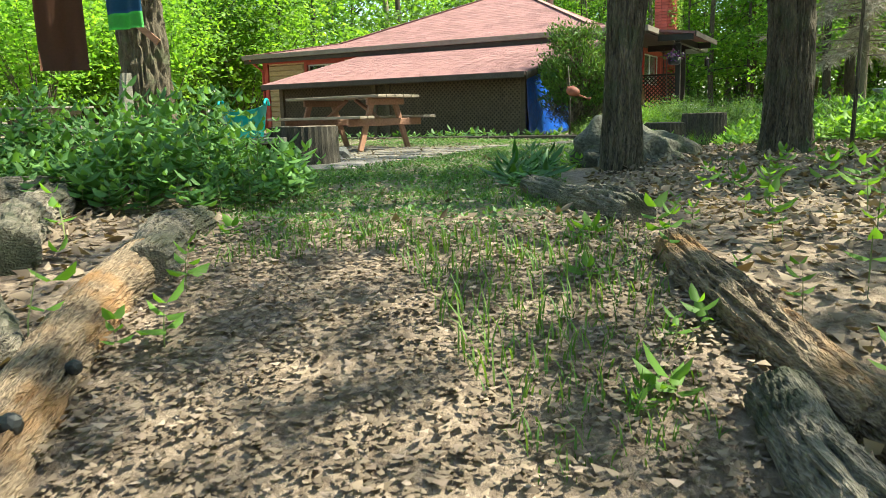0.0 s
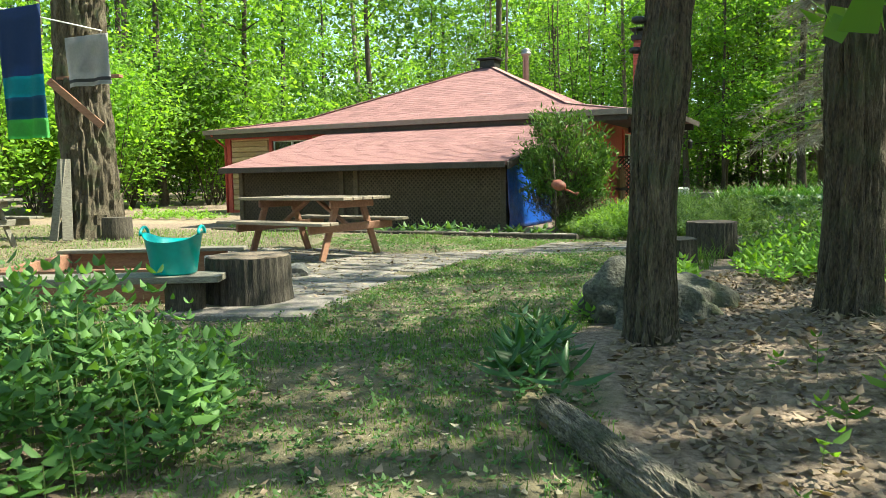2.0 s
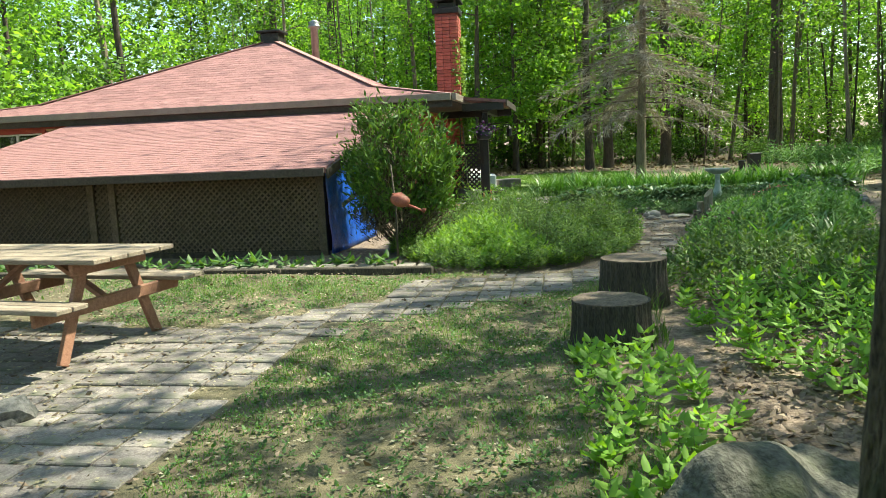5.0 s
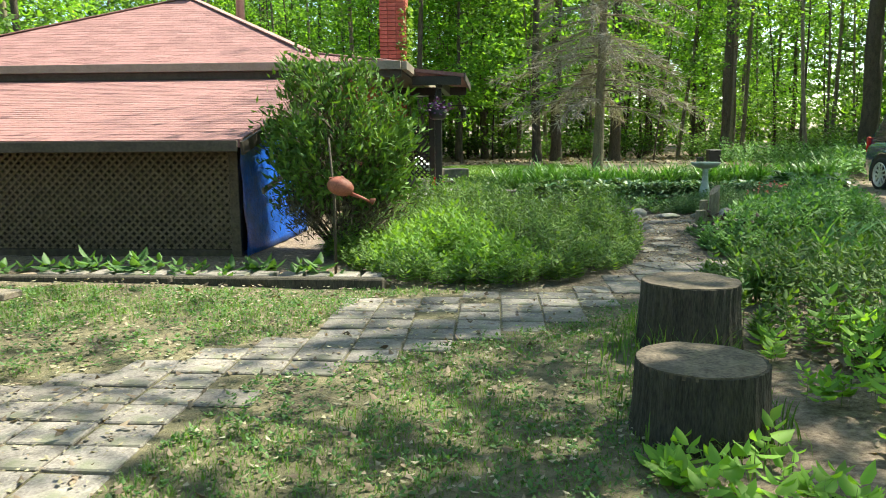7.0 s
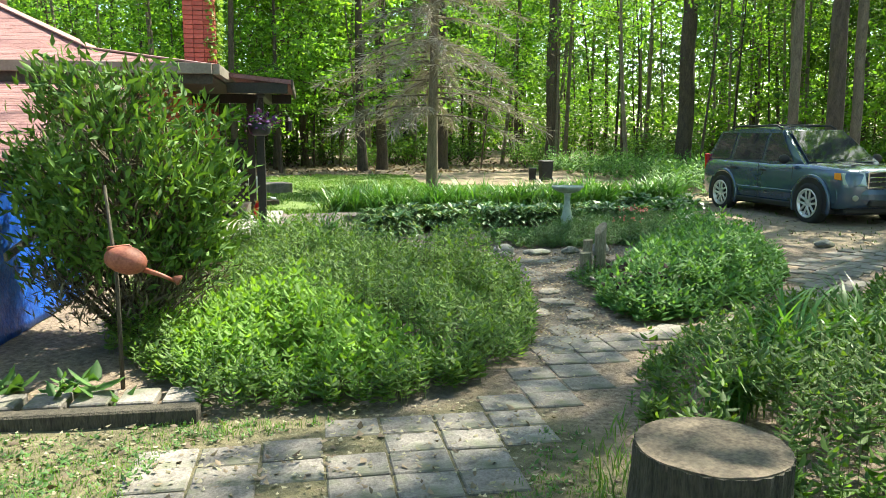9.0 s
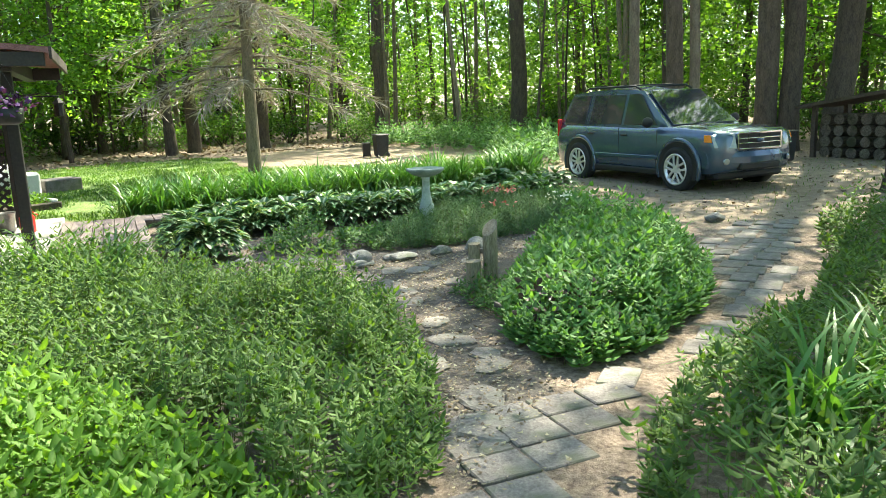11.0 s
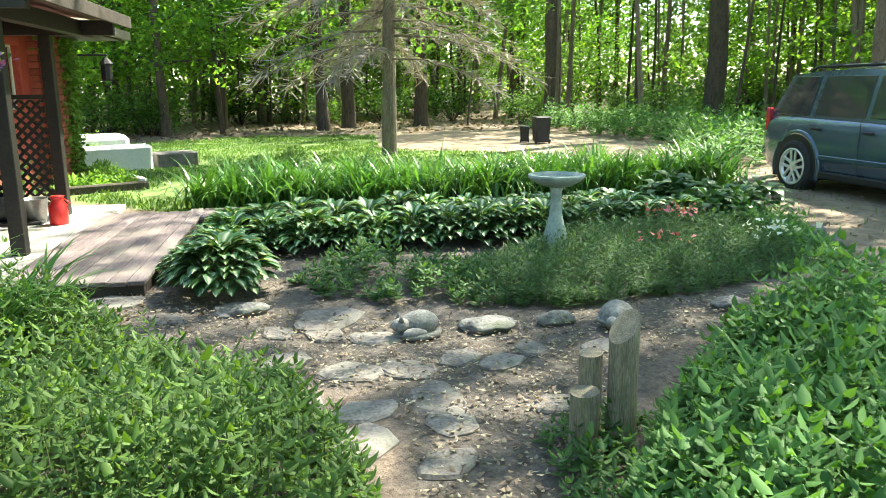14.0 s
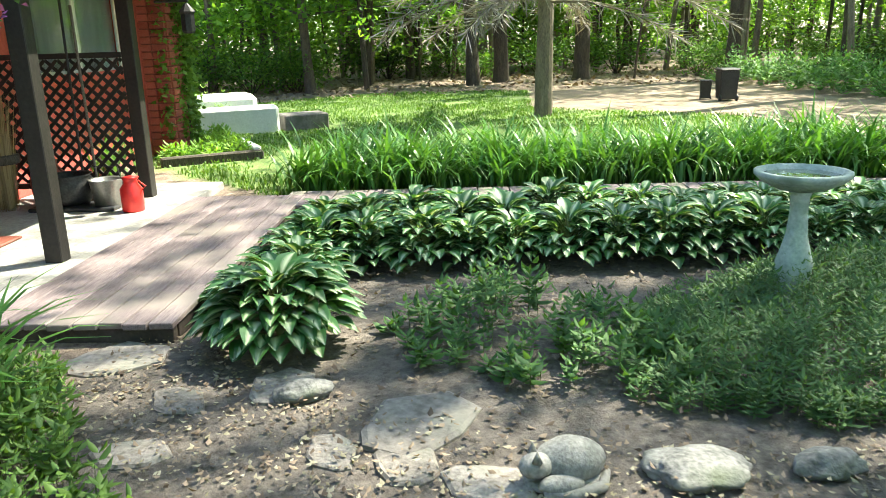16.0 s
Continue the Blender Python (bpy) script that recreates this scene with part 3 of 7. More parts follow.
def tab_bmesh(tabs):
    V, F = [], []
    for a, b, c, d, up in tabs:
        i = len(V)
        V += [a, b, c, d, a - up, b - up]
        F += [(i, i + 1, i + 2, i + 3), (i + 4, i + 5, i + 1, i)]
    return V, F


house = thing("house", AB @ pose(-10.5, 24.5, 0), "low wooden house with red shingle hip roof, tan log siding and red trim", "house", kind="structure")
# walls with the two openings that show
WALL = 0.2
WA0, WA1, WB0, WB1 = HA0 + 0.45, -5.5, HB0 + 0.45, HB1 - 0.45


def wall_run(name, along, fixed, lo, hi, z1, holes, mat, outward, parent):
    """A wall along a or b with holes (lo, hi, z0, z1)."""
    bm = bmesh.new()
    cuts = [lo]
    for h0, h1, _, _ in sorted(holes):
        cuts += [h0, h1]
    cuts.append(hi)
    spans = [(s, e, -0.1, z1) for s, e in zip(cuts[0::2], cuts[1::2])]
    for h0, h1, z0, zt in holes:
        spans += [(h0, h1, -0.1, z0), (h0, h1, zt, z1)]
    for s, e, za, zb in spans:
        o = sorted((fixed, fixed + WALL * outward))
        if along == 'a':
            box(bm, s, e, o[0], o[1], za, zb)
        else:
            box(bm, o[0], o[1], s, e, za, zb)
    return part(name, bm, mat, parent, space=AB)


wall_run("wall", 'a', WB0, WA0, WA1, EAVE_Z, [(-14.6, -13.3, 1.45, 2.1)], M_SIDING, 1, house)
wall_run("wall", 'b', WA1, WB0 + WALL, WB1, EAVE_Z, [(23.1, 25.2, 1.25, 2.15)], M_REDTRIM, -1, house)
wall_run("wall", 'a', WB1 - WALL, WA0, WA1 - WALL, EAVE_Z, [], M_SIDING, 1, house)
wall_run("wall", 'b', WA0, WB0 + WALL, WB1 - WALL, EAVE_Z, [], M_SIDING, 1, house)
# log siding boards on the wall left of the lean-to
for i in range(15):
    z = 0.12 + i * 0.155
    bm = bmesh.new()
    for s, e in ((WA0 + 0.16, -14.75), (-13.15, -11.0)) if 1.4 < z + 0.07 < 2.2 else ((WA0 + 0.16, -11.0),):
        box(bm, s, e, WB0 - 0.045, WB0 - 0.003, z, z + 0.148, 0.02)
    part("siding_board", bm, M_SIDING, house, space=AB)
part("corner_trim", B(WA0 - 0.05, WA0 + 0.15, WB0 - 0.075, WB0 - 0.004, 0.0, EAVE_Z - 0.08), M_REDTRIM, house, "red corner board", AB)
part("frieze", B(WA0, -11.0, WB0 - 0.07, WB0 - 0.004, EAVE_Z - 0.24, EAVE_Z - 0.06), M_REDTRIM, house, "red board under the eave", AB)
part("base_trim", B(WA0 + 0.16, -11.0, WB0 - 0.07, WB0 - 0.004, 0.0, 0.12), M_REDTRIM, house, "red board along the foot", AB)
M_GLASS = glassy("window_glass", (0.8, 0.9, 0.9))


def window_at(parent, lo, hi, z0, z1, fixed, along, outward, frame_mat, panes=2, curtain=False):
    """A framed window, its panes set back in the opening."""
    w = thing("window", AB @ pose(*(((lo + hi) / 2, fixed) if along == 'a' else (fixed, (lo + hi) / 2)), z0))
    w.parent = parent
    w.matrix_basis = absolute(parent).inverted() @ w.matrix_basis

    def slab(n, s, e, za, zb, d0, d1, mat, lab=""):
        o = sorted((fixed + d0 * outward, fixed + d1 * outward))
        bm = B(s, e, o[0], o[1], za, zb, 0.003) if along == 'a' else B(o[0], o[1], s, e, za, zb, 0.003)
        return part(n, bm, mat, w, lab, AB)

    t = 0.09
    for s, e, za, zb in ((lo - t, lo, z0 - t, z1 + t), (hi, hi + t, z0 - t, z1 + t), (lo, hi, z1, z1 + t), (lo, hi, z0 - t, z0)):
        slab("window_frame", s, e, za, zb, -0.06, 0.03, frame_mat)
    for k in range(panes):
        s, e = lo + (hi - lo) * k / panes, lo + (hi - lo) * (k + 1) / panes
        for q in ((s, s + 0.035, z0, z1), (e - 0.035, e, z0, z1), (s + 0.035, e - 0.035, z0, z0 + 0.035), (s + 0.035, e - 0.035, z1 - 0.035, z1)):
            slab("sash", *q, 0.03, 0.07, M_WHITE)
        pn = slab("pane", s + 0.035, e - 0.035, z0 + 0.035, z1 - 0.035, 0.045, 0.053, M_GLASS)
        pn.visible_shadow = False
    if curtain:
        for s, e in ((lo, lo + 1.2), (hi - 1.3, hi)):
            bm = bmesh.new()
            n = 24
            rows = []
            for z in (z0 - 0.05, z1):
                rows.append([bm.verts.new((fixed - (0.10 + 0.03 * math.sin(i * 1.7)), s + (e - s) * i / n, z)) for i in range(n + 1)])
            for i in range(n):
                bm.faces.new((rows[0][i], rows[0][i + 1], rows[1][i + 1], rows[1][i]))
            bmesh.ops.solidify(bm, geom=bm.faces[:], thickness=0.006)
            part("curtain", bm, M_CURTAIN, w, "white net curtain", AB)
    return w


window_at(house, -14.6, -13.3, 1.45, 2.1, WB0, 'a', 1, M_REDTRIM, 2)
window_at(house, 23.1, 25.2, 1.25, 2.15, WA1, 'b', -1, M_REDTRIM, 2, True)
# dark rooms behind the glass
part("inner_wall", B(WA0 + 0.3, WA1 - 0.3, WB0 + 2.0, WB0 + 2.1, 0, EAVE_Z), M_SHEDBACK, house, space=AB)
part("room_floor", B(WA0 + 0.25, WA1 - 0.25, WB0 + 0.25, WB1 - 0.25, 0.06, 0.12), M_GREYWOOD, house, space=AB)
# roof slabs: a flared lower band and the steep upper part
f = 0.34
E4 = [(HA0, HB0, EAVE_Z), (HA1, HB0, EAVE_Z), (HA1, HB1, EAVE_Z), (HA0, HB1, EAVE_Z)]
pk = (PEAK_A, PEAK_B, PEAK_Z)
F4 = [(x + (pk[0] - x) * f, y + (pk[1] - y) * f, FOLD_Z) for x, y, z in E4]
bm = bmesh.new()
for i in range(4):
    j = (i + 1) % 4
    slab_roof(bm, [E4[i], E4[j], F4[j], F4[i]], 0.08)
    slab_roof(bm, [F4[i], F4[j], pk], 0.08)
roof = part("roof", bm, M_SHINGLE, house, "red asphalt shingle hip roof", AB)
rng = random.Random(4)
for i in (0, 1):
    j = (i + 1) % 4
    V, F = tab_bmesh(shingle_rows(E4[i], E4[j], F4[i], F4[j], 0.17, 0.33, rng) + shingle_rows(F4[i], F4[j], pk, pk, 0.17, 0.33, rng))
    me = bpy.data.meshes.new("shingle_field")
    me.from_pydata(V, [], F)
    me.materials.append(M_SHINGLE)
    sf = part("shingle_field", me, None, roof, space=AB)
    tagged(sf, kind="stuff")
for p in (E4[0], E4[1]):
    q = F4[0] if p is E4[0] else F4[1]
    part("hip_ridge", bar((p[0], p[1], p[2] + 0.02), (q[0], q[1], q[2] + 0.012), 0.17, 0.024), M_RIDGE, roof, space=AB)
    part("hip_ridge", bar((q[0], q[1], q[2] + 0.02), (pk[0], pk[1], pk[2] + 0.012), 0.17, 0.024), M_RIDGE, roof, space=AB)
part("gutter", B(HA0, HA1, HB0 - 0.10, HB0 - 0.003, EAVE_Z - 0.10, EAVE_Z + 0.03), M_GUTTER, house, "grey-brown eave gutter", AB)
part("fascia", B(HA0, HA1, HB0 - 0.0, HB0 + 0.03, EAVE_Z - 0.22, EAVE_Z - 0.085), M_FASCIA, house, "dark eave board", AB)
part("gutter", B(HA1 + 0.003, HA1 + 0.09, HB0, HB1, EAVE_Z - 0.10, EAVE_Z + 0.03), M_GUTTER, house, "grey-brown eave gutter", AB)
part("soffit", B(HA0 + 0.05, HA1 - 0.05, HB0 + 0.05, WB0 - 0.08, EAVE_Z - 0.12, EAVE_Z - 0.09), M_FASCIA, house, space=AB)
part("soffit", B(WA1 + 0.02, HA1 - 0.02, HB0 + 0.1, HB1 - 0.1, EAVE_Z - 0.12, EAVE_Z - 0.09), M_FASCIA, house, space=AB)
part("downpipe", tube([(HA0 + 0.25, HB0 - 0.02, EAVE_Z - 0.1), (HA0 + 0.3, HB0 + 0.15, EAVE_Z - 0.25), (WA0 - 0.02, WB0 - 0.1, EAVE_Z - 0.45), (WA0 - 0.02, WB0 - 0.1, 0.05)], [0.035] * 4, 8), M_REDTRIM, house, "red rain pipe", AB, True)
# roof vent and flue by the peak
bm = B(-0.25, 0.25, -0.25, 0.25, -0.15, 0.16, 0.02)
box(bm, -0.33, 0.33, -0.33, 0.33, 0.16, 0.22, 0.01)
part("roof_vent", bm, M_DARKMETAL, house, "dark metal roof vent", AB @ pose(*pk))
fl = part("flue", turned([(0.11, -0.4), (0.11, 0.62), (0.17, 0.63), (0.17, 0.70), (0.11, 0.71), (0.18, 0.78), (0.02, 0.86)], 16), M_METAL, house, "galvanised flue pipe", AB @ pose(pk[0] + 0.9, pk[1] + 0.9, pk[2] - 0.25), True)

# chimney in courses of brick
CH = (-5.77, -5.14, 25.75, 26.4)
CH_TOP = 5.12
chim = thing("chimney", AB @ pose((CH[0] + CH[1]) / 2, (CH[2] + CH[3]) / 2, 0), "tall red painted brick chimney with dark metal cap and climbing ivy", "chimney", kind="structure")
part("core", B(CH[0] + 0.012, CH[1] - 0.012, CH[2] + 0.012, CH[3] - 0.012, -0.1, CH_TOP), M_MORTAR, chim, space=AB)
brick_shapes = {}


def brick_piece(parent, l, x, y, z, turn):
    key = round(l, 3)
    if key not in brick_shapes:
        brick_shapes[key] = mesh_of("brick", B(-l / 2, l / 2, -0.03, 0.03, -0.0, 0.085, 0.006), M_BRICK)
    o = new("brick", brick_shapes[key])
    o.parent = parent
    o.matrix_basis = absolute(parent).inverted() @ AB @ pose(x, y, z, 0, 0, turn)
    return o


rng = random.Random(9)
wa, wb = CH[1] - CH[0], CH[3] - CH[2]
for row in range(int(CH_TOP / 0.097)):
    z = 0.0 + row * 0.097
    n = 3
    for k in range(n):
        off = 0.12 * (row % 2)
        for face, (w, fx) in {"front": (wa, CH[2]), "side": (wb, CH[1])}.items():
            l = w / n - 0.012
            c = (k + 0.5) * w / n
            j = rng.uniform(0, 0.008)
            if face == "front":
                brick_piece(chim, l, CH[0] + c, fx + 0.012 - j, z, 0)
            else:
                brick_piece(chim, l, fx - 0.012 + j, CH[2] + c, z, 90)
bm = B(CH[0] - 0.06, CH[1] + 0.06, CH[2] - 0.06, CH[3] + 0.06, CH_TOP, CH_TOP + 0.16, 0.01)
part("chimney_collar", bm, M_DARKMETAL, chim, "black metal collar", AB)
bm = bmesh.new()
for x in (CH[0] + 0.05, CH[1] - 0.05):
    for y in (CH[2] + 0.05, CH[3] - 0.05):
        box(bm, x - 0.03, x + 0.03, y - 0.03, y + 0.03, CH_TOP + 0.16, CH_TOP + 0.34)
box(bm, CH[0] + 0.1, CH[1] - 0.1, CH[2] + 0.1, CH[3] - 0.1, CH_TOP + 0.16, CH_TOP + 0.3)
box(bm, CH[0] - 0.1, CH[1] + 0.1, CH[2] - 0.1, CH[3] + 0.1, CH_TOP + 0.34, CH_TOP + 0.38)
part("chimney_cap", bm, M_DARKMETAL, chim, "dark metal cap", AB)

# ---------- lean-to shed ----------
SA0, SA1, SB0, SB1 = -11.55, -5.55, 14.0, 19.0
shed = thing("shed", AB @ pose(-8.5, 16.5, 0), "brown lattice lean-to shed with red shingle roof against the house", "shed", kind="structure")
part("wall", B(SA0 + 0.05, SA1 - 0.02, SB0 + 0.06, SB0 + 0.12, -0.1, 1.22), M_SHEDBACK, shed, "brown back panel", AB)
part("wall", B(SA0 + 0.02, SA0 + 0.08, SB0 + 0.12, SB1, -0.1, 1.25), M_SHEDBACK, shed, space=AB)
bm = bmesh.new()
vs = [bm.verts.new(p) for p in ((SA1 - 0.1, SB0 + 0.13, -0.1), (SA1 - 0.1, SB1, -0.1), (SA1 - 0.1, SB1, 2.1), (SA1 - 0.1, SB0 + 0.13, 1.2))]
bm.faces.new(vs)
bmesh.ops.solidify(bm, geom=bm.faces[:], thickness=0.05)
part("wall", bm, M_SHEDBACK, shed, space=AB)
for x in (SA0, -9.05, -8.72, SA1 - 0.1):
    part("post", B(x, x + 0.1, SB0 - 0.03, SB0 + 0.05, -0.1, 1.22), M_LATTICE, shed, space=AB)
part("rail", B(SA0 + 0.1, SA1 - 0.1, SB0 + 0.0, SB0 + 0.05, 1.14, 1.21), M_LATTICE, shed, space=AB)
part("base_board", B(SA0 + 0.1, SA1 - 0.1, SB0 + 0.0, SB0 + 0.05, -0.05, 0.12), M_SHEDBACK, shed, space=AB)


def lattice_panel(parent, a0, a1, z0, z1, b, mat, pitch, strip, name="lattice", thick=0.006, space=None):
    """Two layers of crossing strips, clipped to the panel."""
    bm = bmesh.new()
    for way in (1, -1):
        n = int(((a1 - a0) + (z1 - z0)) / pitch) + 1
        for i in range(n):
            s = a0 - (z1 - z0) + i * pitch if way == 1 else a0 + i * pitch
            lo = max(a0, s) if way == 1 else max(a0, s - (z1 - z0))
            hi = min(a1, s + (z1 - z0)) if way == 1 else min(a1, s)
            if hi - lo < 0.02:
                continue
            za = z0 + (lo - s) if way == 1 else z0 + (s - lo)
            zb = z0 + (hi - s) if way == 1 else z0 + (s - hi)
            d = Vector((hi - lo, 0, zb - za)).normalized()
            p = Vector((-d.z, 0, d.x)) * strip / 2
            y = b - (thick if way == 1 else 0)
            c = [Vector((lo, y, za)) - p, Vector((hi, y, zb)) - p, Vector((hi, y, zb)) + p, Vector((lo, y, za)) + p]
            for q in c:
                q.z = min(z1, max(z0, q.z))
            f0 = [bm.verts.new(q) for q in c]
            f1 = [bm.verts.new(q + Vector((0, thick, 0))) for q in c]
            bm.faces.new(f0)
            bm.faces.new(f1[::-1])
            for k in range(4):
                bm.faces.new((f0[k], f1[k], f1[(k + 1) % 4], f0[(k + 1) % 4]))
    ob = part(name, bm, mat, parent, "diagonal wooden lattice", space or AB)
    return ob


for s, e in ((SA0 + 0.1, -9.05), (-8.95, -8.72), (-8.62, SA1 - 0.1)):
    lattice_panel(shed, s, e, 0.12, 1.14, SB0 + 0.02, M_LATTICE, 0.088, 0.032)
SE, ST = [(-11.75, 13.62, 1.25), (-5.4, 13.62, 1.25)], [(-12.5, 19.0, 2.27), (-5.4, 19.0, 2.27)]
sroof = part("roof", slab_roof(bmesh.new(), [SE[0], SE[1], ST[1], ST[0]], 0.07), M_SHINGLE, shed, "red shingle roof, darkened by leaf shade", AB)
part("fascia", B(-11.72, -5.42, 13.585, 13.617, 1.14, 1.245), M_FASCIA, shed, "dark eave board", AB)
bm = bar((-5.385, 13.62, 1.17), (-5.385, 19.0, 2.19), 0.025, 0.13)
part("fascia", bm, M_FASCIA, shed, "dark verge board", AB)
part("fascia", bar((-11.765, 13.62, 1.17), (-12.52, 19.0, 2.19), 0.025, 0.13), M_FASCIA, shed, "dark verge board", AB)
rng = random.Random(11)
tabs = shingle_rows(SE[0], SE[1], ST[0], ST[1], 0.15, 0.33, rng)
for tb in tabs[:300]:
    V, F = tab_bmesh([tb])
    me = bpy.data.meshes.new("shingle")
    me.from_pydata(V, [], F)
    me.materials.append(M_SHINGLE)
    part("shingle", me, None, sroof, space=AB)
V, F = tab_bmesh(tabs[300:])
me = bpy.data.meshes.new("shingle_field")
me.from_pydata(V, [], F)
me.materials.append(M_SHINGLE)
tagged(part("shingle_field", me, None, sroof, space=AB), kind="stuff")

# blue tarpaulin hung over the open end of the shed
tarp = thing("tarpaulin", AB @ pose(-5.3, 14.6, 0.05), "creased bright blue tarpaulin hung over the shed's end", "tarpaulin")
bm = bmesh.new()
nu, nv = 26, 18
grid = []
for i in range(nu + 1):
    row = []
    for k in range(nv + 1):
        fu, fv = i / nu, k / nv
        b = 13.9 + 2.2 * fu
        z = 0.06 + (1.20 + 0.19 * (b - 13.62) - 0.10) * fv
        a = -5.50 + 0.12 * (1 - fv) * (0.3 + 0.7 * fu) + 0.03 * noise.noise((b * 2.3, z * 1.5, 1)) + 0.018 * noise.noise((b * 7, z * 4, 5))
        row.append(bm.verts.new((a, b, z)))
    grid.append(row)
for i in range(nu):
    for k in range(nv):
        bm.faces.new((grid[i][k], grid[i + 1][k], grid[i + 1][k + 1], grid[i][k + 1]))
bmesh.ops.solidify(bm, geom=bm.faces[:], thickness=0.008)
part("sheet", bm, M_BLUE, tarp, space=AB, smooth=True)
part("batten", bar((-5.33, 14.06, 0.72), (-5.27, 14.75, 0.86), 0.025, 0.06), M_GREYWOOD, tarp, "weathered wooden batten", AB)

# ---------- porch ----------
porch = thing("porch", AB @ pose(-4.4, 21.2, 0), "covered porch with dark posts, red shingle roof and lattice screen", "porch", kind="structure")
PZ = 2.2
pr = part("roof", slab_roof(bmesh.new(), [(-5.5, 19.75, PZ + 0.36), (-3.45, 19.75, PZ + 0.14), (-3.45, 23.0, PZ + 0.14), (-5.5, 23.0, PZ + 0.36)], 0.06), M_SHINGLE, porch, space=AB)
V, F = tab_bmesh(shingle_rows((-3.45, 23.0, PZ + 0.14), (-3.45, 19.75, PZ + 0.14), (-5.5, 23.0, PZ + 0.36), (-5.5, 19.75, PZ + 0.36), 0.15, 0.33, rng))
me = bpy.data.meshes.new("shingle_field")
me.from_pydata(V, [], F)
me.materials.append(M_SHINGLE)
tagged(part("shingle_field", me, None, pr, space=AB), kind="stuff")
part("beam", B(-4.35, -3.5, 19.78, 19.88, PZ - 0.05, PZ + 0.1), M_BLACKWOOD, porch, space=AB)
part("beam", B(-3.95, -3.83, 19.9, 22.9, PZ - 0.09, PZ + 0.07), M_BLACKWOOD, porch, space=AB)
part("fascia", B(-3.45, -3.42, 19.75, 23.0, PZ + 0.02, PZ + 0.15), M_FASCIA, porch, space=AB)
part("beam", B(-5.2, -3.5, 22.43, 22.53, PZ - 0.09, PZ + 0.07), M_BLACKWOOD, porch, space=AB)
for a, b in ((-3.99, 20.2), (-4.28, 22.42)):
    part("post", B(a, a + 0.12, b, b + 0.12, 0.08, PZ - 0.09, 0.006), M_BLACKWOOD, porch, "black-brown square post", AB)
lattice_panel(porch, -5.48, -4.30, 0.28, 1.43, 22.46, M_BLACKWOOD, 0.115, 0.04, thick=0.008)
part("rail", B(-5.48, -4.29, 22.43, 22.49, 1.43, 1.48), M_BLACKWOOD, porch, space=AB)
part("rail", B(-5.48, -4.29, 22.43, 22.49, 0.23, 0.28), M_BLACKWOOD, porch, space=AB)
part("floor_slab", B(-5.49, -3.72, 18.9, 23.2, -0.1, 0.13, 0.01), M_CONCRETE, porch, "pale concrete floor", AB)
# deck boards
deck = thing("deck", AB @ pose(-3.2, 20.5, 0), "low deck of worn purple-brown boards beside the porch", "deck", kind="structure")
nb = 8
for i in range(nb):
    w = 1.06 / nb
    part("deck_board", B(-3.7 + i * w + 0.004, -3.7 + (i + 1) * w - 0.004, 18.95 + 0.01 * (i % 3), 22.25, 0.125, 0.16, 0.005), M_DECK, deck, space=AB)
part("joist", B(-3.68, -2.66, 19.0, 19.06, 0.0, 0.124), M_FASCIA, deck, space=AB)
part("joist", B(-2.72, -2.66, 19.08, 22.2, 0.0, 0.124), M_FASCIA, deck, space=AB)
# boardwalk that runs from the deck between the hostas and day lilies
bw = thing("boardwalk", WORLD @ pose(10.4, 19.5, 0.05), "narrow walkway of grey weathered boards", "boardwalk", kind="structure")
p0, p1 = Vector((7.9, 20.85, 0)), Vector((13.2, 18.15, 0))
dd = (p1 - p0).normalized()
nn = Vector((-dd.y, dd.x, 0))
for i in range(40):
    c = p0 + dd * (0.07 + i * 0.147)
    bm = bar(c - nn * 0.32 + Vector((0, 0, 0.14)), c + nn * 0.32 + Vector((0, 0, 0.14)), 0.138, 0.03)
    part("board", bm, M_DECK if i % 3 else M_GREYWOOD, bw, space=WORLD)
for o in (-0.25, 0.25):
    part("bearer", bar(p0 + nn * o + Vector((0, 0, 0.085)), p1 + nn * o + Vector((0, 0, 0.085)), 0.06, 0.07), M_GREYWOOD, bw, space=WORLD)

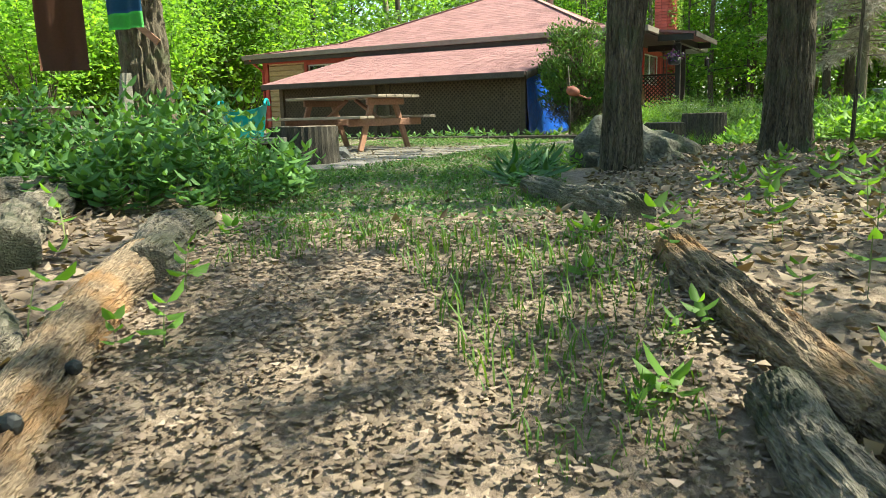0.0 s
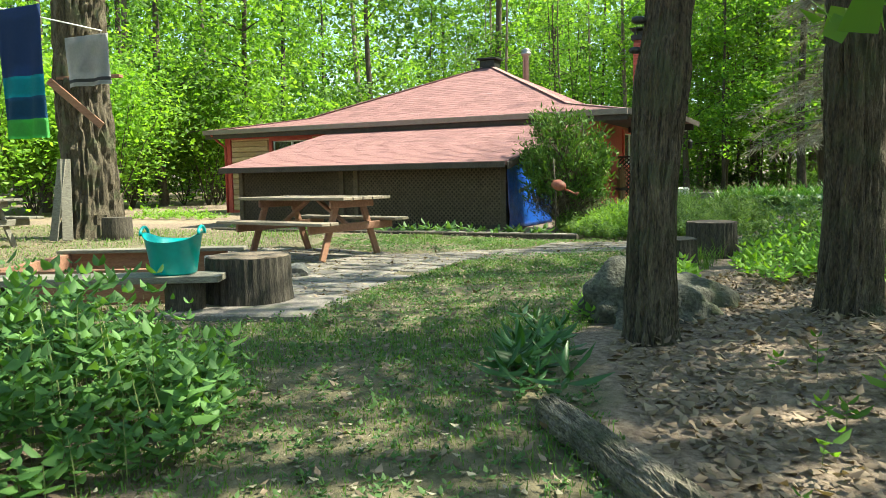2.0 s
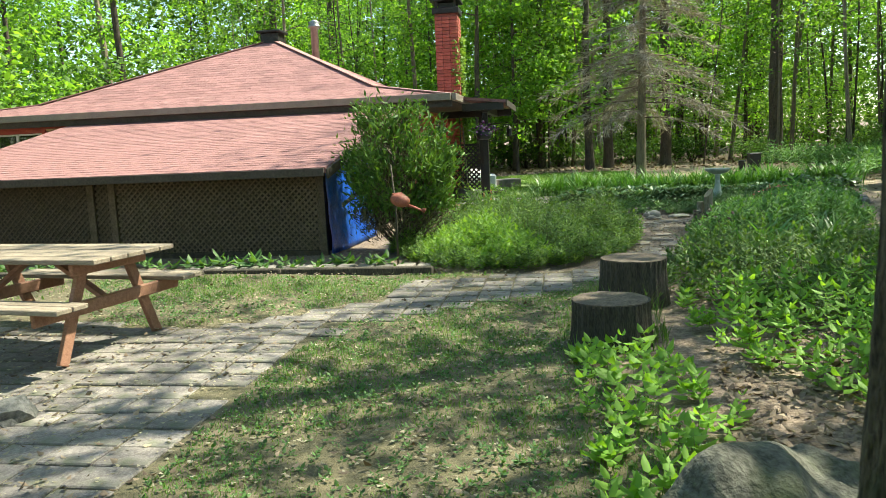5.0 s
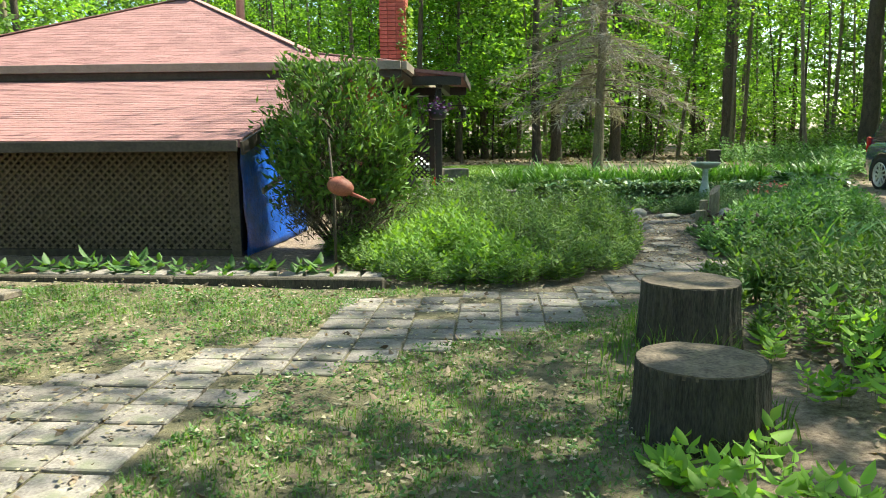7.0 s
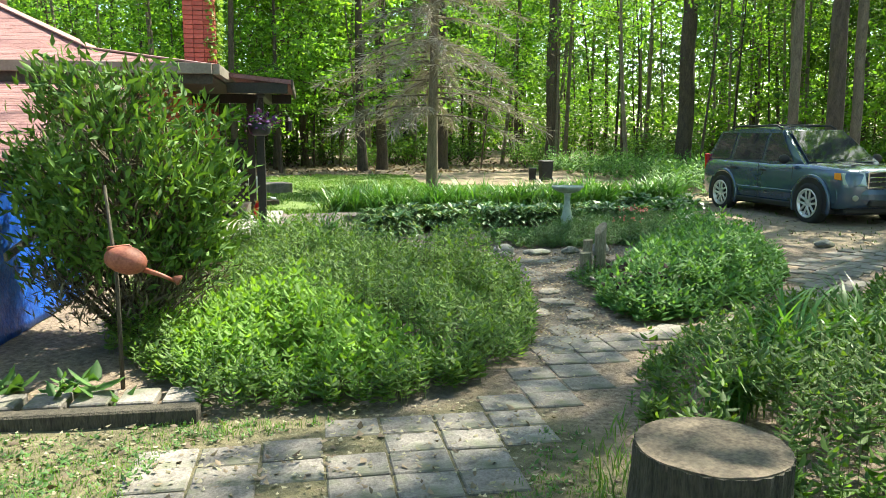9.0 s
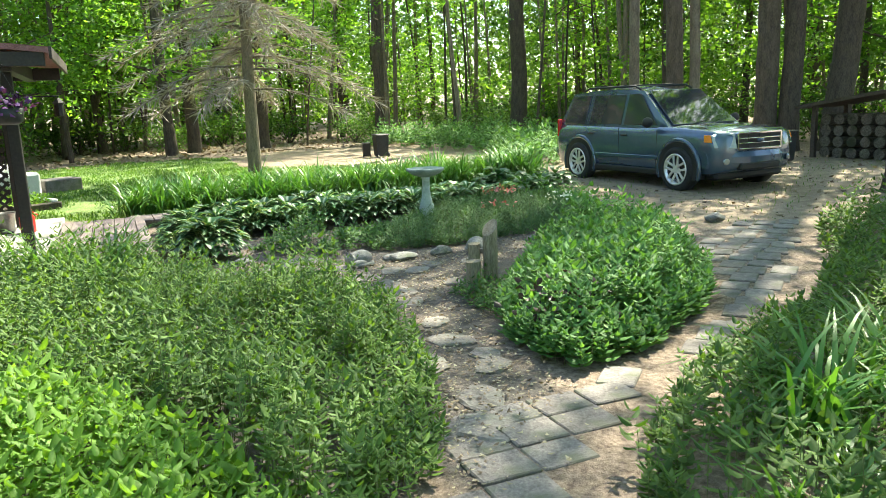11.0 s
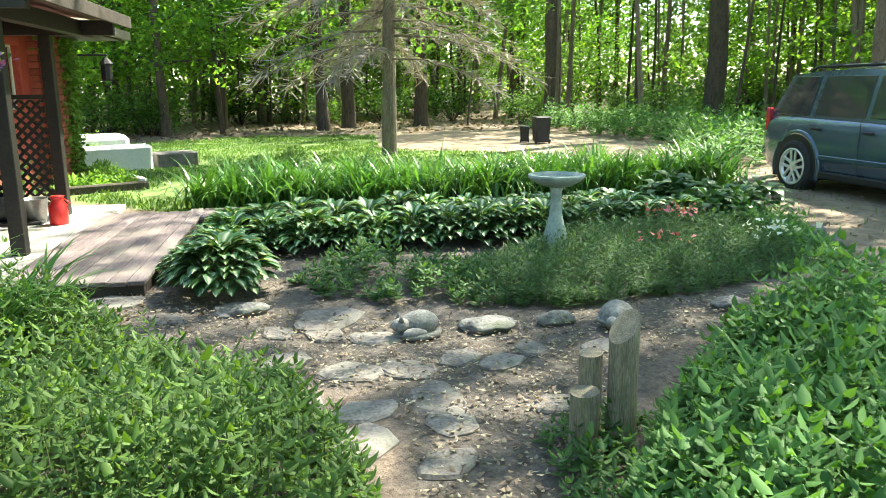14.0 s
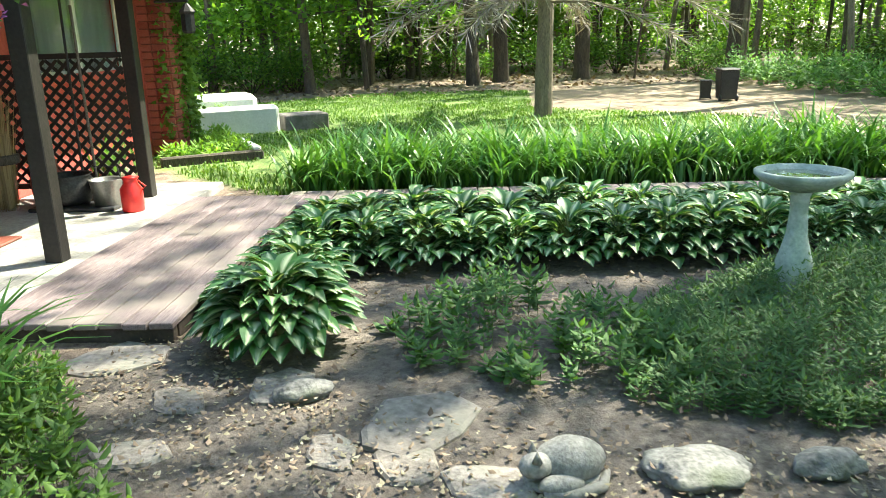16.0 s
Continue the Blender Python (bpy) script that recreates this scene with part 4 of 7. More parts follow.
# ---------- near trees ----------
def near_tree(name, x, y, r, h, lean, label, seed, bulge=None, mat=None, flare=1.35):
    z0 = ground_z(x, y) - 0.1
    t = thing(name, pose(x, y, z0), label, "tree")
    n = 150 if mat is None else 60
    pts, rad = [], []
    for i in range(n + 1):
        f = i / n
        z = h * f
        k = 1 - 0.45 * f
        k *= 1 + (flare - 1) * math.exp(-z / 0.22)
        if bulge:
            k *= 1 + bulge[1] * math.exp(-((z - bulge[0]) / 0.22) ** 2)
        pts.append((lean[0] * z + 0.03 * math.sin(z * 1.7 + seed), lean[1] * z + 0.02 * math.cos(z * 1.3), z))
        rad.append(r * k)
    bm = tube(pts, rad, 72, 0.09, seed)
    if mat is None:                           # long broken plates with furrows between them
        for v in bm.verts:
            c = v.co
            mid_ = Vector((lean[0] * c.z, lean[1] * c.z, c.z))
            u = Vector((c.x - mid_.x, c.y - mid_.y, 0)).normalized()
            w = noise.noise((u.x * 5.2 + seed, u.y * 5.2, c.z * 1.1)) + 0.5 * noise.noise((u.x * 11, u.y * 11 + seed, c.z * 2.6))
            v.co = c - u * r * 0.17 * max(0.0, 0.30 - abs(w)) / 0.30 + u * r * 0.05 * noise.noise((u.x * 4, u.y * 4, c.z * 7 + seed))
    part("trunk", bm, mat or M_BARK, t)
    rng2 = random.Random(seed)
    tips = []
    for i in range(9):
        f = rng2.uniform(0.45, 0.98)
        p = Vector(pts[int(f * n)])
        an = rng2.uniform(0, 6.28)
        L = rng2.uniform(1.8, 4.0) * (1.2 - f * 0.6)
        d = Vector((math.cos(an), math.sin(an), rng2.uniform(0.15, 0.6)))
        lp = [p + d * L * s + Vector((0, 0, 0.15 * L * s * s)) for s in (0, 0.3, 0.65, 1.0)]
        rr = r * (1 - 0.45 * f) * 0.42
        part("limb", tube(lp, [rr, rr * 0.7, rr * 0.4, rr * 0.12], 8, 0.1, seed + i), mat or M_BARK, t)
        tips += lp[1:]
    return t, tips, Vector(pts[-1])


def crown_mesh(name, tips, spread, count, size, mat, seed, lowest=0.0):
    rg = np.random.default_rng(seed)
    T = np.array([tuple(p) for p in tips])
    clumps = T[rg.integers(0, len(T), max(8, count // 45))] + rg.normal(size=(max(8, count // 45), 3)) * spread
    P = clumps[rg.integers(0, len(clumps), count)] + rg.normal(size=(count, 3)) * (spread * 0.33, spread * 0.33, spread * 0.2)
    P[:, 2] = np.where(P[:, 2] < lowest, lowest + rg.random(count) * 0.8, P[:, 2])
    D, S, L, W = random_leaves(P, size, rg, 0.35)
    return leaves_mesh(name, P, D, S, L, W, mat)


def crowned(t, tips, top, spread, count, size, mat, seed, lowest):
    part("crown", crown_mesh("crown", tips + [top], spread, count, size, mat, seed, lowest), None, t)


ta, tips, top = near_tree("tree", 1.40, 5.93, 0.145, 9.5, (0.035, 0.0), "slim rough-barked tree with a swollen bump, growing before a boulder", 3, (1.62, 0.22))
crowned(ta, tips, top, 1.1, 1300, 0.13, L_MAPLE, 31, 3.6)
for z, an, s in ((1.70, 172, 0.03), (1.86, 188, 0.034)):
    bm = stone_mesh(s * 1.3, s * 1.2, s * 0.6, z, 0.2, 0.2, 2)
    part("bracket_fungus", bm, M_DARKMETAL, ta, "dark bracket fungus", pose(1.46 + 0.165 * math.cos(radians(an)), 5.92 + 0.17 * math.sin(radians(an)), z), True)
tb, tips, top = near_tree("tree", 2.76, 6.24, 0.185, 10.5, (0.01, 0.01), "straight grey-brown tree trunk in leaf litter", 7)
crowned(tb, tips, top, 1.1, 1300, 0.13, L_MAPLE, 32, 3.4)
tl, tips, top = near_tree("tree", -5.7, 15.3, 0.50, 13.0, (-0.012, 0.02), "massive old tree with deeply furrowed bark", 12, flare=1.25)
crowned(tl, tips, top, 1.6, 4200, 0.20, L_FOREST, 33, 5.5)
# low leafy twigs of the maple beside the straight trunk
tw = thing("maple_sapling", pose(2.75, 5.2, ground_z(2.75, 5.2)), "young maple with broad drooping leaves", "sapling")
rg = np.random.default_rng(5)
part("stem", tube([(0, 0, -0.05), (0.05, 0.05, 1.0), (-0.05, 0.1, 2.0), (-0.35, 0.05, 2.45)], [0.014, 0.011, 0.008, 0.004], 6), M_BARK, tw, smooth=True)
P = np.concatenate([rg.normal(size=(60, 3)) * (0.30, 0.25, 0.22) + (-0.2, 0.1, 1.95), rg.normal(size=(40, 3)) * (0.3, 0.3, 0.15) + (0.15, 0.1, 2.5)])
D, S, L, W = random_leaves(P, 0.17, rg, 0.7, 0.95)
part("foliage", leaves_mesh("foliage", P, D, S, L, W, L_MAPLE, 0.12), None, tw)


# ---------- forest ----------
CLEAR = [(-9.5, 26), (-13.0, 12), (-9, -4), (9, -6), (13, 3), (15, 8), (24.5, 11), (25.5, 20), (23.5, 27), (21, 34.5), (15, 36), (6, 36.5), (-5, 34.5)]


def forest_variant(seed, h, r, mat_leaf, count, low):
    rg2 = random.Random(seed)
    lean = (rg2.uniform(-0.03, 0.03), rg2.uniform(-0.03, 0.03))
    pts = [(lean[0] * z + 0.1 * math.sin(z * 0.5 + seed), lean[1] * z + 0.1 * math.cos(z * 0.4 + seed), z) for z in np.linspace(-0.2, h, 12)]
    t = thing("forest_tree", pose(0, 0, -60), "tall slender woodland tree in full spring leaf", "tree", "forest trees")
    part("trunk", tube(pts, [r * (1 - 0.75 * i / 11) * (1.3 if i == 0 else 1) for i in range(12)], 14, 0.12, seed), M_BARKFAR if seed % 3 else M_BARKPALE, t)
    tips = []
    for i in range(9):
        f = rg2.uniform(low, 0.97)
        k = min(11, int(f * 11))
        p = Vector(pts[k])
        an = rg2.uniform(0, 6.28)
        L = rg2.uniform(1.3, 3.2) * (1.25 - 0.7 * f)
        d = Vector((math.cos(an), math.sin(an), rg2.uniform(-0.05, 0.5)))
        q = [p + d * L * s for s in (0, 0.5, 1)]
        part("limb", tube(q, [r * 0.3, r * 0.18, r * 0.05], 5), M_BARKFAR, t)
        tips += q[1:]
    part("crown", crown_mesh("crown", tips + [Vector(pts[-1])], 1.15, count, 0.21, mat_leaf, seed, h * low * 0.5), None, t)
    return t


variants = [forest_variant(s, h, r, l, n, low) for s, h, r, l, n, low in (
    (41, 15, 0.17, L_FOREST, 5200, 0.22), (42, 17, 0.22, L_LIGHT, 5600, 0.2), (43, 13, 0.12, L_LIGHT, 5000, 0.12),
    (44, 18, 0.26, L_FOREST, 5600, 0.3), (45, 11, 0.09, L_LIGHT, 4200, 0.1), (46, 16, 0.15, L_FOREST, 5200, 0.16))]
rng = random.Random(77)
spots = []
tries = 0
while len(spots) < 112 and tries < 40000:
    tries += 1
    an, d = radians(rng.uniform(-48, 100)), rng.uniform(22, 62) ** 1.0
    x, y = 2 + d * math.sin(an), 9 + d * math.cos(an)
    if any(inside(FAR_LAWN, x - k, y - 0.07 * k) for k in (2.0, 4.0, 6.0, 8.0, 10.0, 12.0)):      # gaps that let the sun onto the lawn
        continue
    if inside(CLEAR, x, y) or min([9] + [math.hypot(x - p, y - q) for p, q in spots]) < 2.0:
        continue
    spots.append((x, y))
for an in range(150, 310, 16):                # unseen trees added behind the walker as shade canopy
    d = rng.uniform(12, 19)
    spots.append((2 + d * math.sin(radians(an)), 4 + d * math.cos(radians(an))))
for i, (x, y) in enumerate(spots):
    v = variants[rng.randrange(len(variants))]
    s = rng.uniform(0.85, 1.2)
    c = copy_thing(v, pose(x, y, ground_z(x, y), 0, 0, rng.uniform(0, 360)))
    c.scale = (s, s, s)
for v in variants:                            # the first of each kind takes a place of its own
    x, y = 18 + 4 * variants.index(v), 41 + 1.5 * variants.index(v)
    v.matrix_basis = pose(x, y, ground_z(x, y))
# trees added out of view on the sunny side, to shade walk and beds
for x, y, r, h, seed in ((6.8, 4.6, 0.22, 12, 7), (9.8, 5.3, 0.25, 13, 2), (12.6, 7.9, 0.25, 14, 3), (15.2, 12.3, 0.3, 19, 5), (7.4, 9.7, 0.2, 16, 10), (17.6, 10.4, 0.3, 17, 4), (15.2, 8.0, 0.26, 16, 6), (6.5, 6.2, 0.2, 11, 9), (9.8, -1.5, 0.22, 12, 8)):
    t, tips, top = near_tree("tree", x, y, r, h, (0, 0), "tall tree added out of view to shade the walk", 160 + seed)
    tagged(t, group="shade trees")
    crowned(t, tips, top, 2.0, 2000, 0.2, L_FOREST, 190 + seed, 5.0)
# larger trunks that stand at the edge of the clearing
for x, y, r, seed, lean, pale in ((20.8, 18.15, 0.21, 1, (0.0, 0.0), 0), (21.1, 17.75, 0.13, 2, (0.0, 0.0), 1), (20.2, 18.9, 0.13, 3, (0, 0), 1), (22.2, 16.35, 0.27, 4, (0.0, 0.0), 0),
                               (22.4, 15.85, 0.24, 5, (0.015, -0.01), 0), (22.7, 14.9, 0.31, 6, (0.05, -0.06), 0), (25.2, 25.5, 0.30, 7, (0, 0), 0), (24.6, 31.5, 0.30, 8, (0, 0), 0),
                               (21.6, 35.2, 0.25, 9, (0, 0), 0), (19.0, 36.0, 0.24, 10, (0, 0), 0)):
    t, tips, top = near_tree("tree", x, y, r, 22 if seed < 7 else 14, lean, "tall straight trunk at the edge of the clearing", 60 + seed, mat=M_BARKPALE if pale else M_BARKFAR)
    tagged(t, group="clearing edge trees")
    crowned(t, tips, top, 2.5 if seed < 7 else 1.6, 2500 if seed < 7 else 800, 0.2, L_FOREST if seed % 2 else L_LIGHT, 90 + seed, 8.5 if seed < 7 else 4.5)


def bush_variant(seed, r, h, mat, count, size, label, name="bush"):
    t = thing(name, pose(0, 0, -60), label, "bush", "woodland bushes")
    rg2 = np.random.default_rng(seed)
    bm = bmesh.new()
    tips = []
    for i in range(9):
        an, L = i * 0.7, r * (0.5 + 0.5 * rg2.random())
        q = Vector((math.cos(an) * L, math.sin(an) * L, h * (0.55 + 0.45 * rg2.random())))
        tube([(0, 0, -0.1), q * 0.5 + Vector((0, 0, 0.1)), q], [0.025, 0.015, 0.006], 5, bm=bm)
        tips += [q * 0.6, q, q * 0.85]
    part("stalk", bm, M_BARKFAR, t)
    T = np.array([tuple(q) for q in tips])
    P = T[rg2.integers(0, len(T), count)] + rg2.normal(size=(count, 3)) * (r * 0.28, r * 0.28, h * 0.17)
    P[:, 2] = np.abs(P[:, 2])
    D, S, L, W = random_leaves(P, size, rg2, 0.2)
    part("foliage", leaves_mesh("foliage", P, D, S, L, W, mat), None, t)
    return t


# slender young trees that stand close together in the wood
def pole_variant(seed, h, r, count, mat_leaf):
    rg2 = random.Random(seed)
    t = thing("young_tree", pose(0, 0, -60), "slender young woodland tree with thin crown", "tree", "young forest trees")
    bend = rg2.uniform(-0.25, 0.25)
    pts = [Vector((bend * math.sin(z * 0.35 + seed), 0.2 * math.cos(z * 0.3 + seed), z)) for z in np.linspace(-0.2, h, 9)]
    part("trunk", tube(pts, [r * (1 - 0.7 * i / 8) for i in range(9)], 8, 0.1, seed), M_BARKFAR if seed % 2 else M_BARKPALE, t)
    tips = []
    for i in range(5):
        p = pts[rg2.randrange(3, 9)]
        an = rg2.uniform(0, 6.28)
        q = [p, p + Vector((math.cos(an), math.sin(an), 0.35)) * 0.6, p + Vector((math.cos(an), math.sin(an), 0.3)) * rg2.uniform(1.0, 1.7)]
        part("limb", tube(q, [r * 0.4, r * 0.25, r * 0.08], 5), M_BARKFAR, t)
        tips += q[1:]
    part("crown", crown_mesh("crown", tips + [pts[-1]], 0.8, count, 0.16, mat_leaf, seed, 1.6), None, t)
    return t


poles = [pole_variant(201, 11, 0.075, 900, L_FOREST), pole_variant(202, 13, 0.10, 1000, L_LIGHT), pole_variant(203, 9, 0.05, 800, L_UNDER), pole_variant(204, 12, 0.065, 900, L_FOREST)]
rng = random.Random(301)
placed = 0
while placed < 170:
    an, d = radians(rng.uniform(2, 92)), 20 + 26 * rng.random() ** 0.8
    x, y = 2 + d * math.sin(an), 9 + d * math.cos(an)
    if inside(CLEAR, x, y) or any(inside(FAR_LAWN, x - k, y - 0.07 * k) for k in (2.0, 4.0, 6.0)):
        continue
    c = copy_thing(poles[placed % 4], pose(x, y, ground_z(x, y), rng.uniform(-4, 4), rng.uniform(-4, 4), rng.uniform(0, 360)))
    s = rng.uniform(0.8, 1.25)
    c.scale = (s, s, s)
    placed += 1
for v, (x, y) in zip(poles, ((12.5, 38.5), (10.2, 38), (15.5, 38.2), (27.5, 27.0))):
    v.matrix_basis = pose(x, y, ground_z(x, y))

bushes = [bush_variant(51, 1.7, 3.0, L_LIGHT, 2400, 0.15, "light green woodland bush at the clearing's edge"), bush_variant(52, 1.1, 1.3, L_UNDER, 1300, 0.12, "green undergrowth bush under the trees"),
          bush_variant(53, 2.0, 4.4, L_LIGHT, 3200, 0.17, "tall light green thicket at the wood's edge")]
rng = random.Random(78)
placed = 0
while placed < 110:
    an, d = radians(rng.uniform(-40, 95)), rng.uniform(21, 48)
    x, y = 2 + d * math.sin(an), 9 + d * math.cos(an)
    if inside(CLEAR, x, y):
        continue
    left = x < 4
    c = copy_thing(bushes[rng.choice((0, 2, 2)) if left else 1], pose(x, y, ground_z(x, y), 0, 0, rng.uniform(0, 360)))
    s = rng.uniform(0.7, 1.2)
    c.scale = (s, s, s)
    placed += 1
for i, (x, y, k) in enumerate(((-10.5, 20.5, 2), (-9.0, 24.8, 2), (-12.5, 24.0, 2), (-10.5, 28.5, 2), (-12, 17.5, 0))):
    copy_thing(bushes[k], pose(x, y, ground_z(x, y), 0, 0, 50 * i))
for b, (x, y) in zip(bushes, ((28, 34), (31, 31), (-14, 30))):
    b.matrix_basis = pose(x, y, ground_z(x, y))

# far wood, beyond all trees
M_FARWOOD = leafy("far_wood", (0.035, 0.09, 0.018), (0.16, 0.30, 0.05), 0.4)
rg = np.random.default_rng(99)
n = 90000
an, d = np.radians(rg.uniform(-60, 110, n)), rg.uniform(58, 78, n)
P = np.stack([2 + d * np.sin(an), 9 + d * np.cos(an), rg.random(n) ** 1.1 * 21 - 0.5], 1)
D, S, L, W = random_leaves(P, 0.62, rg, 0.2, 0.7)
solo("far_woods", leaves_mesh("far_woods", P, D, S, L, W, M_FARWOOD), None, WORLD, "dense far woods in light green leaf", "woods", kind="stuff")

# dead spruce with bare grey boughs
ds = thing("dead_spruce", pose(14.2, 26.2, ground_z(14.2, 26.2)), "dead spruce with bare drooping grey boughs", "tree")
part("trunk", tube([(0.02 * i, 0, 0.9 * i - 0.2) for i in range(14)], [0.17 * (1 - i / 15) for i in range(14)], 14, 0.1, 5), M_BARKPALE, ds)
rg = np.random.default_rng(15)
P, D, L = [], [], []
bm = bmesh.new()
for i in range(150):
    z = rg.uniform(2.0, 11.5)
    a = rg.uniform(0, 6.28)
    R = (13.5 - z) * 0.30 * rg.uniform(0.6, 1.1)
    d = np.array([math.cos(a), math.sin(a)])
    pts = [Vector((d[0] * R * s, d[1] * R * s, z + 0.25 * s - 0.75 * s * s * R * 0.5)) for s in (0.05, 0.35, 0.7, 1.0)]
    tube(pts, [0.028, 0.018, 0.01, 0.004], 4, bm=bm)
    for k in range(150):
        s = rg.random() ** 0.7
        P.append((d[0] * R * s, d[1] * R * s, z + 0.25 * s - 0.75 * s * s * R * 0.5))
        v = np.array([d[0] * 0.6 + rg.normal() * 0.55, d[1] * 0.6 + rg.normal() * 0.55, -0.35 + rg.normal() * 0.35])
        D.append(v / np.linalg.norm(v))
        L.append(rg.uniform(0.18, 0.55))
P, D, L = np.array(P), np.array(D), np.array(L)
S = unit(np.cross(D, rg.normal(size=D.shape)))
tagged(part("bough_mass", bm, M_BARKPALE, ds), kind="stuff")
part("twig_mass", leaves_mesh("twig_mass", P, D, S, L, np.full(len(L), 0.02), L_DEADTWIG, 0.1), None, ds)


# ---------- logs, stumps, boulder ----------
def log_thing(p, q, r0, r1, mat, label, seed, rough=0.13, n=80, name="log"):
    p, q = Vector(p), Vector(q)
    p.z, q.z = ground_z(p.x, p.y) + 0.6 * r0, ground_z(q.x, q.y) + 0.6 * r1
    t = thing(name, Matrix.Translation((p + q) / 2 - Vector((0, 0, min(r0, r1)))), label, "log")
    pts = [p.lerp(q, i / n) + Vector((0.03 * math.sin(5 * i / n + seed), 0, 0.015 * math.cos(7 * i / n + seed))) for i in range(n + 1)]
    rad = [(r0 + (r1 - r0) * i / n) * (0.86 if i in (0, n) else 1) for i in range(n + 1)]
    bm = tube(pts, rad, 64, rough, seed)
    axis = (q - p).normalized()
    for v in bm.verts:
        along = (v.co - p).dot(axis)
        u = v.co - p - axis * along
        if u.length > 0.02:
            k, u = u.length, u.normalized()
            w = noise.noise((u.x * 3.4 + seed, u.z * 3.4, along * 1.3 + u.y * 3)) + 0.5 * noise.noise((u.x * 9, u.z * 9 + seed, along * 3.0))
            v.co += u * k * (0.07 * noise.noise((u.x * 5, u.z * 5, along * 9 + seed)) - 0.22 * max(0.0, 0.2 - abs(w)) / 0.2)
    part("wood", bm, mat, t, space=WORLD)
    return t


lr = log_thing((0.80, 2.66, -0.03), (0.90, 1.60, -0.24), 0.072, 0.09, M_ROT, "rotting log with reddish crumbling wood beside the path", 3)
lr2 = log_thing((0.74, 1.75, -0.30), (0.80, 1.05, -0.42), 0.075, 0.095, M_OLDWOOD, "broken rough log end lying in dead leaves", 8, 0.2)
lr3 = log_thing((0.93, 1.7, -0.26), (1.08, 1.0, -0.36), 0.07, 0.085, M_ROT, "split crumbling log half in dead leaves", 18, 0.2)
lg2 = log_thing((0.82, 3.08, 0.02), (0.54, 4.55, 0.03), 0.085, 0.07, M_OLDWOOD, "dark weathered log with a split end", 5)
ll = log_thing((-1.06, 3.4, -0.02), (-0.97, 2.5, -0.08), 0.085, 0.09, M_OLDWOOD, "weathered grey log along the path edge", 9)
ll2 = log_thing((-0.97, 2.65, -0.06), (-0.97, 1.1, -0.34), 0.085, 0.095, M_ROT, "knotty log with orange bare wood", 10, 0.25)
for c, s in (((-0.90, 1.6, -0.16), 0.03), ((-0.88, 1.85, -0.12), 0.022)):
    part("knot_hole", stone_mesh(s, s * 0.8, s * 0.9, 3, 0, 0.1, 2), M_DARKMETAL, ll2, "dark knot hole", Matrix.Translation(c))
l3 = log_thing((-2.05, 4.1, 0.12), (-1.45, 2.6, -0.02), 0.10, 0.12, M_OLDWOOD, "pale split log lying in the leaves", 14, 0.18)
l4 = log_thing((-1.75, 2.9, 0.0), (-1.15, 1.9, -0.18), 0.08, 0.10, M_OLDWOOD, "old log half buried in dead leaves", 15, 0.18)
l5 = log_thing((-2.6, 3.2, 0.1), (-1.9, 4.6, 0.1), 0.10, 0.12, M_OLDWOOD, "old log half buried in dead leaves", 16, 0.18)
bo = solo("boulder", stone_mesh(0.66, 0.44, 0.44, 5.2, 0.0, 0.42, 5), M_BOULDER, pose(1.76, 6.68, -0.08, 0, 0, 20), "big grey lichen-stained boulder behind a tree", "boulder", smooth=True)


def stump(x, y, r, h, label, seed):
    t = thing("stump", pose(x, y, ground_z(x, y)), label, "stump", "cut stumps")
    pts = [(0, 0, -0.08), (0, 0, 0.05), (0.0, 0, h * 0.4), (0, 0, h * 0.75), (0, 0, h)]
    part("bark", tube(pts, [r * 1.08, r * 1.04, r, r * 0.98, r * 0.97], 64, 0.05, seed, ridges=0.028), M_STUMPBARK, t, "dark ridged bark")
    bm = turned([(r * 0.95, h - 0.02), (r * 0.95, h + 0.006), (r * 0.6, h + 0.010), (r * 0.2, h + 0.004)], 40)
    for v in bm.verts:
        v.co.z += 0.008 * noise.noise(v.co * 9)
    part("cut_face", bm, M_STUMPTOP, t, "weathered grey cut face")
    return t


stump(-1.34, 7.72, 0.335, 0.41, "broad cut tree stump with grey top on a stone slab", 3)
stump(2.69, 9.44, 0.285, 0.33, "cut log seat with weathered top among weeds", 5)
stump(3.57, 10.47, 0.30, 0.41, "cut log seat with weathered top beside the paving", 6)
solo("stone_slab", B(-0.55, 0.6, -0.42, 0.42, -0.06, 0.03, 0.015), M_PAVER, pose(-1.3, 7.45, 0.0, 0, 0, -10), "flat grey slab under the stump", "slab")


# ---------- picnic tables ----------
def picnic_table(label, wood, red):
    t = thing("picnic_table", WORLD, label, "picnic table", "picnic tables")
    for i in range(5):
        y = -0.36 + i * 0.18
        part("tabletop_board", B(-0.92, 0.92, y - 0.085, y + 0.085, 0.715, 0.752, 0.006), wood, t)
    for s in (-1, 1):
        for k in range(2):
            y = s * (0.60 + k * 0.15)
            part("bench_board", B(-0.92, 0.92, y - 0.07, y + 0.07, 0.43, 0.467, 0.006), wood, t)
    for x in (-0.62, 0.62):
        for s in (-1, 1):
            part("leg", bar((x, s * 0.52, -0.01), (x, s * 0.22, 0.715), 0.09, 0.04, 0.004, 90), red, t)
        part("bench_support", B(x + 0.022, x + 0.06, -0.78, 0.78, 0.33, 0.43, 0.01), red, t)
        part("top_cleat", B(x + 0.022, x + 0.06, -0.40, 0.40, 0.62, 0.714, 0.01), red, t)
        part("brace", bar((x - math.copysign(0.02, x), 0, 0.38), (x * 0.15, 0, 0.70), 0.07, 0.036), red, t)
    return t


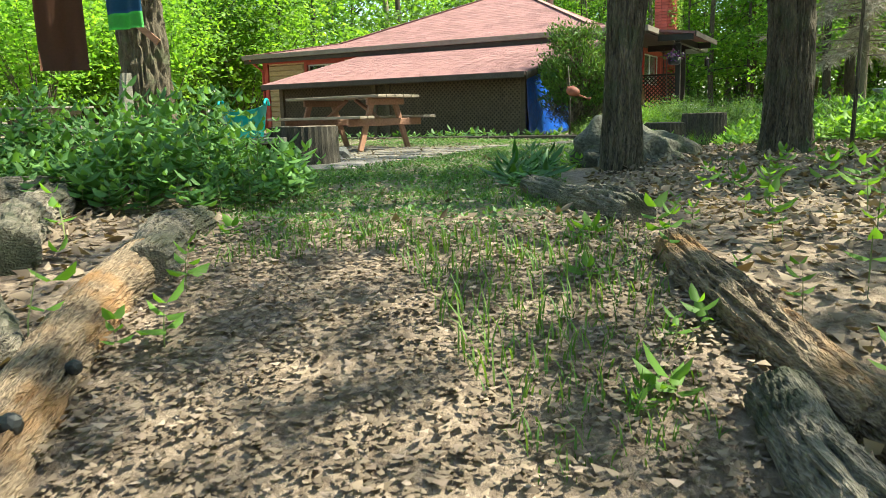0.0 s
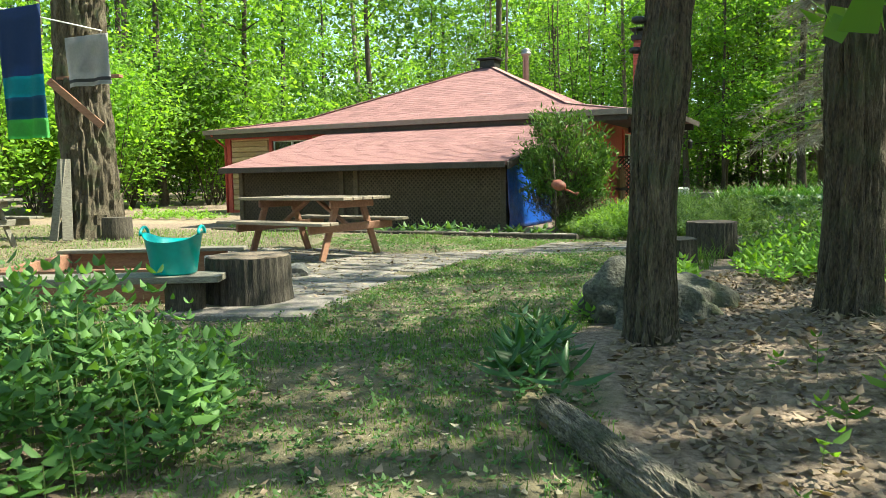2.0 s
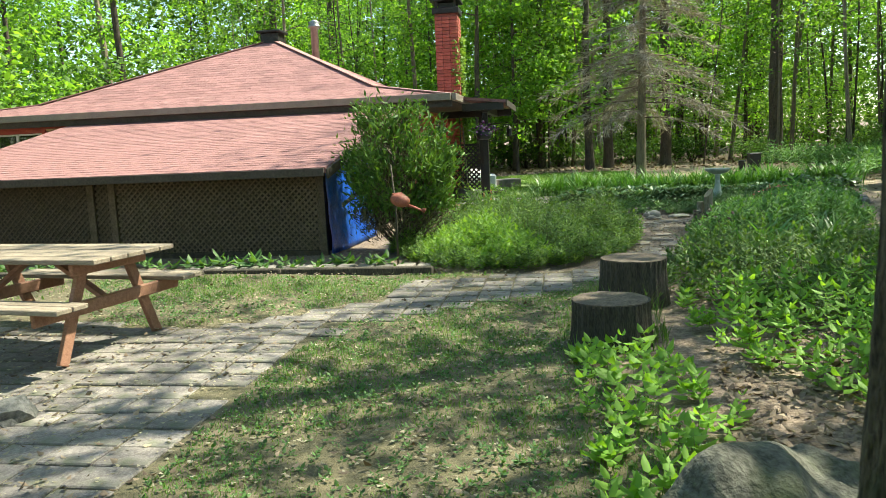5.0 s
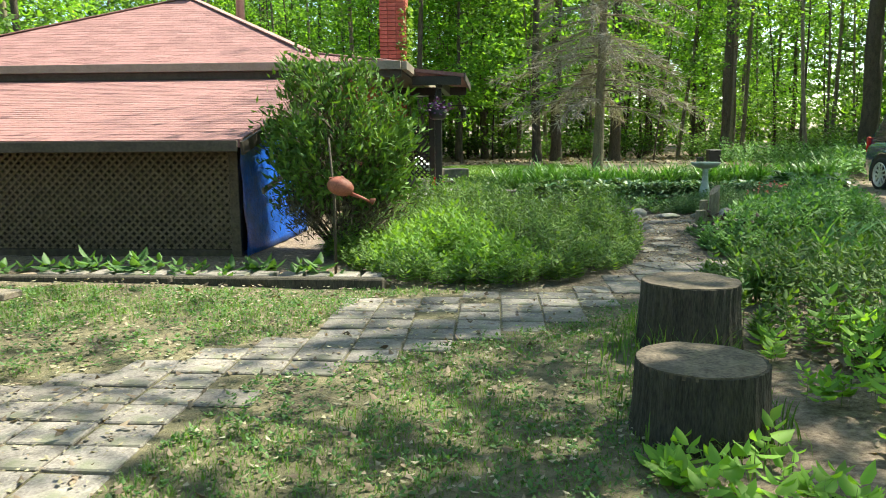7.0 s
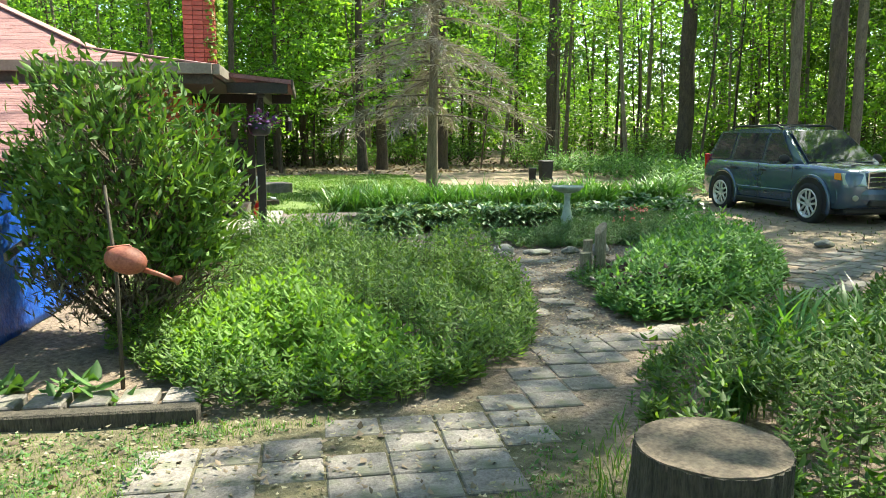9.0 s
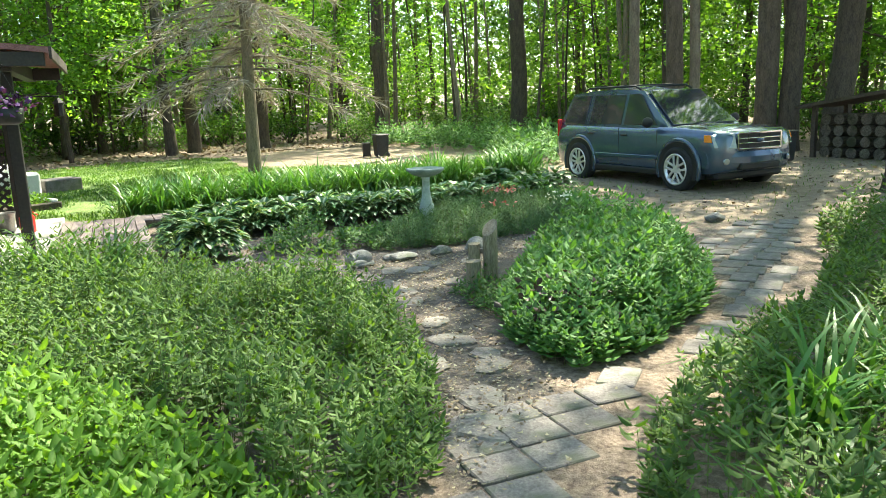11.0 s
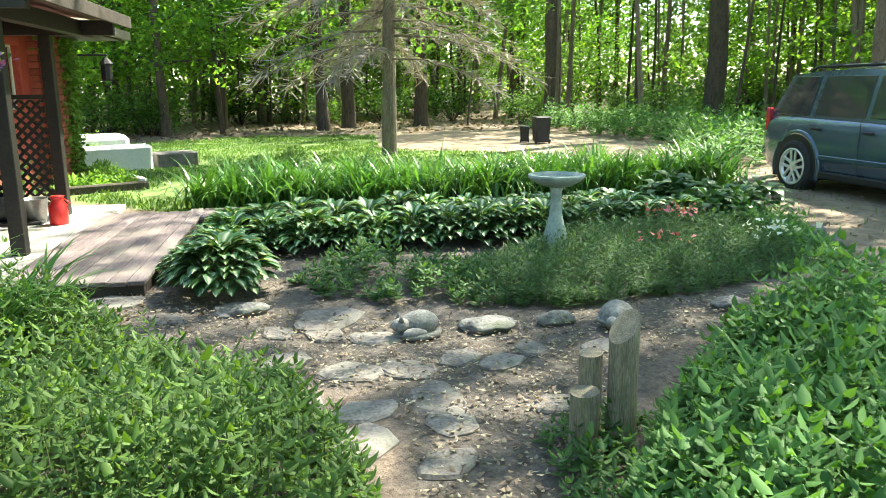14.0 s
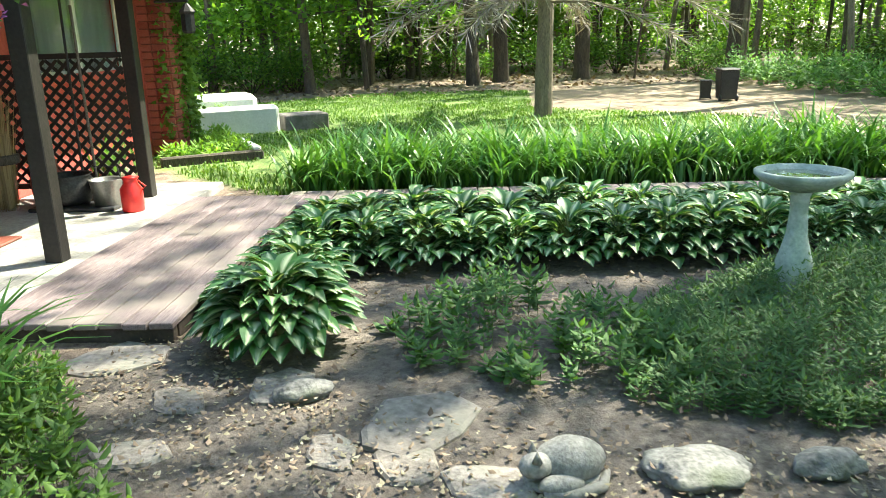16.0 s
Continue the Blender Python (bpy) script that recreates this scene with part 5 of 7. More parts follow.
pt = picnic_table("weathered reddish wooden picnic table on the paving", M_TABLE, M_TABLERED)
pt.matrix_basis = pose(-1.28, 11.42, 0.02, 0, 0, -37)
pt2 = picnic_table("dark grey weathered picnic table under the old tree", M_GREYWOOD, M_GREYWOOD)
pt2.matrix_basis = pose(-6.9, 13.2, 0.03, 0, 0, -20)

# fire pit frame, plank seat and basket
fp = thing("fire_pit_frame", pose(-2.75, 8.75, 0.0), "low square timber frame with a reddish inner board", "fire pit")
for q in ((-3.6, -1.95, 7.95, 8.02), (-3.6, -1.95, 9.5, 9.57), (-3.6, -3.53, 8.03, 9.49)):
    part("board", B(q[0], q[1], q[2], q[3], -0.02, 0.27), M_TABLERED, fp, space=WORLD)
part("coping", B(-3.65, -1.75, 9.42, 9.62, 0.274, 0.31), M_GREYWOOD, fp, space=WORLD)
solo("concrete_block", B(-0.2, 0.2, -0.1, 0.1, 0, 0.3, 0.012), M_CONCRETE, pose(-1.75, 8.7, 0.0, 0, 0, 20), "grey concrete block beside the fire pit", "block")
rng = random.Random(21)
for i in range(11):
    x, y = -1.6 + rng.uniform(-0.3, 0.35), 9.5 + rng.uniform(-0.2, 0.2)
    s = rng.uniform(0.07, 0.14)
    solo("rock", stone_mesh(s * 1.3, s, s * 0.7, i, 0, 0.35, 2), M_ROCK, pose(x, y, ground_z(x, y) + s * 0.4, 0, 0, 40 * i), "rough grey field stone in a small heap", "rock", "heap of stones")
pl = thing("plank_bench", pose(-2.45, 7.35, 0.0), "long grey plank laid on log rounds", "bench")
part("plank", B(-3.5, -1.45, 7.17, 7.52, 0.245, 0.295), M_GREYWOOD, pl, space=WORLD)
for x in (-3.2, -1.75):
    part("support", turned([(0.15, -0.05), (0.15, 0.24)], 18), M_STUMPBARK, pl, space=pose(x, 7.35, 0.0))
bk = thing("basket", pose(-1.83, 7.38, 0.296), "flexible teal plastic tub with two handles on a plank", "basket")
bm = bmesh.new()
prof = [(0.15, 0.0), (0.165, 0.015), (0.215, 0.27), (0.225, 0.275), (0.205, 0.27), (0.155, 0.02)]
turned(prof, 36, bm)
for v in bm.verts:
    if v.co.z > 0.2:
        a = math.atan2(v.co.y, v.co.x)
        v.co.z += 0.045 * max(0, math.cos(2 * a)) - 0.02 * max(0, -math.cos(2 * a))
part("tub", bm, M_TEAL, bk, smooth=True)
for s in (-1, 1):
    pts = [Vector((s * 0.215, 0.09 * math.cos(k * math.pi / 8), 0.30 + 0.06 * math.sin(k * math.pi / 8))) for k in range(9)]
    part("handle", tube(pts, [0.012] * 9, 8), M_TEAL, bk, smooth=True)

# ---------- clothesline ----------
cl = thing("clothesline", pose(-5.4, 15.0, 0.05), "clothesline with red wooden arm braced on the old tree", "clothesline")
line = [(-5.35, 14.9, 2.75), (-3.9, 11.5, 2.45), (-2.75, 8.6, 2.35), (-3.1, 7.5, 2.32), (-3.6, 6.8, 2.35), (-4.2, 4.5, 2.55)]
part("line", tube(line, [0.006] * 6, 6), M_WHITE, cl, space=WORLD)
part("arm", bar((-6.0, 15.0, 2.78), (-4.85, 14.75, 2.78), 0.12, 0.05), M_TABLERED, cl, "red stained arm", WORLD)
part("brace", bar((-6.05, 14.75, 2.72), (-5.2, 14.72, 1.95), 0.12, 0.04, 0.004, 90), M_TABLERED, cl, "red stained brace", WORLD)
for x, rz in ((-5.95, 0.03), (-5.72, -0.03)):
    solo("plank", bar((0, 0, 0), (rz * 3, 0.28, 1.35), 0.16, 0.03, 0.003, 0), M_GREYWOOD, pose(x, 14.35, 0.05), "weathered plank leaning on the old tree", "plank", "leaning planks")
solo("log_round", turned([(0.24, 0), (0.25, 0.1), (0.24, 0.38)], 24), M_STUMPBARK, pose(-5.0, 14.6, 0.03), "short log round beside the old tree", "log")


def towel(p, q, zt, zb, bands, label):
    """A towel that hangs over the line from p to q, in bands of colour from top to bottom."""
    p, q = Vector((*p, 0)), Vector((*q, 0))
    t = thing("towel", Matrix.Translation((p + q) / 2 + Vector((0, 0, zb))), label, "towel", "towels on the line")
    n = 14
    d = (q - p).normalized()
    w = Vector((-d.y, d.x, 0))
    for k, (f0, f1, mt) in enumerate(bands):
        bm = bmesh.new()
        rows = []
        for f in np.linspace(f0, f1, 6):
            rows.append([bm.verts.new(p.lerp(q, i / n) + w * (0.03 * f * math.sin(i * 0.8 + f * 2)) + Vector((0, 0, zt + (zb - zt) * f))) for i in range(n + 1)])
        for a, b in zip(rows, rows[1:]):
            for i in range(n):
                bm.faces.new((a[i], a[i + 1], b[i + 1], b[i]))
        bmesh.ops.solidify(bm, geom=bm.faces[:], thickness=0.008)
        part("cloth", bm, mt, t, space=WORLD, smooth=True)
    return t


def cloth(name, c):
    return surf(name, tuple(v * 0.8 for v in c), c, 40, 0.95, 0.4)


towel((-3.15, 7.62), (-2.72, 7.40), 2.32, 1.34, [(0, 0.52, cloth("navy_cloth", (0.02, 0.05, 0.14))), (0.52, 0.68, cloth("teal_cloth", (0.01, 0.22, 0.27))), (0.68, 0.85, cloth("blue_cloth", (0.02, 0.10, 0.2))), (0.85, 1, cloth("green_cloth", (0.08, 0.32, 0.08)))], "blue, teal and green striped towel on the line")
towel((-3.75, 7.45), (-3.3, 7.5), 2.33, 0.97, [(0, 1, cloth("brown_cloth", (0.16, 0.07, 0.04)))], "dark brown towel on the line")
towel((-4.2, 6.6), (-3.75, 6.75), 2.36, 0.85, [(0, 1, cloth("dark_cloth", (0.03, 0.025, 0.028)))], "dark cloth hanging on the line")
towel((-3.25, 9.0), (-2.75, 8.75), 2.36, 1.90, [(0, 0.85, cloth("grey_white_cloth", (0.42, 0.42, 0.42))), (0.85, 0.92, cloth("charcoal_cloth", (0.08, 0.08, 0.09))), (0.92, 1, cloth("grey_white_hem", (0.42, 0.42, 0.42)))], "pale grey towel with dark stripe on the line")

# ---------- garden edging and bed by the shed ----------
ed = thing("timber_edging", pose(0.0, 14.2, 0.0), "weathered landscape timbers edging the shed bed", "edging", kind="structure")
for p, q in (((2.5, 12.95, 0.02), (0.9, 13.85, 0.02)), ((0.88, 13.86, 0.02), (-1.2, 15.0, 0.02)), ((-1.22, 15.01, 0.02), (-3.9, 16.5, 0.02))):
    part("timber", bar(p, q, 0.11, 0.14, 0.012), M_STUMPBARK, ed, space=WORLD)
for i in range(13):
    c = Vector((2.45 - i * 0.215, 13.12 + i * 0.122, 0.05))
    d = Vector((-0.87, 0.49, 0))
    w = Vector((0.49, 0.87, 0))
    part("paving_brick", bar(c, c + w * 0.24, 0.2, 0.06, 0.008), M_PAVER, ed, space=WORLD)

# ---------- watering can on a pole ----------
wc = thing("watering_can", pose(2.3, 13.7, ground_z(2.3, 13.7)), "rusty red watering can hung on a thin pole", "watering can")
part("pole", tube([(0, 0, -0.05), (0.01, 0.02, 0.7), (-0.02, 0.05, 1.25)], [0.014, 0.012, 0.01], 8), M_STUMPBARK, wc, smooth=True)
bm = stone_mesh(0.125, 0.095, 0.085, 1, 0, 0.04, 3)
part("body", bm, M_RUST, wc, space=pose(2.34, 13.62, 0.83, 0, 15, -30), smooth=True)
part("spout", tube([(0.12, -0.09, 0.75), (0.22, -0.14, 0.71), (0.29, -0.18, 0.67)], [0.02, 0.013, 0.012], 10), M_RUST, wc, smooth=True)
part("rose", turned([(0.012, -0.02), (0.032, 0.015), (0.032, 0.025)], 14), M_RUST, wc, space=pose(2.60, 13.515, 0.70, 115, 0, 60), smooth=True)
part("handle", tube([(-0.07, -0.06, 0.80), (-0.05, -0.06, 0.89), (0.06, -0.09, 0.90), (0.13, -0.10, 0.80)], [0.009] * 4, 8), M_RUST, wc, smooth=True)

# ---------- cedar shrub ----------
cs = thing("cedar_shrub", pose(2.68, 14.75, ground_z(2.75, 14.75)), "tall bushy cedar with dark dry inside and green tips", "shrub")
rg = np.random.default_rng(8)
bm = bmesh.new()
P, D = [], []
PD, DD = [], []
for i in range(130):
    a = rg.uniform(0, 6.28)
    hz = rg.uniform(0.15, 1.0)
    R = 0.86 * rg.uniform(0.7, 1.0) * (1.0 if hz < 0.75 else 1.0 - (hz - 0.75) * 1.3) * (0.75 + 0.25 * hz)
    q = Vector((math.cos(a) * R, math.sin(a) * R * 0.85, 0.15 + 1.85 * hz * (1 - 0.12 * (R / 0.86) ** 2)))
    s0 = Vector((q.x * 0.12, q.y * 0.12, max(0.02, q.z - R * 0.8)))
    tube([s0, s0.lerp(q, 0.5) + Vector((0, 0, 0.05)), q], [0.014, 0.009, 0.003], 4, bm=bm)
    green = hz > 0.28
    for k in range(110):
        f = 1.0 - rg.random() ** 1.6 * 0.5
        c = np.array(s0.lerp(q, f)) + rg.normal(size=3) * 0.085
        v = np.array(q - s0) * 0.5 + rg.normal(size=3) * 0.35 + np.array([0, 0, 0.2])
        (P if (f > 0.78 and green) else PD).append(c)
        (D if (f > 0.78 and green) else DD).append(v / np.linalg.norm(v))
part("stalk", bm, M_BARKFAR, cs)
for nm, p, d, mt, ln, wd in (("foliage", P, D, L_CEDAR, 0.10, 0.032), ("dry_twig_mass", PD, DD, L_CEDARDRY, 0.09, 0.014)):
    p, d = np.array(p), np.array(d)
    s = unit(np.cross(d, rg.normal(size=d.shape)))
    part(nm, leaves_mesh(nm, p, d, s, ln * rg.uniform(0.6, 1.4, len(p)), wd * rg.uniform(0.7, 1.3, len(p)), mt), None, cs)

# ---------- bird bath, cat statue, posts, stones ----------
bb = thing("bird_bath", pose(9.62, 16.8, ground_z(9.62, 16.8)), "pale green cast-stone bird bath with water in the bowl", "bird bath")
part("pedestal", turned([(0.13, -0.03), (0.13, 0.05), (0.10, 0.09), (0.07, 0.13), (0.088, 0.2), (0.095, 0.27), (0.075, 0.34), (0.055, 0.42), (0.045, 0.55), (0.048, 0.63), (0.07, 0.67)], 28), M_STONEPALE, bb, smooth=True)
part("bowl", turned([(0.07, 0.66), (0.13, 0.675), (0.20, 0.71), (0.238, 0.745), (0.238, 0.765), (0.212, 0.768), (0.195, 0.735), (0.11, 0.705), (0.02, 0.70)], 40), M_STONEPALE, bb, smooth=True)
M_WATER = glassy("water", (0.9, 0.92, 0.85))
part("water", turned([(0.19, 0.735), (0.196, 0.742), (0.02, 0.743)], 32), M_WATER, bb)

bm = stone_mesh(0.165, 0.12, 0.105, 4, 0, 0.08, 4)
bmesh.ops.translate(bm, verts=bm.verts[:], vec=(0.03, 0.02, 0.09))
for args, c in (((0.075, 0.06, 0.055, 5, 0, 0.05, 3), (-0.13, -0.03, 0.11)), ((0.10, 0.05, 0.045, 6, 0, 0.05, 3), (-0.04, -0.10, 0.05)), ((0.18, 0.13, 0.03, 7, 0, 0.05, 3), (0.0, -0.005, 0.025))):
    b2 = stone_mesh(*args)
    me = bpy.data.meshes.new("tmp")
    b2.to_mesh(me)
    b2.free()
    me.transform(Matrix.Translation(c))
    bm.from_mesh(me)
    bpy.data.meshes.remove(me)
for s in (-1, 1):
    r = bmesh.ops.create_cone(bm, segments=8, radius1=0.024, radius2=0.003, depth=0.05, cap_ends=True)
    bmesh.ops.translate(bm, verts=r["verts"], vec=(-0.135 + 0.0 * s, -0.03 + 0.042 * s, 0.175))
tube([(0.19, 0.0, 0.03), (0.14, -0.11, 0.03), (0.0, -0.15, 0.03), (-0.12, -0.13, 0.03)], [0.022, 0.026, 0.024, 0.016], 8, bm=bm)
solo("cat_statue", bm, M_CATSTONE, pose(7.60, 16.02, ground_z(7.6, 16.02), 0, 0, -18) @ Matrix.Scale(0.8, 4), "cast-stone statue of a curled sleeping cat", "statue", smooth=True)

for i, (x, y, sx, sy, sz, rz) in enumerate(((8.02, 15.82, 0.24, 0.17, 0.055, -25), (8.42, 15.62, 0.17, 0.09, 0.075, -20), (6.98, 17.08, 0.17, 0.10, 0.07, -10), (9.6, 15.15, 0.2, 0.12, 0.06, 0), (10.2, 15.0, 0.18, 0.13, 0.07, 20),
                                        (11.0, 14.9, 0.15, 0.1, 0.07, 0), (12.0, 15.6, 0.17, 0.13, 0.1, 0), (12.3, 15.9, 0.16, 0.14, 0.13, 40), (11.7, 13.9, 0.2, 0.14, 0.09, 0))):
    solo("rock", stone_mesh(sx * 0.76, sy * 0.76, sz * 0.8, i + 30, 0, 0.28, 4), M_ROCK, pose(x, y, ground_z(x, y) + sz * 0.35, 0, 0, rz), "smooth grey field stone edging the garden bed", "rock", "bed edging stones", smooth=True)
bm = stone_mesh(0.13, 0.11, 0.10, 3, 0, 0.06, 4)
bmesh.ops.translate(bm, verts=bm.verts[:], vec=(0, 0, 0.06))
for args, c in (((0.15, 0.125, 0.02, 5, 0, 0.05, 3), (0, 0, 0.05)), ((0.05, 0.04, 0.035, 6, 0, 0.05, 2), (-0.16, -0.03, 0.07))):
    b2 = stone_mesh(*args)
    me = bpy.data.meshes.new("tmp")
    b2.to_mesh(me)
    b2.free()
    me.transform(Matrix.Translation(c))
    bm.from_mesh(me)
    bpy.data.meshes.remove(me)
solo("turtle_statue", bm, M_CATSTONE, pose(8.68, 15.35, ground_z(8.68, 15.35), 0, 0, 20), "domed cast-stone turtle ornament in the bed", "statue", smooth=True)
lp = thing("log_posts", pose(7.3, 14.3, ground_z(7.3, 14.3)), "cluster of three upright cut logs in the garden", "posts")
for x, y, r, h, tilt in ((7.38, 14.25, 0.062, 0.56, 0.06), (7.33, 14.38, 0.05, 0.42, 0.0), (7.22, 14.31, 0.062, 0.30, 0.0)):
    bm = tube([(0, 0, -0.1), (0, 0, h * 0.5), (0, 0, h)], [r * 1.05, r, r], 20, 0.06, int(x * 100))
    for v in bm.verts:
        if v.co.z > h - 0.01:
            v.co.z += v.co.x * (1.0 if tilt else 0.1)
    part("post", bm, M_POST, lp, space=pose(x, y, ground_z(x, y)))

# ---------- porch things ----------
def at_ab(a, b, z=0.0, rz=0.0):
    return AB @ pose(a, b, z, 0, 0, rz)


hb = thing("hanging_basket", at_ab(-3.9, 19.6, 1.55), "hanging flower basket with purple petunias", "hanging basket")
part("pot", turned([(0.09, 0.0), (0.14, 0.03), (0.17, 0.17), (0.155, 0.17), (0.13, 0.05)], 20), M_BIN, hb, smooth=True)
for k in range(3):
    a = k * 2.09
    part("wire", tube([(0.16 * math.cos(a), 0.16 * math.sin(a), 0.17), (0, 0, 0.55)], [0.004, 0.004], 5), M_DARKMETAL, hb)
part("hook", tube([(0, 0, 0.54), (0.02, 0, 0.6), (0, 0.15, 0.62)], [0.004] * 3, 5), M_DARKMETAL, hb)
rg = np.random.default_rng(4)
P = rg.normal(size=(260, 3)) * (0.11, 0.11, 0.06) + (0, 0, 0.21)
D, S, L, W = random_leaves(P, 0.06, rg, 0, 0.9)
part("flowers", leaves_mesh("flowers", P[:150], D[:150], S[:150], L[:150], W[:150], M_PURPLE), None, hb, "purple flowers").name = "petal_mass"
part("foliage", leaves_mesh("foliage", P[150:], D[150:], S[150:], L[150:], W[150:], L_MINT), None, hb)
ln = thing("lantern", at_ab(-3.55, 22.2, 1.62), "small black hanging lantern", "lantern")
part("cage", turned([(0.05, 0.0), (0.06, 0.02), (0.06, 0.16), (0.075, 0.18), (0.015, 0.25)], 8), M_DARKMETAL, ln)
part("arm", bar((-0.28, 0, 0.27), (0.02, 0, 0.27), 0.02, 0.02), M_DARKMETAL, ln)
part("hook", tube([(0, 0, 0.24), (0, 0, 0.27)], [0.006, 0.006], 6), M_DARKMETAL, ln)
rc = thing("red_can", at_ab(-4.08, 21.82, 0.13), "bright red enamel milk can on the porch", "can")
part("body", turned([(0.085, 0), (0.095, 0.01), (0.095, 0.2), (0.06, 0.25), (0.06, 0.28), (0.075, 0.30), (0.03, 0.31)], 20), M_REDCAN, rc, smooth=True)
part("handle", tube([(0.09, 0, 0.18), (0.13, 0, 0.22), (0.07, 0, 0.27)], [0.008] * 3, 6), M_REDCAN, rc, smooth=True)
pl2 = thing("metal_pail", at_ab(-4.36, 21.95, 0.13), "dull galvanised pail on the porch", "pail")
part("body", turned([(0.11, 0), (0.14, 0.26), (0.15, 0.27), (0.13, 0.26), (0.1, 0.02)], 20), M_METAL, pl2, smooth=True)
part("bail", tube([(0.14, 0, 0.26), (0.12, 0, 0.38), (-0.12, 0, 0.38), (-0.14, 0, 0.26)], [0.005] * 4, 6), M_DARKMETAL, pl2)
kt = thing("iron_pot", at_ab(-4.72, 22.0, 0.17), "dark cast-iron pot on a boot mat", "pot")
part("body", turned([(0.14, 0), (0.2, 0.06), (0.21, 0.2), (0.18, 0.25), (0.2, 0.27), (0.17, 0.26), (0.15, 0.05)], 22), M_DARKMETAL, kt, smooth=True)
solo("boot_mat", B(-0.42, 0.35, -0.16, 0.16, 0, 0.035, 0.01), M_BIN, at_ab(-4.6, 21.95, 0.133), "black rubber boot mat", "mat")
br = thing("broom", at_ab(-4.56, 22.2, 0.14), "broom with a long wooden handle leaning on the lattice", "broom")
part("handle", tube([(0, 0, 0.0), (-0.06, 0.1, 1.0), (-0.1, 0.17, 1.75)], [0.013] * 3, 8), M_GREYWOOD, br)
part("bristles", B(-0.14, 0.14, -0.03, 0.03, 0.0, 0.1, 0.02), M_TABLE, br)
sv = thing("spade", at_ab(-4.7, 22.22, 0.14), "long-handled tool leaning on the lattice", "tool")
part("handle", tube([(0, 0, 0.0), (-0.02, 0.06, 0.9), (-0.03, 0.12, 2.05)], [0.012] * 3, 8), M_DARKMETAL, sv)
solo("door_mat", B(-0.5, 0.3, -0.3, 0.3, 0, 0.02, 0.006), M_RUST, at_ab(-4.85, 20.6, 0.133), "brown door mat on the concrete floor", "mat")
sb = thing("straw_bundle", at_ab(-5.28, 21.95, 0.13), "tied bundle of dry straw standing by the house wall", "straw bundle")
rg = np.random.default_rng(71)
n = 420
an = rg.uniform(0, 6.28, n)
H = np.stack([np.cos(an), np.sin(an), np.zeros(n)], 1)
part("straw", straps("straw", H * (0.10 * rg.random(n))[:, None], H, rg.uniform(0.7, 1.15, n), 0.012, rg.uniform(0.0, 0.28, n), L_STRAW, 3), None, sb)
part("binding", turned([(0.15, 0.42), (0.16, 0.44), (0.16, 0.48), (0.15, 0.50)], 18), M_STUMPBARK, sb, "dark twine binding", smooth=True)
ck = thing("crock", at_ab(-5.02, 22.18, 0.13), "brown glazed stoneware crock on the porch floor", "crock")
part("body", turned([(0.10, 0), (0.13, 0.05), (0.145, 0.2), (0.13, 0.33), (0.10, 0.38), (0.11, 0.41), (0.08, 0.40)], 24), M_RUST, ck, smooth=True)
for sgn in (-1, 1):
    part("handle", tube([(sgn * 0.125, 0, 0.34), (sgn * 0.17, 0, 0.30), (sgn * 0.14, 0, 0.24)], [0.012] * 3, 8), M_RUST, ck, smooth=True)
# ivy on the chimney
ivy = thing("ivy", at_ab(-5.12, 26.15, 0.0), "climbing ivy with small pale green leaves on the chimney", "ivy")
rg = np.random.default_rng(6)
n = 1900
zz = rg.random(n) ** 0.9 * 4.5
bbv = 25.75 + np.clip(rg.normal(0.45, 0.2, n), 0.02, 0.8)
P = np.stack([np.full(n, -5.12) + rg.random(n) * 0.10, bbv, zz], 1)
n2 = 260
P2 = np.stack([-5.14 - np.clip(np.abs(rg.normal(0, 0.08, n2)), 0, 0.5), np.full(n2, 25.70) - rg.random(n2) * 0.05, rg.random(n2) * 4.4], 1)
P3 = np.stack([np.full(1500, -5.48) + rg.random(1500) * 0.25, 26.42 + rg.random(1500) * 0.55, rg.random(1500) ** 1.5 * 2.2], 1)
P = np.concatenate([P, P2, P3])
D, S, L, W = random_leaves(P, 0.085, rg, 0.6, 0.85)
part("foliage", leaves_mesh("foliage", P, D, S, L, W, L_IVY), None, ivy, space=AB)
part("vine", tube([(-5.12, 26.15, 0), (-5.11, 26.25, 1.5), (-5.12, 26.05, 3.0), (-5.12, 26.15, 4.4)], [0.02, 0.016, 0.012, 0.006], 6), M_BARKFAR, ivy, space=AB)

# white stone wall and planters in the sun behind the porch
wl = thing("stone_planter", pose(8.6, 27.6, 0.0), "sunlit white stone planter wall", "planter")
part("wall", B(7.9, 9.5, 27.2, 27.55, -0.1, 0.50, 0.06), M_WHITESTONE, wl, space=WORLD)
part("wall", B(7.6, 9.3, 27.9, 28.7, -0.1, 0.66, 0.09), M_WHITESTONE, wl, space=WORLD)
part("wall", B(9.6, 10.4, 27.3, 27.9, -0.1, 0.30, 0.02), M_PAVER, wl, space=WORLD)
bp = thing("timber_planter", pose(7.2, 24.9, 0.0), "low timber-edged planter with ferns beside the chimney", "planter")
part("border", B(7.2, 8.5, 24.2, 24.32, -0.05, 0.16, 0.02), M_STUMPBARK, bp, space=WORLD)
part("border", B(8.38, 8.5, 24.34, 25.9, -0.05, 0.2, 0.02), M_WHITESTONE, bp, space=WORLD)

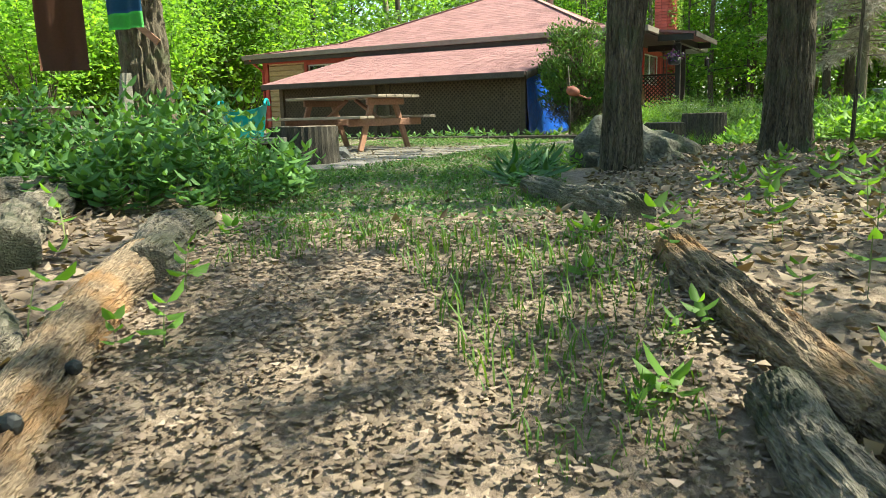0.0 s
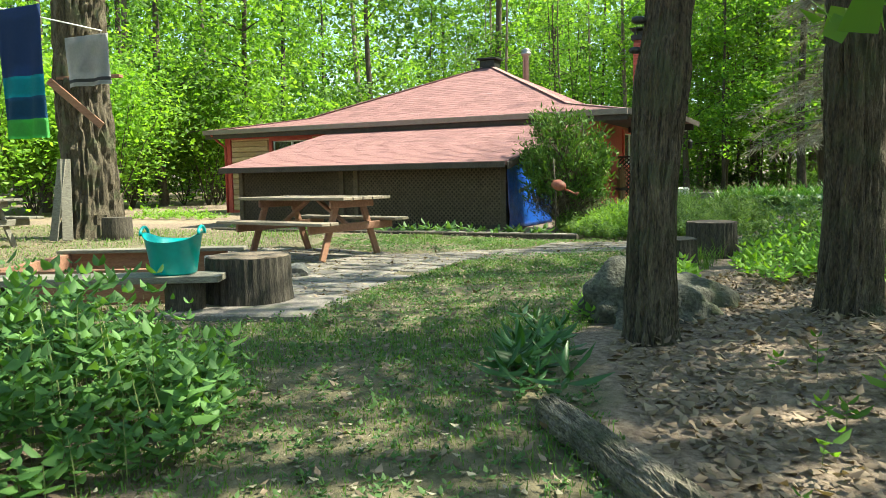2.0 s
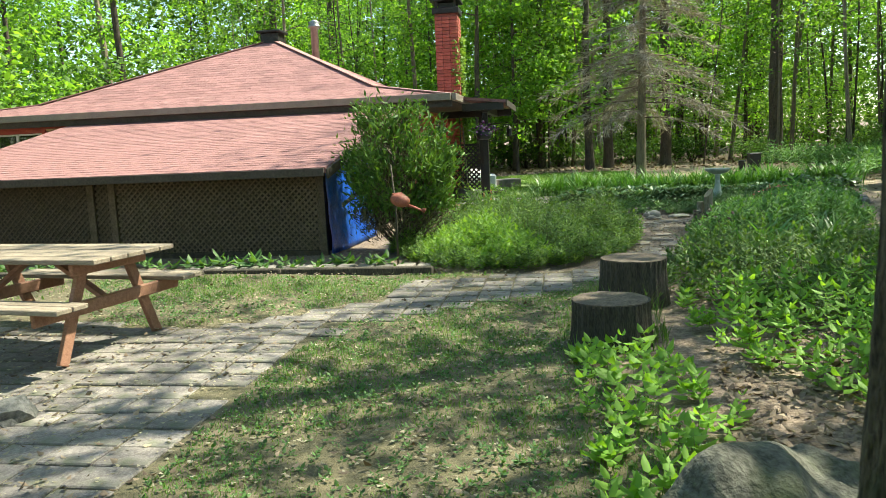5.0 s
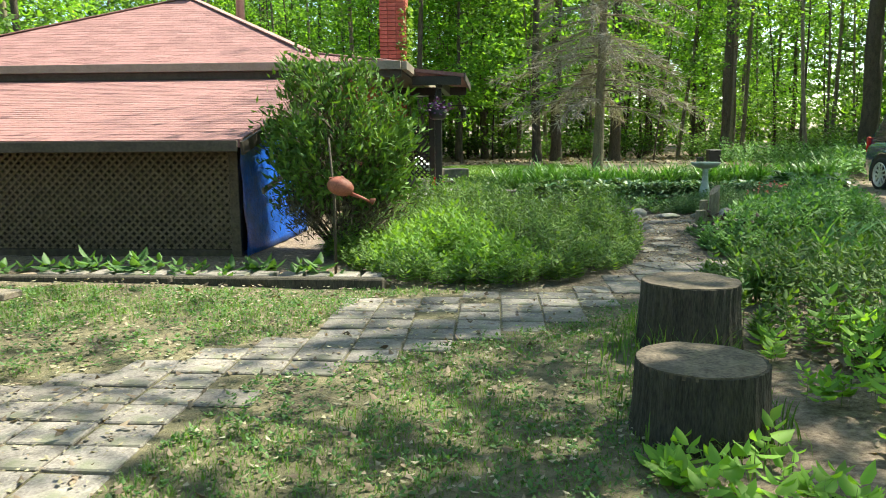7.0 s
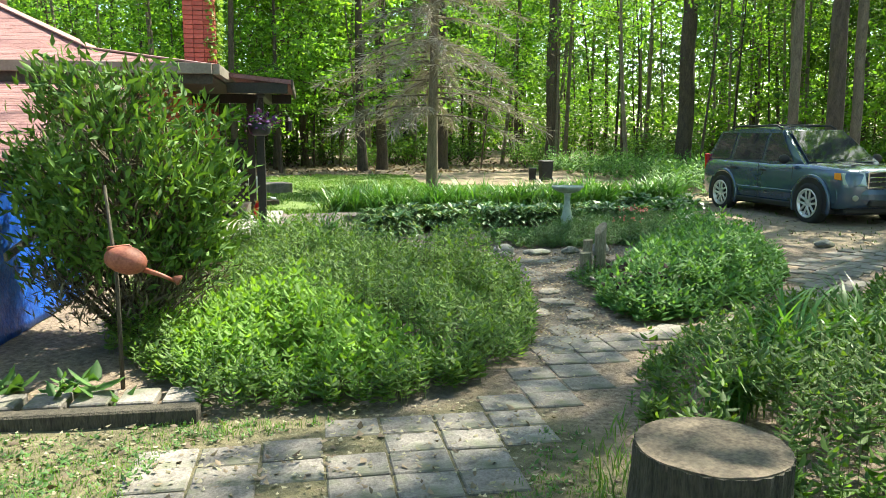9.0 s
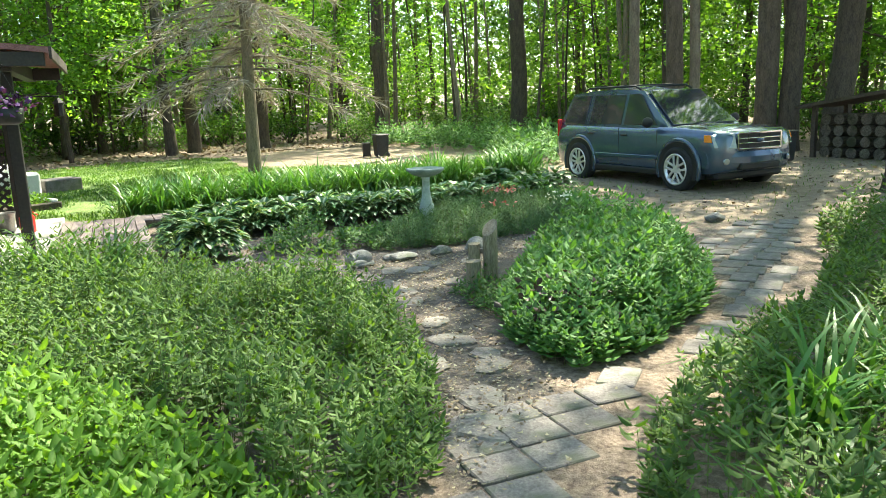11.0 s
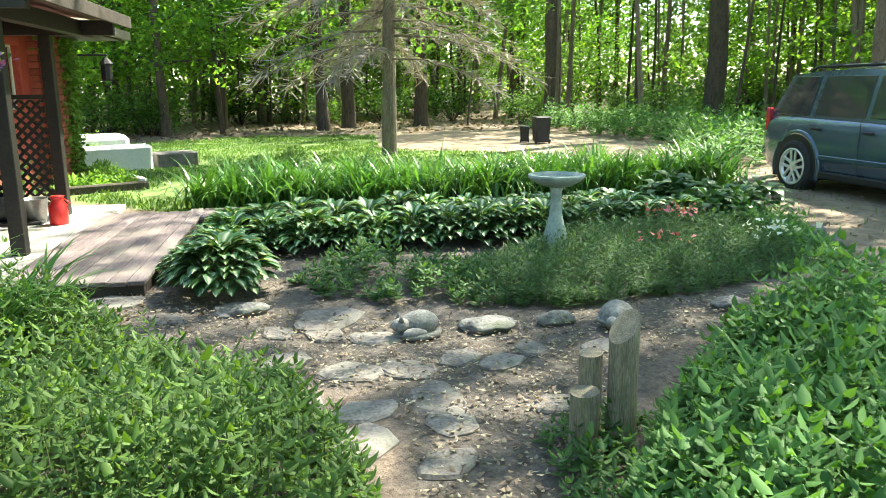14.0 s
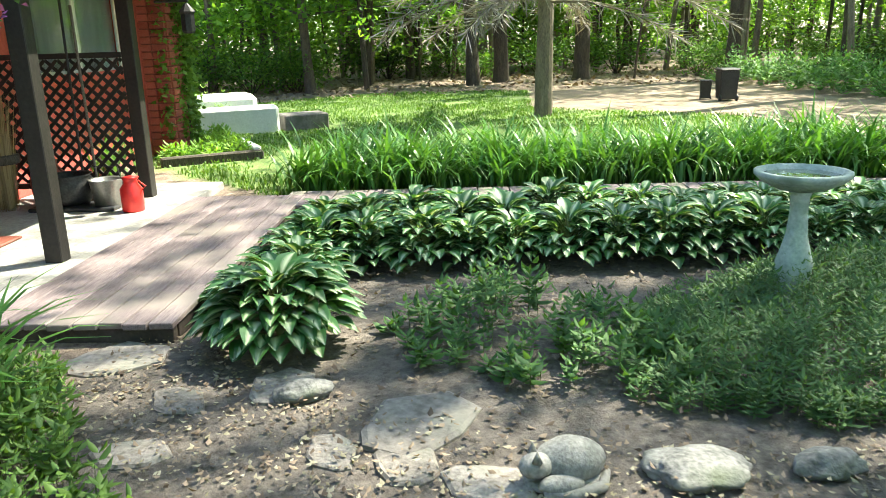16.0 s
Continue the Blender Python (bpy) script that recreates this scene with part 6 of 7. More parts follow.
# bins
def wheelie_bin(label):
    t = thing("wheelie_bin", WORLD, label, "bin", "dustbins")
    bm = bmesh.new()
    lo = [bm.verts.new((x, y, 0.06)) for x, y in ((-0.26, -0.29), (0.26, -0.29), (0.26, 0.29), (-0.26, 0.29))]
    hi = [bm.verts.new((x, y, 0.98)) for x, y in ((-0.30, -0.36), (0.30, -0.36), (0.30, 0.34), (-0.30, 0.34))]
    bm.faces.new(lo[::-1])
    bm.faces.new(hi)
    for i in range(4):
        bm.faces.new((lo[i], lo[(i + 1) % 4], hi[(i + 1) % 4], hi[i]))
    bmesh.ops.bevel(bm, geom=bm.edges[:], offset=0.03, segments=2, affect='EDGES')
    part("body", bm, M_BIN, t)
    part("lid", B(-0.33, 0.33, -0.40, 0.38, 0.985, 1.05, 0.03), M_BIN, t)
    part("handle", tube([(-0.25, 0.38, 1.0), (-0.25, 0.46, 1.0), (0.25, 0.46, 1.0), (0.25, 0.38, 1.0)], [0.018] * 4, 8), M_BIN, t)
    for x in (-0.27, 0.27):
        part("wheel", turned([(0.1, -0.02), (0.11, 0), (0.11, 0.03), (0.1, 0.05)], 18), M_BIN, t, space=pose(x - 0.02, 0.24, 0.11, 0, 90, 0), smooth=True)
    return t


b1 = wheelie_bin("black plastic wheelie bin on bare ground at the wood's edge")
b1.matrix_basis = pose(18.75, 26.15, ground_z(18.75, 26.15), 0, 0, 150) @ Matrix.Scale(0.64, 4)
b3 = copy_thing(b1, pose(18.75, 26.75, ground_z(18.75, 26.75), 0, 0, 140) @ Matrix.Scale(0.62, 4))
b2 = copy_thing(b1, pose(19.3, 15.15, ground_z(19.3, 15.15), 0, 0, 70))
tagged(b2, "black plastic wheelie bin beside the parked car")
# firewood shelter beyond the car
fw = thing("firewood_shelter", pose(20.9, 13.55, ground_z(20.9, 13.55), 0, 0, 250), "dark low firewood shelter with a sloping roof", "shelter")
for x in (-1.2, 1.2):
    for y in (-0.6, 0.6):
        part("post", B(x - 0.05, x + 0.05, y - 0.05, y + 0.05, -0.1, 1.2 + (0.3 if x > 0 else 0)), M_FASCIA, fw)
part("roof", slab_roof(bmesh.new(), [(-1.5, -0.9, 1.15), (1.5, -0.9, 1.6), (1.5, 0.9, 1.6), (-1.5, 0.9, 1.15)], 0.07), M_SHEDBACK, fw)
bm = bmesh.new()
for i in range(7):
    for k in range(4):
        tube([(-1.0 + i * 0.3, -0.5, 0.12 + k * 0.24), (-1.0 + i * 0.3, 0.5, 0.12 + k * 0.24)], [0.12, 0.11], 9, 0.1, i + k, bm=bm)
part("firewood", bm, M_OLDWOOD, fw)

# ---------- parked car ----------
M_PAINT = surf("blue_grey_car_paint", (0.062, 0.105, 0.165), (0.075, 0.122, 0.185), 3, 0.26, 0.0, metal=0.45, coat=1.0)
M_TRIM = plain("black_trim", (0.012, 0.012, 0.013), 0.6)
M_CARGLASS = plain("tinted_car_glass", (0.03, 0.035, 0.04), 0.05, 0.0, 0.5)
M_TYRE = surf("tyre_rubber", (0.012, 0.012, 0.012), (0.03, 0.03, 0.03), 20, 0.85, 0.2)
M_ALLOY = plain("silver_alloy", (0.75, 0.76, 0.78), 0.35, 0.7)
M_CHROME = plain("chrome", (0.7, 0.7, 0.72), 0.15, 1.0)
M_HEADLAMP = plain("headlamp", (0.36, 0.39, 0.38), 0.15, 0.55, 1.0)
M_AMBER = plain("amber_lens", (0.75, 0.22, 0.02), 0.2, 0, 0.8)
M_REDLENS = plain("red_lens", (0.5, 0.015, 0.012), 0.2, 0, 0.8)

fwd = Vector((14.30 - 15.42, 15.34 - 17.71, 0)).normalized()
car_turn = math.degrees(math.atan2(fwd.y, fwd.x))
left = Vector((-fwd.y, fwd.x, 0))
mid = (Vector((14.30, 15.34, 0)) + Vector((15.42, 17.71, 0))) / 2 + left * 0.80
car = thing("parked_car", pose(mid.x, mid.y, 0.045, 0, 0, car_turn), "blue-grey compact SUV parked on the dirt drive", "car")


def loft_sections(sections, bm=None):
    """Closed rings of equal length joined along x."""
    bm = bm or bmesh.new()
    rings = [[bm.verts.new(p) for p in s] for s in sections]
    for a, b in zip(rings, rings[1:]):
        n = len(a)
        for k in range(n):
            bm.faces.new((a[k], a[(k + 1) % n], b[(k + 1) % n], b[k]))
    bm.faces.new(rings[0][::-1])
    bm.faces.new(rings[-1])
    bmesh.ops.recalc_face_normals(bm, faces=bm.faces[:])
    return bm


def car_ring(x, zb, zt, w, crown=0.03, tuck=0.05):
    """Cross-section of the lower body at x."""
    h = zt - zb
    half = [(w - tuck - 0.05, zb), (w - tuck, zb + 0.06 * h), (w - 0.01, zb + 0.32 * h), (w, zb + 0.55 * h), (w - 0.015, zb + 0.80 * h), (w - 0.06, zt - 0.03), (w - 0.13, zt)]
    r = [(x, y, z) for y, z in half] + [(x, 0.0, zt + crown)] + [(x, -y, z) for y, z in half[::-1]]
    return r


AX = 1.31
body_sections = [car_ring(-2.22, 0.50, 0.86, 0.74), car_ring(-2.17, 0.36, 0.98, 0.82), car_ring(-2.02, 0.28, 1.03, 0.875), car_ring(-1.6, 0.24, 1.035, 0.90), car_ring(-0.8, 0.23, 1.03, 0.905), car_ring(0.2, 0.23, 1.01, 0.905),
                 car_ring(0.78, 0.23, 1.03, 0.90), car_ring(1.25, 0.25, 1.02, 0.895), car_ring(1.75, 0.27, 0.99, 0.88), car_ring(1.93, 0.30, 0.96, 0.85), car_ring(2.04, 0.34, 0.93, 0.78), car_ring(2.09, 0.40, 0.88, 0.68)]
bm = loft_sections(body_sections)
bmesh.ops.subdivide_edges(bm, edges=[e for e in bm.edges if abs(e.verts[0].co.x - e.verts[1].co.x) > 0.2], cuts=3)
body = part("body", bm, M_PAINT, car, smooth=True)
# wheel openings
for x in (AX, -AX):
    for s in (-1, 1):
        arc = [radians(-22 + 224 * k / 26) for k in range(27)]
        part("wheel_arch", tube([(x + 0.455 * math.cos(q), s * 0.888, 0.37 + 0.455 * math.sin(q)) for q in arc], [0.04] * 27, 10), M_PAINT, car, "body-coloured arch flare", smooth=True)
        bm = bmesh.new()
        fan = [[bm.verts.new((x + 0.44 * math.cos(q), s * yy, 0.37 + 0.44 * math.sin(q))) for q in arc] for yy in (0.70, 0.915)]
        for k in range(26):
            bm.faces.new((fan[0][k], fan[0][k + 1], fan[1][k + 1], fan[1][k]))
        bm.faces.new(fan[1])
        bm.faces.new((fan[0][0], fan[0][26], fan[1][26], fan[1][0]))
        bmesh.ops.recalc_face_normals(bm, faces=bm.faces[:])
        part("arch_well", bm, M_TRIM, car, "black wheel well")


def car_local(*a):
    return pose(mid.x, mid.y, 0.045, 0, 0, car_turn) @ pose(*a)


# greenhouse
bm = bmesh.new()
lowpts = [(-2.12, 0.78), (-1.2, 0.82), (-0.2, 0.82), (1.00, 0.80)]
toppts = [(-1.84, 0.62), (-1.2, 0.64), (-0.5, 0.645), (0.18, 0.62)]
low = [bm.verts.new((x, w, 1.0)) for x, w in lowpts] + [bm.verts.new((1.06, 0, 1.0))] + [bm.verts.new((x, -w, 1.0)) for x, w in lowpts[::-1]] + [bm.verts.new((-2.16, 0, 1.0))]
topz = [1.60, 1.645, 1.66, 1.62]
top = [bm.verts.new((x, w, z)) for (x, w), z in zip(toppts, topz)] + [bm.verts.new((0.24, 0, 1.63))] + [bm.verts.new((x, -w, z)) for (x, w), z in zip(toppts[::-1], topz[::-1])] + [bm.verts.new((-1.87, 0, 1.61))]
n = len(low)
for k in range(n):
    bm.faces.new((low[k], low[(k + 1) % n], top[(k + 1) % n], top[k]))
crown = [bm.verts.new((x, 0, z)) for x, z in ((-1.2, 1.70), (-0.5, 1.715))]
for s in (0, 1):
    ids = [0, 1, 2, 3] if s == 0 else [8, 7, 6, 5]
    a0, a1, a2, a3 = (top[i] for i in ids)
    rear, front = top[9], top[4]
    bm.faces.new((a0, a1, crown[0], rear))
    bm.faces.new((a1, a2, crown[1], crown[0]))
    bm.faces.new((a2, a3, front, crown[1]))
bm.faces.new(low[::-1])
bmesh.ops.recalc_face_normals(bm, faces=bm.faces[:])
part("cabin", bm, M_PAINT, car)


def glass_quad(name, pts, mat, parent=car, thick=0.012, label=""):
    """A pane that follows the cabin's side, just proud of it."""
    bm = bmesh.new()
    vs = [bm.verts.new(p) for p in pts]
    fc = bm.faces.new(vs)
    bm.normal_update()
    r = bmesh.ops.extrude_face_region(bm, geom=[fc])
    nv = [v for v in r["geom"] if isinstance(v, bmesh.types.BMVert)]
    c = sum((Vector(p) for p in pts), Vector()) / len(pts)
    d = fc.normal.copy()
    if d.dot(c - Vector((-0.5, 0, 1.2))) < 0:
        d.negate()
    for v in nv:
        v.co += d * thick
    bmesh.ops.recalc_face_normals(bm, faces=bm.faces[:])
    bmesh.ops.bevel(bm, geom=bm.edges[:], offset=0.004, segments=1, affect='EDGES')
    return part(name, bm, mat, parent, label)


def side_y(x, z):
    f = (z - 1.0) / 0.64
    return 0.82 + (0.642 - 0.82) * f


for s in (1, -1):
    for x0, x1, x2, x3 in ((0.72, -0.12, -0.14, 0.17), (-0.20, -1.12, -1.10, -0.22), (-1.24, -1.92, -1.72, -1.22)):
        z0, z1 = 1.05, 1.57
        glass_quad("side_window", [(x0, s * (side_y(x0, z0) - 0.002), z0), (x1, s * (side_y(x1, z0) - 0.002), z0), (x2, s * side_y(x2, z1), z1), (x3, s * side_y(x3, z1), z1)], M_CARGLASS, label="dark side window")
    part("door_seam", bar((-0.16, s * 0.906, 0.32), (-0.16, s * 0.90, 1.0), 0.008, 0.012), M_TRIM, car)
    part("door_seam", bar((0.80, s * 0.903, 0.32), (0.80, s * 0.885, 0.98), 0.008, 0.012), M_TRIM, car)
    part("door_seam", bar((-1.05, s * 0.90, 0.86), (-1.16, s * 0.87, 1.0), 0.008, 0.012), M_TRIM, car)
    part("door_handle", bar((-0.08, s * 0.915, 0.88), (0.08, s * 0.915, 0.88), 0.03, 0.035, 0.01), M_TRIM, car, "dark door handle")
    part("door_handle", bar((-1.02, s * 0.912, 0.89), (-0.86, s * 0.912, 0.89), 0.03, 0.035, 0.01), M_TRIM, car, "dark door handle")
    part("sill", bar((-0.85, s * 0.885, 0.29), (0.85, s * 0.885, 0.29), 0.05, 0.10, 0.02), M_TRIM, car, "black sill moulding")
    part("side_moulding", bar((-0.85, s * 0.908, 0.52), (0.85, s * 0.908, 0.52), 0.014, 0.06, 0.006), M_PAINT, car)
    bm = stone_mesh(0.06, 0.11, 0.085, 2, 0, 0.02, 3)
    part("wing_mirror", bm, M_TRIM, car, "black wing mirror", car_local(0.68, s * 0.98, 1.10), True)
    part("roof_rail", tube([(-1.55, s * 0.58, 1.645), (-1.4, s * 0.58, 1.70), (-0.1, s * 0.58, 1.705), (0.05, s * 0.58, 1.64)], [0.02] * 4, 8), M_TRIM, car, "black roof rail", smooth=True)
    glass_quad("headlight", [(2.125, s * 0.48, 0.69), (2.01, s * 0.83, 0.71), (1.93, s * 0.84, 0.91), (2.08, s * 0.50, 0.92)], M_HEADLAMP, label="clear headlight")
    glass_quad("indicator", [(1.985, s * 0.852, 0.79), (1.86, s * 0.885, 0.80), (1.84, s * 0.870, 0.905), (1.945, s * 0.842, 0.905)], M_AMBER, thick=0.02, label="amber indicator")
    part("tail_light", B(-0.03, 0.05, -0.04, 0.04, 0, 0.34, 0.015), M_REDLENS, car, "red tail light", car_local(-2.10, s * 0.80, 0.80))
    part("fog_lamp", turned([(0.05, 0), (0.05, 0.02), (0.035, 0.03)], 18), M_HEADLAMP, car, "round fog lamp", car_local(2.09, s * 0.66, 0.50, 0, 90, s * 22))
glass_quad("windscreen", [(0.98, 0.70, 1.04), (0.98, -0.70, 1.04), (0.25, -0.57, 1.60), (0.25, 0.57, 1.60)], M_CARGLASS, thick=0.02, label="windscreen with reflections")
glass_quad("rear_window", [(-2.12, 0.62, 1.06), (-2.12, -0.62, 1.06), (-1.90, -0.54, 1.56), (-1.90, 0.54, 1.56)], M_CARGLASS, thick=0.02)
part("wiper", bar((1.02, 0.1, 1.035), (0.92, 0.55, 1.11), 0.015, 0.012), M_TRIM, car)
part("wiper", bar((1.02, -0.4, 1.035), (0.95, 0.05, 1.10), 0.015, 0.012), M_TRIM, car)
part("grille", B(2.0, 2.115, -0.46, 0.46, 0.665, 0.925, 0.02), M_TRIM, car, "black grille")
for z, q in ((0.672, 0.016), (0.765, 0.008), (0.835, 0.008), (0.918, 0.016)):
    part("grille_bar", B(2.07, 2.135, -0.46, 0.46, z - q, z + q, 0.006), M_CHROME, car, "chrome grille bar")
for y in (-0.455, 0.455):
    part("grille_side", B(2.07, 2.135, y - 0.016, y + 0.016, 0.67, 0.92, 0.006), M_CHROME, car, "chrome grille surround")
for y in (-0.23, 0.0, 0.23):
    part("grille_rib", B(2.07, 2.122, y - 0.01, y + 0.01, 0.68, 0.91, 0.004), M_TRIM, car)
bm = stone_mesh(0.012, 0.085, 0.035, 1, 0, 0.0, 3)
part("badge", bm, M_PAINT, car, "oval badge", car_local(2.14, 0, 0.80), True)
part("bumper", loft_sections([[(2.16 - 0.26 * (abs(y) / 0.86) ** 3 - q, y, z) for q, z in ((0.03, 0.40), (0.0, 0.47), (0.0, 0.56), (0.03, 0.64), (0.14, 0.66), (0.14, 0.40))] for y in [-0.86 + 1.72 * k / 16 for k in range(17)]]), M_PAINT, car)
part("lower_grille", B(2.02, 2.168, -0.42, 0.42, 0.36, 0.465, 0.02), M_TRIM, car)
part("rear_bumper", B(-2.27, -2.08, -0.80, 0.80, 0.42, 0.62, 0.05), M_PAINT, car)
part("underbody", B(-1.9, 1.95, -0.72, 0.72, 0.20, 0.34, 0.04), M_TRIM, car)
part("rack_bar", bar((-0.4, -0.57, 1.725), (-0.4, 0.57, 1.725), 0.04, 0.025), M_TRIM, car)
part("rack_bar", bar((-1.2, -0.57, 1.725), (-1.2, 0.57, 1.725), 0.04, 0.025), M_TRIM, car)
for x in (AX, -AX):
    for s in (-1, 1):
        w = part("wheel", turned([(0.24, -0.11), (0.33, -0.11), (0.355, -0.08), (0.358, 0.0), (0.355, 0.08), (0.33, 0.11), (0.25, 0.11), (0.24, 0.06)], 40), M_TYRE, car, "black tyre", car_local(x, s * 0.84, 0.358, -90 * s, 0, 0), True)
        wm = car_local(x, s * 0.84, 0.358, -90 * s, 0, 0)
        part("rim", turned([(0.225, -0.02), (0.252, 0.10), (0.255, 0.118), (0.228, 0.116), (0.215, 0.06)], 40), M_ALLOY, w, "silver alloy rim", wm, True)
        part("hub", turned([(0.07, 0.03), (0.07, 0.10), (0.03, 0.108)], 20), M_ALLOY, w, space=wm)
        part("brake_disc", turned([(0.2, 0.0), (0.2, 0.02)], 24), M_DARKMETAL, w, space=wm)
        for k in range(5):
            a = radians(k * 72 + 18)
            for o in (-0.035, 0.035):
                p = (0.05 * math.cos(a) - o * math.sin(a), 0.05 * math.sin(a) + o * math.cos(a), 0.095)
                q = (0.225 * math.cos(a) - 1.5 * o * math.sin(a), 0.225 * math.sin(a) + 1.5 * o * math.cos(a), 0.10)
                part("spoke", bar(p, q, 0.036, 0.025, 0.004), M_ALLOY, w, space=wm)

# ---------- planted beds ----------
def seg_dist(x, y, p, q):
    dx, dy = q[0] - p[0], q[1] - p[1]
    k = max(0.0, min(1.0, ((x - p[0]) * dx + (y - p[1]) * dy) / (dx * dx + dy * dy)))
    return math.hypot(x - p[0] - k * dx, y - p[1] - k * dy)


def leafy_bed(name, poly, count, h0, h1, leaf, aspect, tiers, mat, label, seed, avoid=(), stems=True, sway=0.12, mats=None):
    """Upright stems with opposite pairs of leaves, filling a bed."""
    rg = np.random.default_rng(seed)
    rr = random.Random(seed)
    pts = scatter(poly, count, rr, avoid)
    P, D, S, L, W = [], [], [], [], []
    SP, SH, SL = [], [], []
    for x, y in pts:
        z = ground_z(x, y) - 0.01
        h = (h0 + (h1 - h0) * (0.5 + 0.75 * noise.noise((x * 1.1, y * 1.1, seed)))) * rr.uniform(0.5, 1.35)
        edge = min(seg_dist(x, y, p, q) for p, q in zip(poly, poly[1:] + poly[:1]))
        h *= 0.45 + 0.55 * ss(edge, 0.0, 0.45)
        lx, ly = rr.gauss(0, sway), rr.gauss(0, sway)
        a, own = rr.uniform(0, 6.28), rr.uniform(0.55, 1.2)
        SP.append((x, y, z))
        SH.append((lx, ly, 0))
        SL.append(h)
        for k in range(tiers):
            f = 0.3 + 0.7 * (k + 1) / tiers
            c = np.array((x + lx * h * f, y + ly * h * f, z + h * f))
            a += 1.57 + rr.uniform(-0.3, 0.3)
            up = 0.15 + 0.75 * (f - 0.3) / 0.7 * (1 if k == tiers - 1 else 0.4)
            for o in (0, math.pi):
                d = np.array((math.cos(a + o), math.sin(a + o), up + rr.uniform(-0.35, 0.2)))
                d /= np.linalg.norm(d)
                s = np.cross(d, (rr.gauss(0, .25), rr.gauss(0, .25), 1))
                P.append(c)
                D.append(d)
                S.append(s / np.linalg.norm(s))
                l = leaf * own * rr.uniform(0.7, 1.3) * (1.15 - 0.45 * f)
                L.append(l)
                W.append(l * aspect * rr.uniform(0.6, 0.95))
    bed = thing(name, pose(poly[0][0], poly[0][1], ground_z(*poly[0])), label, "plants", kind="stuff")
    part("foliage", leaves_mesh("foliage", P, D, S, L, W, mat, 0.2, h1 > 0.1), None, bed, space=WORLD)
    if stems:
        H = np.array(SH)
        n = np.linalg.norm(H, axis=1)
        part("stalk", straps("stalk", np.array(SP), unit(H + 1e-6), np.array(SL), 0.006, n, M_STEM, 2), None, bed, space=WORLD)
    return bed


# sunny patch of the mound bed, made by brighter leaf colour
PAINTED_SUN = [(2.6, 13.5), (3.3, 12.6), (4.0, 12.7), (4.2, 13.6), (3.9, 15.2), (2.9, 14.9)]
leafy_bed("garden_bed", BED_MOUND, 3500, 0.22, 0.58, 0.075, 0.5, 7, L_MIXED, "tall leafy perennials filling a bed beside the path", 3, (PAINTED_SUN,))
leafy_bed("garden_bed", PAINTED_SUN, 900, 0.24, 0.54, 0.09, 0.6, 6, L_BRIGHT, "yellow-green leafy plants, a sun patch put into their leaf colour", 4)
leafy_bed("garden_bed", BED_MINT, 2000, 0.28, 0.56, 0.085, 0.66, 7, L_MINT, "dense mint-like green plants in a rounded bed", 5)
leafy_bed("garden_bed", BED_RIGHT, 3600, 0.2, 0.54, 0.085, 0.55, 6, L_MIXED, "leafy weeds and perennials beside the walkway", 6)
leafy_bed("garden_bed", [(3.2, 9.3), (4.1, 10.5), (5.2, 9.6), (6.5, 7.0), (4.5, 5.5), (2.9, 7.4)], 520, 0.2, 0.42, 0.12, 0.6, 4, L_BRIGHT, "bright woodland weeds under the trees", 7)
leafy_bed("ground_cover", BED_BATH, 2600, 0.14, 0.32, 0.065, 0.34, 7, L_FINE, "fine grey-green ground cover round the bird bath", 8)
leafy_bed("garden_bed", [(11.2, 15.0), (12.6, 16.2), (14.2, 19.6), (15.0, 21.0), (12.8, 18.2), (11.6, 17.2)], 700, 0.2, 0.4, 0.10, 0.5, 5, L_MINT, "mixed leafy plants beside the drive", 9)
leafy_bed("undergrowth", [(16.5, 20.5), (17.2, 19.4), (24.5, 20.5), (26, 30), (23.0, 31.5), (20.5, 23.5)], 1500, 0.3, 0.9, 0.17, 0.6, 5, L_MINT, "woodland undergrowth behind the car", 10)
leafy_bed("undergrowth", [(-2.6, 5.3), (-1.6, 5.8), (-0.85, 5.1), (-0.75, 4.2), (-1.3, 3.75), (-2.3, 4.1), (-4.2, 4.6), (-4.5, 5.8)], 950, 0.28, 0.66, 0.10, 0.72, 5, L_MINT, "broad-leaved green bush beside the path", 11, sway=0.25)
leafy_bed("undergrowth", [(0.55, 4.4), (0.95, 5.6), (0.8, 6.6), (0.5, 5.8), (0.4, 4.8)], 22, 0.2, 0.35, 0.22, 0.28, 4, L_HOSTADARK, "dark strap-leaved plants at the lawn's edge", 12, sway=0.3)
leafy_bed("undergrowth", [(0.9, 6.3), (2.3, 7.6), (2.9, 9.2), (2.3, 9.3), (1.6, 8.0)], 110, 0.15, 0.3, 0.11, 0.75, 3, L_BRIGHT, "low bright maple seedlings by the boulder", 13)
leafy_bed("undergrowth", [(0.35, 1.4), (1.2, 1.2), (3.4, 2.5), (3.6, 5.0), (1.6, 5.2), (1.0, 3.4), (0.5, 2.9)], 75, 0.10, 0.32, 0.10, 0.6, 3, L_MAPLE, "scattered seedlings in the leaf litter", 14, sway=0.25)
leafy_bed("undergrowth", [(-3.2, 1.2), (-0.6, 1.4), (-0.8, 3.2), (-2.2, 3.6)], 26, 0.12, 0.30, 0.09, 0.7, 3, L_MAPLE, "scattered seedlings between the logs", 15, sway=0.25)
leafy_bed("garden_bed", [(2.3, 13.2), (0.5, 14.2), (-3.5, 16.5), (-3.7, 16.9), (0.7, 14.6), (2.4, 13.6)], 60, 0.12, 0.26, 0.17, 0.7, 3, L_MINT, "sparse young plants in the bed under the shed wall", 16)
